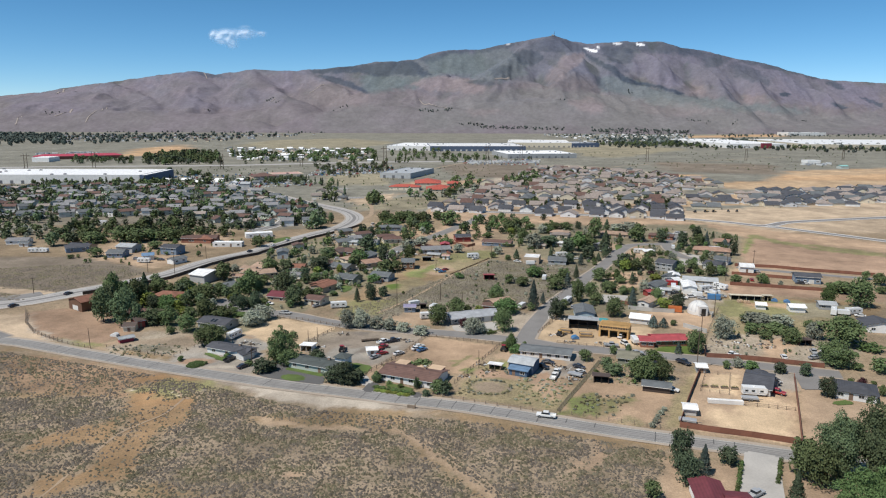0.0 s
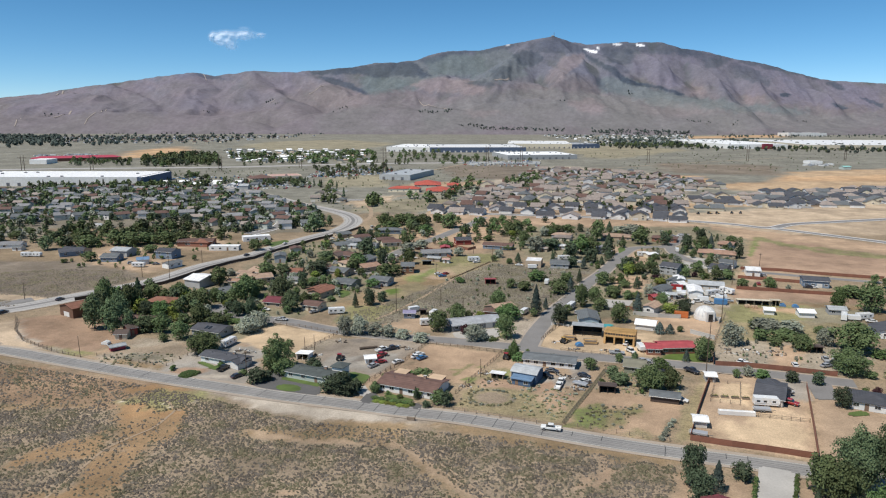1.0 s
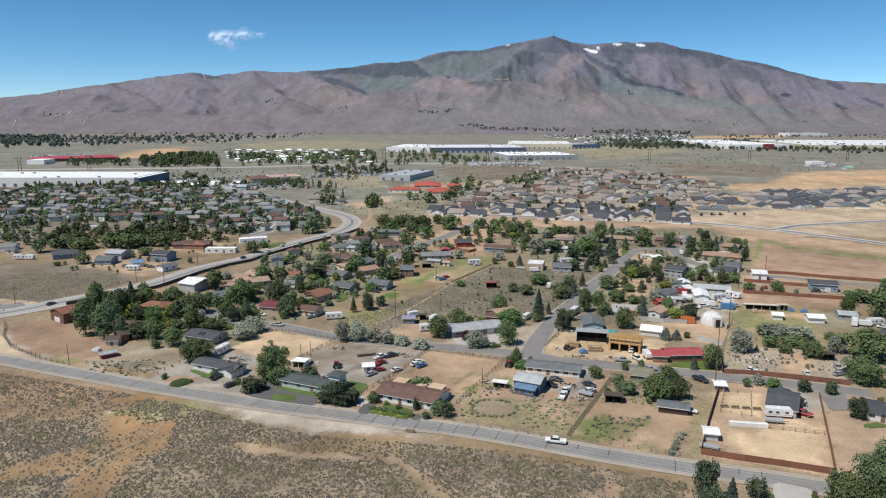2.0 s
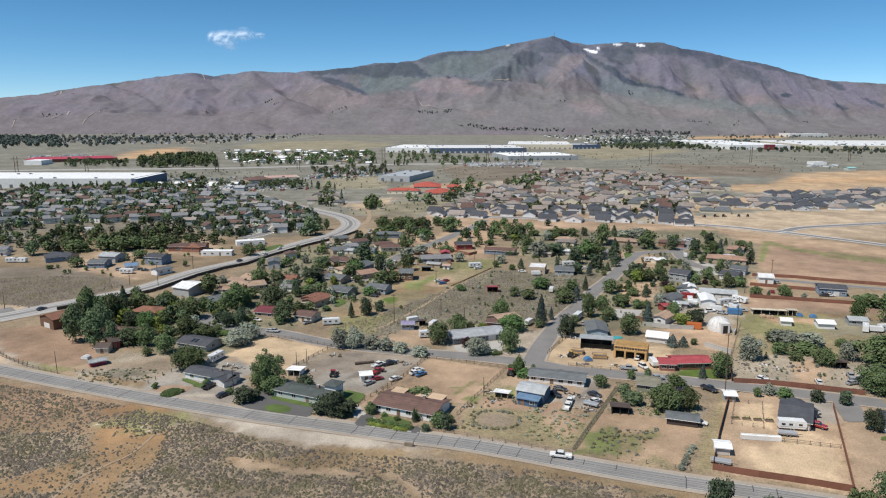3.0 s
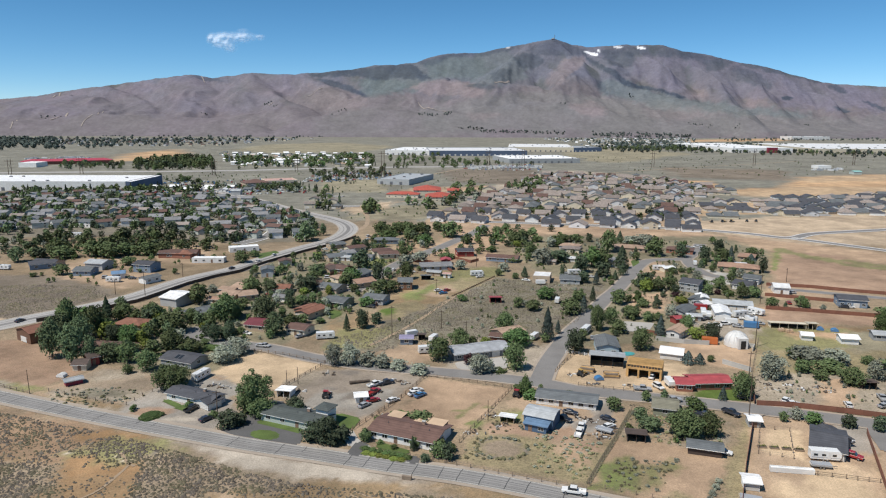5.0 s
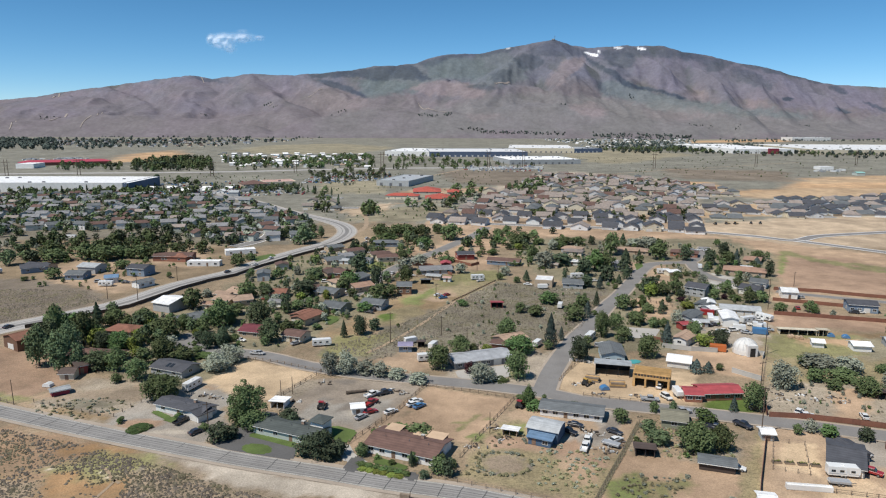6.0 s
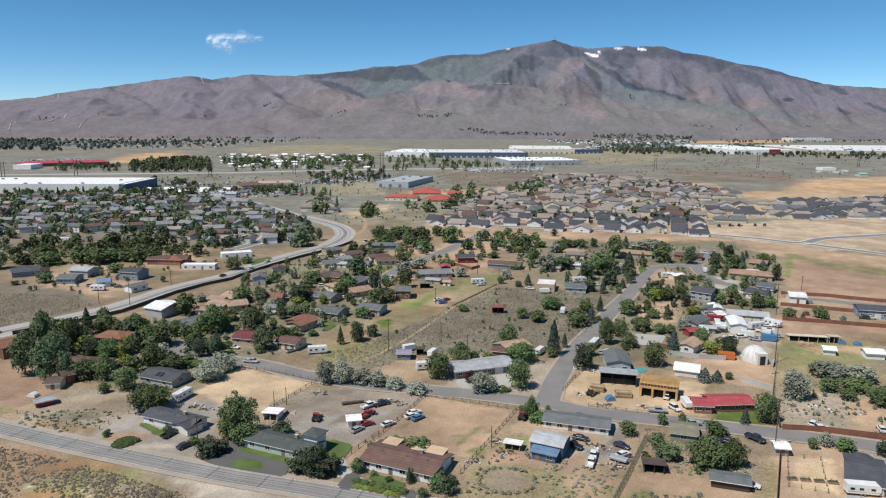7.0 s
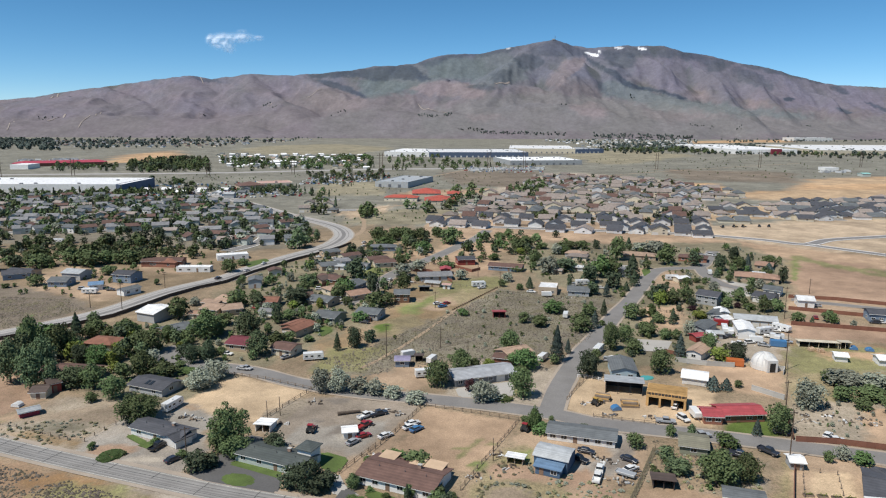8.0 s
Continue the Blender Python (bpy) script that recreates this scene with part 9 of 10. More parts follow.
plant("d", [(142.1, 209.5, 4, 2.7), (-219.5, 424.5, 6.4, 9.1), (-193.9, 453.2, 5.7, 9.7), (-228.5, 478.6, 11.9, 14.2), (-216.6, 474.5, 11.8, 14.1), (-210.3, 483.1, 9.6, 12.7), (-196.5, 483.9, 10.3, 14.3), (-184.2, 483.5, 10.4, 12), (-244, 472, 8.9, 15.5), (-263.5, 492, 6.7, 8.1), (-267.8, 480.9, 6.5, 9.9), (-313.6, 503.4, 6.8, 10.7), (-232.8, 419.5, 2.6, 4.2)])
plant("k", [(-133.3, 304.9, 6.8, 6.1), (-86.9, 307.3, 8.4, 5.8), (-92.4, 305.3, 6.9, 5.1), (-71.2, 388.6, 9.2, 12.5), (-75.1, 362.8, 9.2, 5.5), (-73, 356.2, 6.9, 3.5), (-50.2, 446.2, 12, 10.8), (-36.8, 409.6, 13.5, 7.2), (-35.2, 324.8, 8, 6.2), (-29.9, 331.5, 5.9, 5), (-82.4, 471.2, 4.2, 5.4), (72.1, 467.4, 8.3, 15.4), (106.3, 540.1, 7.3, 5.6), (80.1, 437.1, 12.8, 9.4), (90.5, 424.2, 10.8, 9.1), (76.4, 410.2, 7.9, 7), (106.3, 395.7, 10.8, 9.5), (154.6, 482.9, 10.2, 8.4)])
plant("k", [(165.3, 470.1, 11.6, 8.2), (186, 500.6, 10.3, 7.3), (187.8, 437.8, 9.9, 5.7), (109.9, 311.4, 7, 7.6), (40.8, 250.5, 2.4, 4.2), (50.5, 294.3, 9.1, 7.9), (118.6, 229.3, 4.2, 4.4), (126.2, 226.8, 5.2, 4.3), (124.2, 208.6, 6.5, 5.4)])
plant("p", [(-146.9, 285.9, 13.9, 9.4), (-136.5, 280.1, 13.2, 9.2), (-148.2, 295.7, 12.7, 11.4), (-141.1, 295.3, 12.5, 9.0), (-130.5, 281.4, 9.2, 6.3), (-124.3, 282.5, 6.5, 10.4), (-89.4, 383, 8, 8), (-74.2, 429.6, 5.9, 11), (-101.4, 537.8, 14.9, 13.3), (-93.7, 563.1, 9.8, 6.2), (-79.5, 333.2, 11.1, 11.3), (-70.4, 313.9, 9, 8.9), (-55, 331.6, 2.9, 4.1), (69.6, 245.3, 5.3, 2.7), (-266.1, 459.9, 10.8, 11.4)])
plant("b", [(-127.1, 304.9, 6.8, 8.2), (-50.9, 410.2, 9.4, 10.1), (-38, 360.3, 4.9, 7), (-42.7, 543.9, 7.7, 15), (-14.8, 522.4, 8.7, 10.6), (32.2, 499.7, 4.7, 8), (80.3, 519.7, 6.9, 8.3), (89.7, 452.1, 13.8, 12.9), (51.1, 374.9, 6.6, 9.4), (8.8, 370.3, 3.6, 5.2), (173, 359.8, 4.6, 4), (29.6, 302.1, 6.8, 10.9), (78.1, 241.3, 4.2, 6.1), (164.1, 253.1, 3.6, 8.7), (184.3, 319.2, 9.5, 7), (110, 232.3, 3.5, 5.6)])
plant("g", [(-112.4, 295.5, 3.2, 5.9), (-120.2, 386, 4.3, 5.9), (-81.2, 282, 6.1, 9.7), (-78.6, 290.8, 6.1, 8.7), (-85.1, 437, 5.8, 4.7), (-53.2, 368.3, 3.9, 4.6), (-67.3, 367.9, 3.9, 3.8), (-44.1, 350.5, 3.8, 2.4), (-86.9, 350.9, 5.8, 6.3), (-24.2, 451.1, 7.9, 11.3), (-15.6, 465.9, 7.3, 10), (9.1, 443.4, 6.4, 7), (60.9, 460.1, 11.4, 11.9), (75.4, 519.6, 7.6, 8.3), (135.9, 532.4, 6.4, 14), (145.5, 532, 7.7, 11.7), (35.1, 438.2, 6, 6.3), (39.2, 364.1, 2.3, 4.1)])
plant("g", [(142, 526.8, 8.6, 15.4), (140.8, 415.6, 6.9, 5.9), (102.2, 340.6, 7.4, 5.2), (177.5, 352.9, 4.1, 3), (-40.1, 279.4, 7.5, 6.6), (-34.6, 279.7, 7.4, 7.4), (-28, 279.3, 5.6, 7.4), (-22.2, 277.2, 5.5, 6.6), (-16.5, 275, 4.4, 6.5), (-9, 270.8, 4.3, 7.1), (114.2, 268.3, 8.5, 9.2), (136.7, 287.9, 5.3, 13.4), (145.1, 284.9, 5.4, 10.9), (150.4, 267.4, 6.6, 6.9), (106.1, 234.6, 3.9, 4.1)])
plant("y", [(-141.3, 318.5, 3.8, 6), (-121.3, 315, 3.5, 3.8), (-59.3, 382.4, 5.5, 4), (51.3, 518.5, 5, 6.1), (105.7, 391.9, 7.4, 7.2), (116.6, 367, 4.2, 7.7), (103.7, 311.2, 5.7, 7.2), (16.2, 300.9, 3.9, 5.1)])
plant("c", [(-148.9, 332.7, 9.8, 5.7), (-41.4, 320.6, 6.5, 3.1), (-62.2, 505.6, 7.7, 6.6), (-54.1, 505.8, 6.6, 6.6), (128.8, 539.7, 8.3, 5.6), (106.6, 447.1, 14.1, 9.7), (103, 429.1, 8.3, 6.1), (95.7, 417.4, 5.4, 3.6), (68.1, 429.4, 4.9, 3.1), (45.5, 422.8, 6.3, 4.5), (73.4, 371.2, 7.6, 3.6), (126.6, 489.1, 6, 3.6), (155.9, 450.3, 5.5, 4.6), (198.2, 501.1, 5.1, 2.9), (100.9, 358.2, 6.8, 4), (164.2, 361.5, 2.8, 2.3)])
plant("s", [(82.5, 405.5, 7.5, 4.3), (64.9, 351.1, 7.9, 4.4), (41.8, 308.6, 12.2, 5.4), (47.6, 317.8, 6, 2.8), (181.4, 468.8, 10.2, 5.1), (193.7, 467.6, 5.4, 6.1), (89.3, 314.1, 8.1, 4.7), (89.7, 282, 5.1, 4.9), (94, 282, 4.2, 4.5), (89.3, 248.5, 4.8, 3)])
plant("u", [(-90.3, 296.6, 1.4, 8.9), (91, 406, 2.7, 3.5), (69.1, 355.7, 2.8, 3.5), (145.4, 383.3, 3.4, 7), (137.3, 218.9, 2.5, 2.7), (145.1, 218.8, 1.6, 2.3)])
plant("m", [(140.9, 385.4, 2.8, 3.8), (117.4, 380.2, 2.7, 4.3), (140.6, 218, 2.9, 3)])
plant("d", [(-90.4, 256.4, 8.0, 11.2)])
plant("d", [(-57.4, 238.2, 11.4, 9.6), (-55.2, 234.6, 6.2, 7.4), (-60.2, 237.4, 6.0, 6.6), (-21.9, 218.5, 4.4, 2.8), (-7.3, 229.1, 5.2, 7.5), (-1.1, 214.9, 3.3, 3.7), (2.1, 213.3, 2.5, 2.9), (-95.8, 239.8, 1.8, 1.7), (-69.3, 233.9, 2.4, 2.8), (-47.9, 238.1, 2.9, 3.7), (-85.3, 235.4, 1.3, 1.7), (-5.8, 230.8, 2.8, 4.9)])
plant("k", [(-63, 227.2, 5.7, 6.3), (-60, 229.1, 4.1, 4.8), (-44, 235.9, 4.9, 4.7), (-33.1, 218.1, 7.4, 7.4), (-37.2, 219.1, 5.9, 5.5), (-28.2, 219, 5.4, 5), (-30.3, 217.3, 5.1, 6.2)])
plant("u", [(-14, 233.9, 2.4, 5.5), (-19.9, 232.5, 1.7, 2.7), (-79, 241.5, 2.2, 2.6), (-17.6, 217.4, 1.3, 2.2), (-13.5, 214.5, 1.5, 2.4), (-12.6, 235, 1.7, 5)])
plant("c", [(-8.5, 213.4, 4.3, 1.8)])
plant("o", [(-88.6, 234.5, 0.9, 6.6)])
plant("k", [(-45.9, 238.2, 5.6, 6.4), (-22.1, 219.4, 3.6, 3.6)])
plant("b", [(26.4, 251.8, 6.6, 4.2), (27.9, 249.6, 3.4, 5.6), (24.6, 252.9, 2.8, 3.4)])
plant("g", [(12.1, 272.1, 6.4, 7.6), (15.7, 273.1, 4.6, 6.0)])
plant("m", [(8.7, 280.5, 4.6, 3.6)])
plant("u", [(19.3, 273.1, 1.2, 6), (-79.2, 240.9, 2.6, 3.0), (-95.6, 238.0, 2.2, 1.8)])
plant("u", [(-21.4, 213.7, 1.1, 2.9), (-19.4, 212.9, 1.1, 2.9), (-17.4, 212.1, 1.1, 2.9), (-15.5, 211.4, 1.1, 2.9), (-13.5, 210.6, 1.1, 2.9), (-11.6, 209.9, 1.1, 2.9), (-9.7, 209.1, 1.1, 2.9)])
plant("y", [(-21.0, 211.6, 0.7, 2.7), (-19.0, 210.9, 0.7, 2.7), (-17.1, 210.1, 0.7, 2.7), (-15.2, 209.4, 0.7, 2.7), (-13.2, 208.6, 0.7, 2.7), (-11.3, 207.9, 0.7, 2.7)])
plant("k", [(-5.1, 207.5, 2.6, 2.8), (0.9, 208.7, 5.2, 4.2)])
plant("d", [(-1.3, 209.8, 5.4, 4.6), (-8.0, 215.0, 3.4, 2.8)])
plant("p", [(58.7, 226.6, 4.4, 5.6), (59.0, 234.2, 4.0, 4.4), (60.6, 225.9, 4.6, 5.0)])
plant("c", [(82.2, 145, 7.6, 4)])
plant("d", [(91.3, 158.6, 9.8, 8.2), (92.4, 153.2, 10.3, 7.5)])
plant("k", [(61.3, 162.3, 10.3, 6.3), (60.7, 154.7, 7.7, 6.3), (74.7, 164.4, 5.6, 5.2)])
plant("s", [(66.0, 158.9, 7.1, 3.7)])
plant("d", [(50.4, 148.1, 4.8, 4.2)])
plant("u", [(77.5, 163.5, 1.8, 1.6), (76.3, 161.2, 1.8, 1.6), (75.2, 159.0, 1.8, 1.6), (74.1, 156.8, 1.8, 1.5), (73.1, 154.6, 1.7, 1.5), (72.0, 152.5, 1.7, 1.5), (71.0, 150.5, 1.7, 1.5), (70.0, 148.5, 1.7, 1.5), (88.1, 164.7, 2.0, 1.5), (87.0, 162.7, 2.0, 1.5), (85.9, 160.7, 2.0, 1.4), (84.9, 158.7, 2.0, 1.4), (83.8, 156.8, 1.9, 1.4), (82.8, 154.9, 1.9, 1.4)])
plant("b", [(94.0, 140.2, 9.8, 10.6), (101.5, 142.6, 9.4, 10.2)])
plant("p", [(99.7, 159.2, 14.3, 10.3), (106.6, 157.6, 17.6, 10.2)])
plant("g", [(62.7, 188.5, 1.6, 2), (64.4, 191.6, 1.6, 1.9), (66.3, 194.4, 1.6, 1.9), (68, 197.2, 1.5, 1.9), (61.2, 185.9, 1.6, 2)])


def scatter_trees(ring, count, kinds, height, seed):
    """Trees strewn over a quarter too far off to be told one by one."""
    r = random.Random(seed)
    xs, ys = [p[0] for p in ring], [p[1] for p in ring]
    beds = [Joined("far_trees", "distant garden trees with green crowns among houses", "trees") for k in range(3)]
    made = 0
    while made < count:
        x, y = r.uniform(min(xs), max(xs)), r.uniform(min(ys), max(ys))
        made += 0.02
        if not within(x, y, ring):
            continue
        k = r.choice(kinds)
        h = height * r.uniform(0.55, 1.25)
        if not free_of(x, y, h * 0.35):
            continue
        made += 0.98
        w = h * (r.uniform(0.8, 1.15) if k not in "cs" else 0.45)
        m = pose(x, y, -0.1, 0, 0, r.uniform(0, 360)) @ Matrix.Diagonal((w, w, h, 1))
        bed = beds[r.randrange(3)]
        for me in tree_master(k, "tiny" if y > 640 else "grove" if y < 430 and k != "u" else "far", r.randrange(3)):
            bed.add(me, m)
    for q in beds:
        q.done()


def far_woods(ring, count, seed, big=1.0):
    """Far woods on the rising ground, one mass of small crowns."""
    r = np.random.RandomState(seed)
    xs, ys = [p[0] for p in ring], [p[1] for p in ring]
    verts, faces, n = [], [], 0
    while n < count:
        x, y = r.uniform(min(xs), max(xs)), r.uniform(min(ys), max(ys))
        if not within(x, y, ring):
            n += 0.02
            continue
        n += 1
        z0 = max(0.0, float(slope(np.array([x]), np.array([y]))[0])) if y > FOOT_Y else 0.0
        s = r.uniform(6, 12) * big
        for k in range(16):
            d = r.normal(size=3)
            d /= np.linalg.norm(d)
            p = np.array((x, y, z0 + s * 0.75)) + d * s * np.array((0.55, 0.55, 0.6))
            u = np.cross(d, r.normal(size=3))
            u /= np.linalg.norm(u)
            w = np.cross(d, u)
            i = len(verts)
            q = s * 0.4
            verts += [tuple(p - u * q), tuple(p - w * q), tuple(p + u * q), tuple(p + w * q)]
            faces.append((i, i + 1, i + 2, i + 3))
    me = bpy.data.meshes.new("far_woods")
    me.from_pydata(verts, [], faces)
    me.materials.append(LEAF["w"])
    tagged(new("far_woods", me), "distant dark green wood on the valley floor", "wood", kind="stuff")


scatter_trees([(-645.7, 811.3), (-292.1, 839.9), (-177.8, 743.3), (-115.6, 640.5), (-97.1, 536.3), (-163.9, 524.4), (-239.8, 601.7), (-407, 529.6)], 1000, "ddkkkgpd", 7.4, 21)
scatter_trees([(31.7, 671), (47.8, 863.1), (157.8, 1182.4), (314.4, 1124.2), (353.8, 904.9), (299.3, 859.8), (224.2, 655.8), (101.6, 639.8)], 330, "ddkk", 6.5, 22)
scatter_trees([(-488.1, 1569.6), (-170.5, 1705.5), (-131.2, 1324.4), (-377.5, 1255.6)], 190, "ddddb", 12, 23)
scatter_trees([(-655, 1498.2), (-567.9, 1586.1), (-489.6, 1508.2), (-395.7, 1228.6), (-528.2, 1222.1)], 200, "ddk", 12.5, 24)
scatter_trees([(-539.9, 919.7), (-373.5, 925.9), (-245.7, 877.3), (-311, 839.2), (-493.3, 844.6)], 90, "ddc", 9, 25)
scatter_trees([(-113.6, 1492.3), (75.3, 1542.5), (63.4, 1305.6), (-98.2, 1297.3)], 24, "dd", 10, 26)
scatter_trees([(80, 928.7), (145.9, 1096.7), (139, 967.1), (81.4, 808.6)], 30, "d", 10, 27)
scatter_trees([(-170.5, 886.3), (-126.8, 887.9), (-97.2, 692.9), (-128.3, 692)], 16, "dc", 10, 28)
scatter_trees([(-82.8, 746.2), (-67.6, 764.7), (-60.9, 682.8), (-75.2, 682.4)], 10, "d", 12, 29)
scatter_trees([(-50.3, 765.2), (-28.8, 805), (47.8, 863.1), (50.7, 807.6), (18, 723.6), (-24.9, 706.4)], 16, "dg", 10, 30)
scatter_trees([(-131, 656.5), (-108.4, 640.7), (-96.6, 554.2), (-112.8, 536)], 26, "dg", 5, 31)
far_woods([(-2141, 3033.4), (-1713.4, 3088.9), (-1066.4, 1996.9), (-1539.4, 2194.8)], 300, 41, 0.9)
far_woods([(-1757.9, 3039.1), (-585.6, 3235.2), (-765.5, 2265.9), (-1242.4, 2222.1)], 150, 42, 0.85)
far_woods([(461.4, 3371.1), (1219, 3469.4), (942.9, 2635.7), (512.5, 2383.1)], 160, 43, 0.6)
far_woods([(474.1, 2379.6), (1048.7, 2589.3), (1098.9, 1963.9), (1250.1, 1750.5), (1145, 1607.3), (755.3, 1878), (423.5, 1977.6)], 200, 44, 0.6)
far_woods([(1314.7, 3432.2), (1746.4, 3589.9), (2284.3, 3457.6), (2034.8, 3085.1), (1190.5, 2990.5)], 120, 45, 0.6)
far_woods([(-1700, 3420), (-600, 3420), (-600, 3470), (-1700, 3470)], 40, 48, 0.7)
scatter_trees([(-137.5, 1385.9), (73.3, 1503.3), (181.9, 1437.1), (169.3, 1340.2), (-128.2, 1295.7)], 60, "ddc", 8, 56)
scatter_trees([(493.3, 2381.3), (904, 2238.7), (1138.1, 2032.2), (937.4, 1682.3), (679.6, 1872.6), (422.4, 2045.7)], 50, "ddc", 8, 57)
scatter_trees([(-299, 957.9), (-192.9, 977.4), (-153.7, 886.9), (-216, 842.4), (-274.2, 882.6)], 40, "dgc", 6, 58)
scatter_trees([(-207.6, 1132.4), (-97.2, 1170.5), (-82.2, 997.7), (-170.5, 978.3)], 30, "dgc", 6, 59)
scatter_trees([(-126.5, 307.1), (-117.3, 367), (-105.8, 462.9), (-61.6, 506.7), (-33.6, 480.5), (-32.5, 368.3), (-50.9, 327.7), (-69.8, 299), (-83.5, 275.6)], 120, "uuug", 2.4, 61)
scatter_trees([(45.9, 550.5), (209.1, 554.1), (219.1, 503.1), (155.7, 371.1), (97.8, 309.9), (60.5, 303.5), (63.7, 336.5), (97.8, 412.2), (77.3, 411.8), (51.2, 436.7)], 120, "uuug", 2.2, 62)
scatter_trees([(-32.3, 342.8), (3.7, 376.4), (28.1, 420.7), (78.9, 406), (65.8, 369.7), (40.9, 309.2), (-5.4, 308.6)], 60, "uug", 1.8, 63)
scatter_trees([(54.3, 238.2), (69.7, 238.4), (77, 223.5), (71.3, 216.9), (50.6, 220.1)], 26, "ug", 1.6, 64)
scatter_trees([(113.6, 277.9), (144.8, 278.2), (146.2, 260.8), (135.8, 245.8), (100.9, 248.9)], 30, "ug", 1.5, 65)
scatter_trees([(-180.7, 333.1), (-142.3, 349.2), (-108.4, 349.7), (-85.2, 280.4), (-109.5, 280.1), (-135.5, 279.8)], 60, "uuug", 2.4, 66)
scatter_trees([(-261.4, 460), (-284, 532.3), (-202.6, 534), (-130.5, 515), (-151, 433.2), (-178.7, 396.2), (-227.6, 406.8)], 90, "uuud", 3.2, 68)
scatter_trees([(-189.6, 1082.2), (75.3, 1335.3), (86.9, 1004.5), (-57, 859.5), (-148.1, 856.4)], 130, "u", 2.2, 81)
scatter_trees([(289.1, 1736.6), (1015.5, 1664.4), (786.9, 1300.4), (525.4, 1113.1), (333.7, 1190.6)], 200, "u", 2.6, 82)
scatter_trees([(-470.4, 1153.2), (-232.2, 1211.5), (-191.9, 1009.9), (-398.8, 985.2)], 70, "u", 2.6, 83)
scatter_trees([(-112.7, 692.4), (44.6, 807.4), (32.9, 696.5), (-42.8, 658.8), (-98.9, 641)], 60, "u", 2.0, 84)
far_woods([(-2192, 3807), (-2112, 3812), (-2112, 3842), (-2192, 3837)], 9, 70, 0.59)
far_woods([(-1064, 4131), (-1014, 4136), (-1014, 4166), (-1064, 4161)], 6, 71, 0.59)
far_woods([(-981, 4019), (-945, 4024), (-945, 4054), (-981, 4049)], 4, 72, 0.52)
far_woods([(-1378, 3971), (-1338, 3976), (-1338, 4006), (-1378, 4001)], 5, 73, 0.52)
far_woods([(-646, 3891), (-546, 3896), (-546, 3926), (-646, 3921)], 12, 74, 0.52)
far_woods([(-144, 3691), (36, 3696), (36, 3726), (-144, 3721)], 26, 75, 0.59)
far_woods([(1028, 4027), (1088, 4032), (1088, 4062), (1028, 4057)], 6, 76, 0.59)
far_woods([(1263, 3647), (1383, 3652), (1383, 3682), (1263, 3677)], 12, 77, 0.45)
far_woods([(617, 3783), (645, 3788), (645, 3818), (617, 3813)], 3, 78, 0.52)
far_woods([(1431, 3603), (1531, 3608), (1531, 3638), (1431, 3633)], 8, 79, 0.39)
far_woods([(1983, 3959), (2063, 3964), (2063, 3994), (1983, 3989)], 8, 80, 0.39)
far_woods([(-2104.4, 2905.1), (-1659.9, 2960.4), (-1363.7, 2509.1), (-1143.8, 1982), (-1319.6, 1835.4)], 170, 91, 1.0)
far_woods([(-1466.1, 2754.5), (-983.4, 2884), (-956.9, 2240.2), (-1060.4, 2063.3)], 90, 92, 0.8)
far_woods([(765.6, 2398.2), (1140.8, 2647.7), (1127, 2249.2), (1254.1, 2032.3), (1333.9, 1852.5), (1215.1, 1690.6), (1064.1, 1891.1), (890.3, 2074), (679.2, 2131.4)], 260, 93, 0.9)
far_woods([(602.5, 2594), (922.2, 2881.4), (723.8, 2214.9), (526.7, 2198.2)], 90, 94, 0.8)
scatter_trees([(-762.1, 1408.4), (-654.1, 1450.7), (-561.1, 1249.7), (-670.8, 1244.1)], 60, "dk", 9, 95)
scatter_trees([(-565.8, 937), (-422.3, 957.8), (-367.3, 915.4), (-335.4, 839.1), (-500.7, 833.5)], 90, "ddk", 7, 96)
scatter_trees([(-436.5, 1080.8), (-387.7, 1063.3), (-282.8, 940.4), (-193.4, 966.8), (-167.6, 875.7), (-325.3, 917)], 60, "ddk", 8, 97)
scatter_trees([(-240.3, 1239.2), (-96.3, 1259.7), (-83.4, 1096.3), (-180.1, 1017)], 70, "dk", 8, 98)
scatter_trees([(-156.1, 1832.3), (-12.3, 2002.6), (14.1, 1453.1), (-108.3, 1411)], 30, "d", 11, 99)
scatter_trees([(61, 852.7), (102.4, 994.5), (143.5, 1039.2), (121.6, 885.9), (87.6, 797.9)], 40, "ddk", 8, 100)
far_woods([(177, 3578), (601, 3558), (597, 3530), (176, 3546)], 90, 110, 0.55)
far_woods([(743, 3558), (1135, 3542), (1122, 3498), (735, 3514)], 120, 111, 0.6)
far_woods([(63, 3598), (207, 3602), (205, 3570), (63, 3570)], 14, 112, 0.6)
far_woods([(1143, 3522), (1231, 3534), (1222, 3506), (1136, 3498)], 25, 113, 0.6)
scatter_trees([(-112, 334.1), (-110.8, 433.9), (-85.5, 515.9), (-34.2, 537.7), (-20.7, 435.5), (-32.5, 368.3), (-50.9, 327.7), (-74.7, 301.8), (-93.1, 301.6)], 200, "uuuug", 2.6, 120)
scatter_trees([(44.9, 539.4), (204.5, 542.9), (210.6, 485.2), (155.7, 371.1), (97.8, 309.9), (60.5, 303.5), (63.7, 336.5), (97.8, 412.2), (78.5, 417.9), (49.8, 450.7)], 150, "uuuug", 2.4, 121)


scatter_trees([(-112, 334.1), (-110.8, 433.9), (-85.5, 515.9), (-34.2, 537.7), (-20.7, 435.5), (-32.5, 368.3), (-50.9, 327.7), (-74.7, 301.8), (-93.1, 301.6)], 70, "ddpkgdy", 5.2, 130)
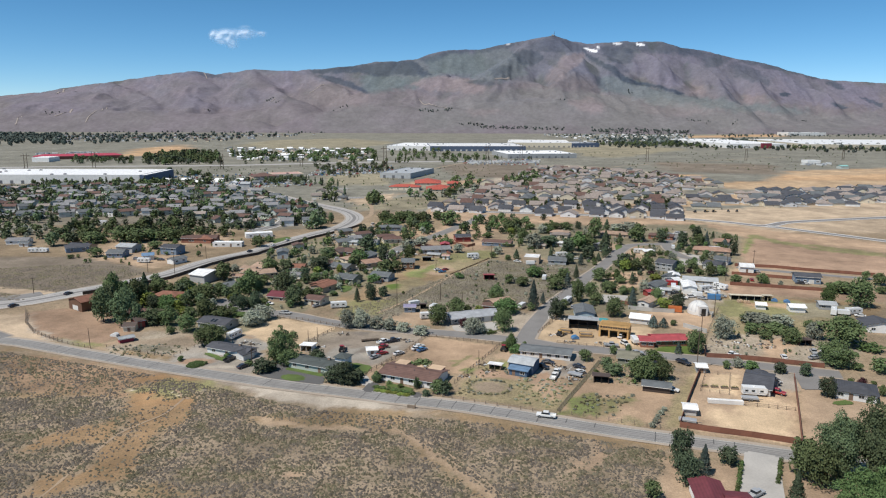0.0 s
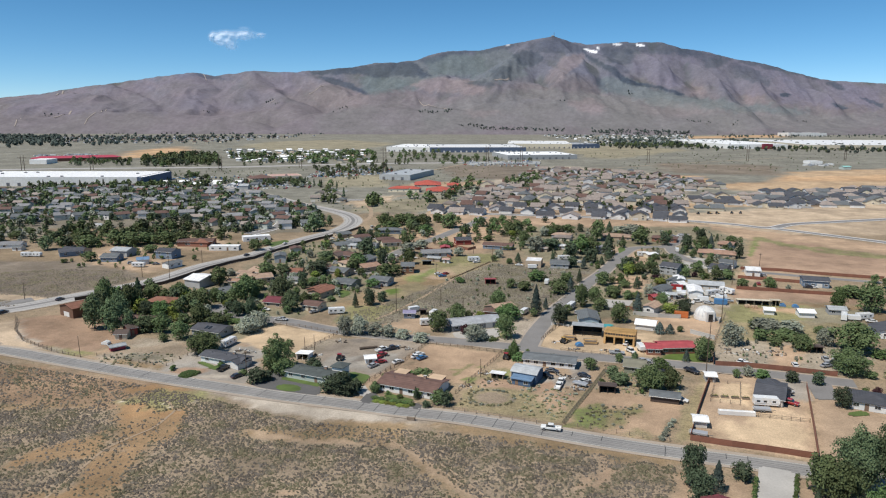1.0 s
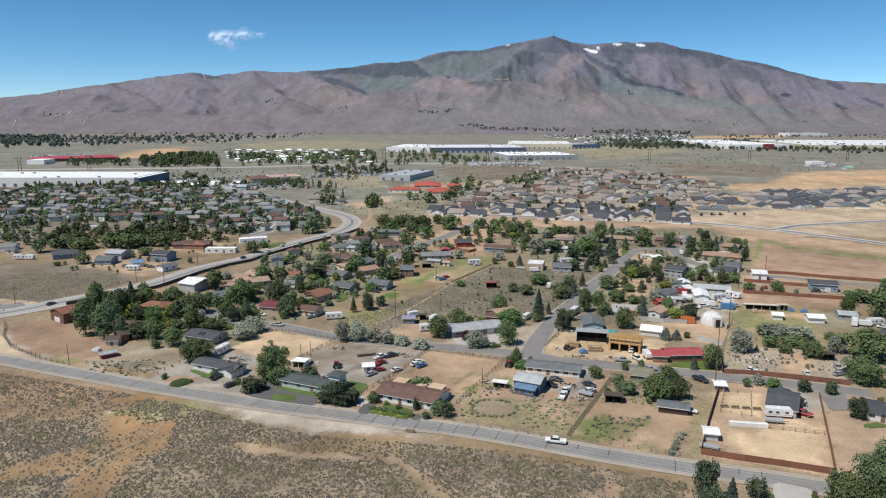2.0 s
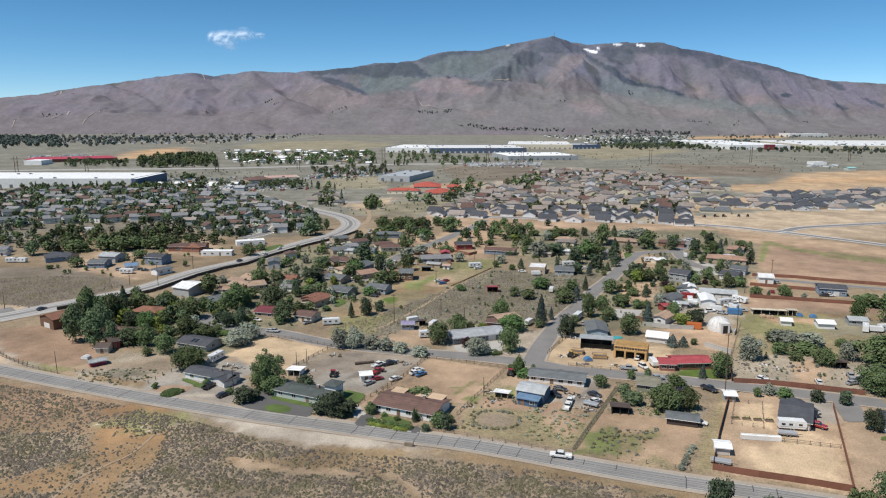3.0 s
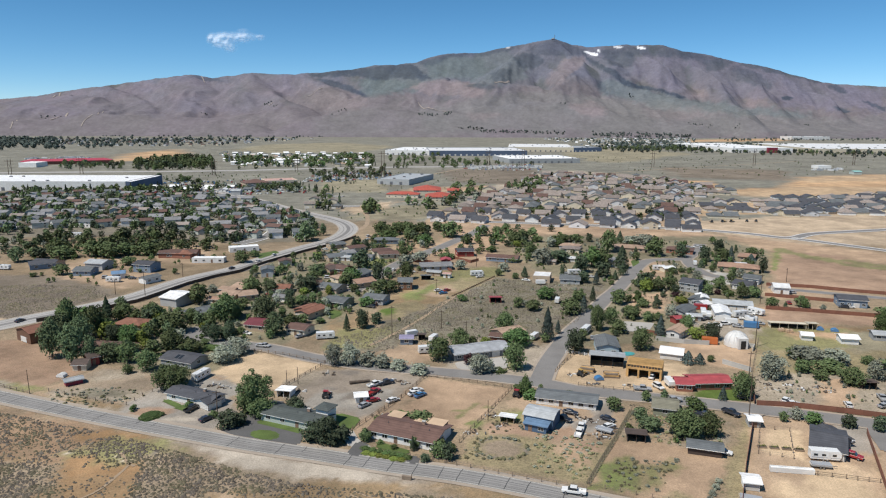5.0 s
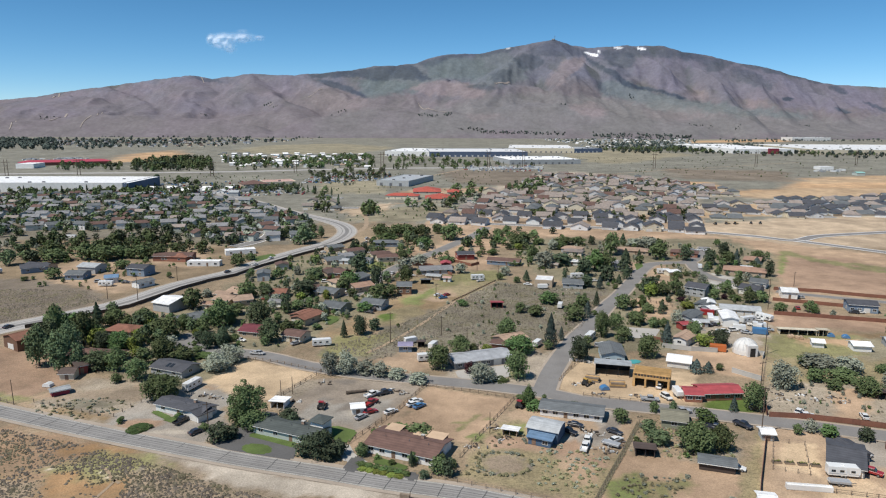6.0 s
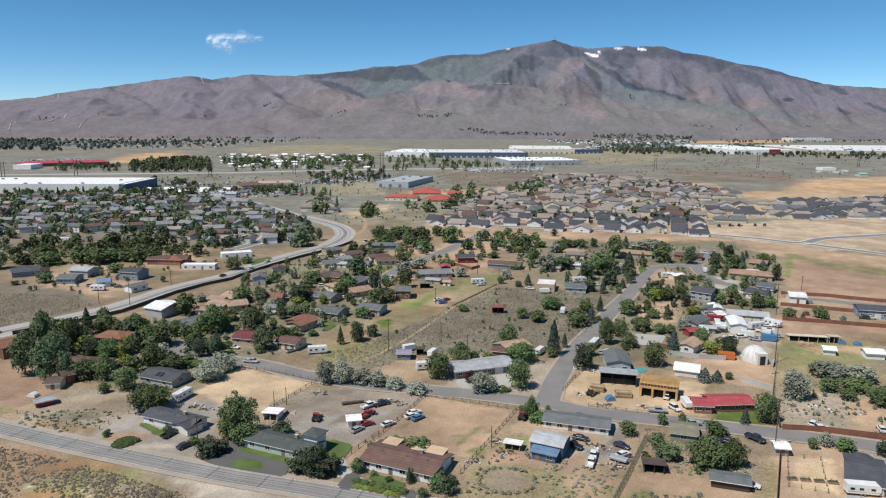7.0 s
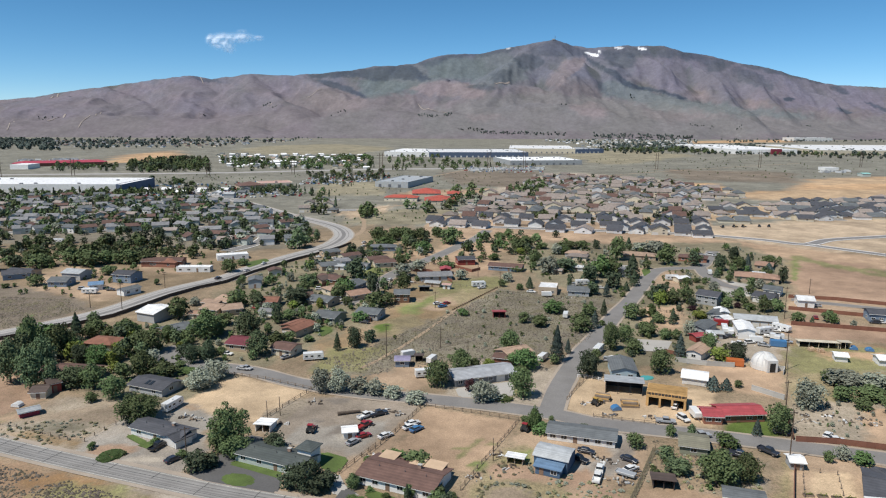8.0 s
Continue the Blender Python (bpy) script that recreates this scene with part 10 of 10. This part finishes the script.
scatter_trees([(-152, 285), (-160, 318), (-130, 332), (-96, 330), (-84, 300), (-100, 276), (-126, 284)], 26, "dpkg", 5.5, 131)
scatter_trees([(44.9, 539.4), (204.5, 542.9), (210.6, 485.2), (160, 385), (110, 380), (92, 400), (78.5, 417.9), (49.8, 450.7)], 60, "ddkpgb", 5, 132)
scatter_trees([(-262, 470), (-300, 545), (-212, 560), (-160, 520), (-150, 470), (-200, 478)], 90, "ddkpd", 7.5, 133)
scatter_trees([(480, 2215), (880, 2430), (1000, 2030), (1140, 1850), (1130, 1790), (950, 1900), (800, 1950), (470, 2100)], 240, "ddk", 10, 134)
scatter_trees([(-60, 540), (-58, 590), (10, 595), (40, 560), (24, 520), (-20, 525)], 34, "ddkpb", 8, 135)
scatter_trees([(-70, 500), (-60, 545), (0, 530), (30, 500), (0, 470), (-40, 480)], 34, "ddkpg", 5.5, 136)
scatter_trees([(35, 300), (60, 400), (120, 470), (150, 470), (125, 385), (70, 298)], 26, "dkuub", 3.6, 137)
scatter_trees([(-159.7, 312.9), (-173.9, 351.2), (-137.7, 358.1), (-124.7, 334.5), (-114.3, 295.0), (-139.9, 290.3)], 24, "dpybk", 7.5, 140)
scatter_trees([(-332.6, 481.5), (-378.6, 550.1), (-272.5, 558.8), (-247.4, 514.9), (-280.2, 504.0), (-288.9, 475.8)], 60, "ddkpg", 6.5, 141)


scatter_trees([(66.9, 916.4), (136.4, 1060.9), (332.0, 1069.2), (340.0, 859.2), (188.1, 663.0), (84.4, 625.5)], 70, "ddkd", 4.6, 160)
scatter_trees([(5.6, 936.2), (34.3, 1019.5), (57.8, 908.9), (50.0, 808.2), (7.9, 795.9)], 16, "ddb", 8.5, 161)
scatter_trees([(-291.4, 650.0), (-285.8, 745.9), (-213.5, 641.4), (-181.4, 527.7), (-220.1, 508.8)], 60, "ddkpb", 8.0, 162)
scatter_trees([(-0.6, 607.3), (56.0, 634.7), (95.3, 574.6), (81.2, 515.3), (5.1, 509.3)], 22, "ddkb", 7.0, 163)


def weeds(spots, seed):
    """Low dry tufts, strewn where the spots say, too many to count."""
    r = random.Random(seed)
    bed = Joined("weeds", "yellow-green weed tufts and grey brush on dry ground", "weeds")
    for x, y in spots:
        if free_of(x, y, 0.4):
            h = r.uniform(0.25, 0.75)
            w = h * r.uniform(1.6, 2.6)
            bed.add(tree_master(r.choice("eeg"), "tiny", r.randrange(3))[0], pose(x, y, -0.1, 0, 0, r.uniform(0, 360)) @ Matrix.Diagonal((w, w, h, 1)))
    bed.done()


def strewn(ring, count, seed):
    r = random.Random(seed)
    xs, ys = [p[0] for p in ring], [p[1] for p in ring]
    spots = [(r.uniform(min(xs), max(xs)), r.uniform(min(ys), max(ys))) for k in range(count * 2)]
    return [p for p in spots if within(p[0], p[1], ring)][:count]


rw = random.Random(41)
weeds([(15.8 + (7.0 + rw.gauss(0, 0.35)) * math.cos(a), 215.1 + (6.2 + rw.gauss(0, 0.35)) * math.sin(a)) for a in (rw.uniform(0, math.tau) for k in range(90))], 150)
weeds(strewn([(24, 212), (28, 230), (36, 222), (43.8, 219), (36, 197.5), (22, 203)], 150, 151), 151)
weeds(strewn([(4.2, 209), (9, 226), (14, 234), (24, 232), (24, 226), (10, 224), (8, 212), (16, 206)], 80, 152), 152)
weeds(strewn([(40, 197), (47, 211), (62, 209), (52, 192)], 80, 153), 153)
weeds(strewn([(50, 222), (58, 239), (84, 233), (75, 213)], 170, 154), 154)
weeds(strewn([(-130.8, 254.7), (-114.8, 256.1), (-105.4, 257.3), (-96.0, 253.5), (-97.8, 248.7), (-103.4, 244.0), (-108.2, 239.9), (-122.1, 241.1)], 110, 155), 155)


# ---- quarters of small houses further off
PALETTE = {"grey": (("white", "cream", "whitegrey", "white", "palegreen", "white"), ("greyroof", "slate", "greytan", "brownroof", "slate", "charcoal", "stone", "greyroof")),
           "tan": (("cream", "tan", "cream", "whitegrey"), ("greytan", "stone", "stone", "slate", "greytan", "stone", "brownroof")),
           "front": (("white", "cream", "whitegrey"), ("charcoal", "stone", "charcoal", "greytan", "stone", "charcoal")),
           "dark": (("whitegrey", "white", "cream"), ("charcoal", "charcoal", "slate", "stone", "charcoal")),
           "white": (("white", "cream", "grey"), ("whiteroof", "paleroof", "slate", "tanroof", "whiteroof"))}


def suburb(ring, turn, along, deep, share, palette, seed, singly=0.0):
    """Rows of houses on streets; those nearer than singly stand as things, the rest are joined."""
    r = random.Random(seed)
    walls, roofs = PALETTE[palette]
    far = along >= 30
    masters = []
    for k in range(7):
        w, d = r.uniform(9, 12.5), r.uniform(7.5, 10)
        if along < 20 and palette != "grey":
            w, d = r.uniform(11.5, 14), r.uniform(12.5, 15.5)
        m = house_at("%s house with a %s roof in a housing estate" % ({"dark": "new", "white": "pale"}.get(palette, "suburban"), "dark" if palette == "dark" else "shingle"), w, d, r.choice({"dark": (2.7, 2.9), "grey": (2.8, 3.0, 4.6)}.get(palette, (2.8, 3.0, 4.8))), r.choice({"white": "gg", "grey": "gghx", "front": "ggx"}.get(palette, "hhgx")), r.choice(walls), r.choice(roofs), "" if far else "gw", small=False, pitch=0.42)
        masters.append(m)
    rest = Joined("far_houses", "distant rows of low houses in a housing estate", "houses")
    rail = Joined("garden_fences", "brown board fences between estate gardens", "fences")
    board = shared("garden fence", lambda: box(B(), 0, 14, -0.06, 0.06, 0, 1.8), WOOD)
    xs, ys = [p[0] for p in ring], [p[1] for p in ring]
    cx, cy = sum(xs) / len(xs), sum(ys) / len(ys)
    reach = max(max(xs) - min(xs), max(ys) - min(ys))
    ca, sa = math.cos(radians(turn)), math.sin(radians(turn))
    row, v = 0, -reach
    used = set()
    while v < reach:
        line, u = [], -reach
        if row % 2 == 1:
            while u < reach:
                x, y = cx + u * ca - (v + deep / 2) * sa, cy + u * sa + (v + deep / 2) * ca
                if within(x, y, ring):
                    line.append((x, y))
                elif len(line) > 3 and not far:
                    road("estate_street", line[::3] + [line[-1]], 9, kerbed=not far)
                    line = []
                else:
                    line = []
                u += 10
        u = -reach + r.uniform(0, along)
        while u < reach:
            x, y = cx + u * ca - v * sa + r.uniform(-2, 2), cy + u * sa + v * ca + r.uniform(-2, 2)
            if within(x, y, ring) and r.random() < share:
                k = r.randrange(7)
                m = pose(x, y, 0, 0, 0, turn + (0 if row % 2 else 180) + (r.choice((0, 0, 90, 25, -25)) if palette == "grey" else r.choice((0, 0, 0, 90))) + r.uniform(-9, 9))
                if y > singly:
                    for o in masters[k].children_recursive:
                        rest.add(o.data, m @ (o.parent.matrix_basis if o.parent != masters[k] else Matrix()) @ o.matrix_basis)
                elif k in used:
                    copy_thing(masters[k], m)
                else:
                    masters[k].matrix_basis = m
                    used.add(k)
            u += along * r.uniform(0.92, 1.12)
        if along < 20 and row % 2 == 0:
            run = [(cx + q * ca - (v - deep / 2) * sa, cy + q * sa + (v - deep / 2) * ca) for q in range(int(-reach), int(reach), 14)]
            run = [p for p in run if within(*p, ring) and within(p[0] + 14 * ca, p[1] + 14 * sa, ring) and r.random() < 0.8]
            for x, y in run:
                rail.add(board, pose(x, y, 0, 0, 0, turn))
                if r.random() < 0.7:
                    rail.add(board, pose(x, y, 0, 0, 0, turn + 90))
        v += deep + (10 if row % 2 else 0)
        row += 1
    rest.done()
    rail.done()
    for k in range(7):
        if k not in used:
            for o in (*masters[k].children_recursive, masters[k]):
                bpy.data.objects.remove(o)


suburb([(-659.3, 827.4), (-296.3, 851.3), (-177.8, 743.3), (-115.6, 640.5), (-109.8, 558.6), (-167.5, 534.8), (-233.3, 607.5), (-425.6, 551.5)], 12, 16.5, 21, 0.95, "grey", 11, 640)
suburb([(-8.9, 695.3), (47.1, 851.3), (157.8, 1182.4), (314.4, 1124.2), (362.2, 925.2), (360.9, 873.8), (295, 848.2), (242.7, 706.1), (112.3, 702.5)], -14, 16.5, 22, 0.99, "tan", 12, 640)
suburb([(-16, 618.6), (-8.7, 684.2), (111, 694.9), (239.9, 698.4), (199.9, 570.4), (176.9, 579.8), (146.8, 579.1), (122.5, 604.9), (53.3, 632.4)], -12, 17, 22, 1.0, "front", 20, 640)
suburb([(375.7, 828.7), (612.8, 882.4), (488.4, 713), (297.5, 671.2)], -8, 15.5, 19, 1.0, "dark", 13, 660)
suburb([(267, 756.6), (331.4, 806.3), (368.6, 807.4), (313.1, 693), (229.1, 655.9)], -8, 16, 34, 0.95, "dark", 17, 900)
suburb([(-579.7, 1810.4), (-213, 1837.1), (-131.2, 1324.4), (-394.7, 1310.6)], 0, 30, 33, 0.95, "white", 14)
suburb([(-1757.9, 3039.1), (-585.6, 3235.2), (-765.5, 2265.9), (-1242.4, 2222.1)], 0, 40, 60, 0.8, "grey", 15)
suburb([(454.6, 3322.1), (1200.6, 3417.6), (842.9, 2413.4), (472.8, 2202)], 0, 45, 70, 0.8, "white", 16)
suburb([(-161.1, 855.9), (-122.1, 857.3), (-82.8, 746.2), (-105.7, 681.5), (-137.4, 711.1)], 0, 26, 40, 0.8, "tan", 18, 900)
suburb([(-376.5, 932.9), (-282.1, 951), (-187.7, 918.8), (-238.5, 853.3), (-346.1, 861.5)], 0, 24, 30, 0.85, "white", 19)


def far_cars(ring, count, seed, long=4.6):
    """Cars or trailers standing on far lots, too small to tell apart."""
    r = random.Random(seed)
    lot = Joined("parked_cars", "distant rows of parked cars and trailers", "cars")
    kinds = []
    for key in ("white", "silver", "dark", "white", "red", "blue"):
        bm = box(B(), -long / 2, long / 2, -0.9, 0.9, 0.25, 0.9 if long < 5 else 2.7)
        if long < 5:
            box(bm, -1.4, 1.1, -0.8, 0.8, 0.9, 1.5)
        kinds.append(mesh_of(bm, "car body", CARPAINT[key]))
    xs, ys = [p[0] for p in ring], [p[1] for p in ring]
    made = 0
    while made < count:
        x, y = r.uniform(min(xs), max(xs)), r.uniform(min(ys), max(ys))
        made += 0.02
        if within(x, y, ring):
            made += 0.98
            lot.add(kinds[r.randrange(6 if long < 5 else 2)], pose(x, y, 0, 0, 0, r.choice((0, 90, 90, 90)) + r.uniform(-6, 6)))
    lot.done()


far_cars([(-367.1, 901.5), (-311.2, 917.5), (-289.2, 858.8), (-348.1, 856.8)], 130, 1)
far_cars([(-209.7, 1178.3), (-94.2, 1233.4), (-83.4, 1096.3), (-148.6, 1018.3), (-203.6, 1016)], 260, 2)
far_cars([(-288.8, 947.7), (-193.4, 966.8), (-166.4, 869.4), (-252, 842)], 150, 3)
far_cars([(-548, 908.7), (-408.8, 928.2), (-381.2, 868.1), (-511.8, 851)], 60, 4)
far_cars([(-398.4, 1001.7), (-259.1, 1063.6), (-220.2, 913.0), (-293.2, 831.4)], 170, 9)
far_cars([(30.9, 1420.8), (193.6, 1412.5), (170.2, 1244.3), (32.5, 1264.7)], 130, 10)
far_cars([(44.5, 1338.8), (186.4, 1377.7), (177.9, 1315.9), (42.1, 1266.7)], 90, 5, 12.0)
far_cars([(-929.6, 1575.4), (-813.7, 1628.8), (-763.7, 1542.8), (-880.7, 1494.5)], 60, 6, 12.0)
far_cars([(1143.4, 2432.9), (1318.2, 2183.8), (1181.5, 1961), (1012.6, 2158.7)], 40, 7, 12.0)
far_cars([(675.9, 1312.7), (742.6, 1330.5), (709.6, 1273), (653.4, 1270.2)], 24, 8, 10.0)


# ---- sagebrush
sage_rows = []


def sage_area(ring, density):
    xs, ys = [p[0] for p in ring], [p[1] for p in ring]
    n = int((max(xs) - min(xs)) * (max(ys) - min(ys)) * density * 2.3)
    r = np.random.RandomState(int(abs(xs[0] * 10)) % 9999)
    px, py = r.uniform(min(xs), max(xs), n), r.uniform(min(ys), max(ys), n)
    keep = inside(px, py, ring) & (ripple(px, py, 38, 71) * 0.6 + ripple(px, py, 11, 72) * 0.6 + ripple(px, py, 3.1, 73) * 0.55 + r.uniform(-0.9, 0.9, n) > -0.7)
    sage_rows.append((px[keep], py[keep], ring))


sage_area([(-219.1, 245.1), (-167.6, 247.8), (-93.2, 222.3), (-38.1, 196.3), (19.6, 186.8), (60.5, 170.8), (35.7, 101), (-97.1, 99.9)], 1.9)
sage_area([(-47.3, 308.1), (-28.2, 326.6), (3.7, 375.4), (27.9, 417), (88.4, 409.7), (58.3, 332.7), (24, 309), (-26.8, 293.9)], 0.8)
sage_area([(-258, 389.5), (-223.9, 401.1), (-187, 396.1), (-169.1, 377.6), (-204.4, 318.8), (-262, 330), (-300, 372)], 0.75)
sage_area([(60.5, 186.2), (66.5, 197.9), (70, 198), (63.8, 185.5)], 0.5)
sage_area([(110.9, 272.3), (168.3, 265.2), (145.2, 235.3), (98.8, 245.4)], 0.05)
sage_area([(59, 245.7), (86.6, 238.5), (74.4, 217.7), (50.6, 220.1)], 0.35)
axis_x, axis_y = gx[0], gy[:, 0]
rs = np.random.RandomState(77)
for px, py, ring in sage_rows:
    i = np.clip(np.searchsorted(axis_x, px), 0, len(axis_x) - 1)
    j = np.clip(np.searchsorted(axis_y, py), 0, len(axis_y) - 1)
    thick = cover_of[j, i, 3]
    keep = rs.uniform(0, 1, len(px)) < np.clip((thick - 0.2) * 2.8, 0.0, 1.0)
    px, py = px[keep], py[keep]
    m = len(px)
    if not m:
        continue
    size = rs.uniform(0.19, 0.40, m) * (0.7 + 0.75 * rs.rand(m) ** 2)
    n = 5
    a = np.arange(n) * math.tau / n + rs.uniform(0, math.tau, (m, 1)) + rs.uniform(-0.3, 0.3, (m, n))
    wide = size[:, None] * rs.uniform(0.8, 1.35, (m, n))
    rim = np.stack([px[:, None] + np.cos(a) * wide, py[:, None] + np.sin(a) * wide, rs.uniform(-0.12, 0.06, (m, n))], -1)
    tip = np.stack([px + rs.normal(size=m) * size * 0.25, py + rs.normal(size=m) * size * 0.25, size * rs.uniform(0.75, 1.3, m)], -1)[:, None]
    verts = np.concatenate([tip, rim], 1)
    fan = np.array([(0, k + 1, (k + 1) % n + 1) for k in range(n)])
    loops = (np.arange(m)[:, None, None] * (n + 1) + fan[None]).reshape(-1)
    starts = np.arange(m * n) * 3
    me = bpy.data.meshes.new("sagebrush")
    me.vertices.add(m * (n + 1))
    me.vertices.foreach_set("co", verts.ravel())
    me.loops.add(loops.size)
    me.loops.foreach_set("vertex_index", loops)
    me.polygons.add(m * n)
    me.polygons.foreach_set("loop_start", starts)
    me.update(calc_edges=True)
    me.materials.append(SAGE)
    tagged(new("sagebrush", me), "grey-green sagebrush scattered over dry soil", "sagebrush", kind="stuff")
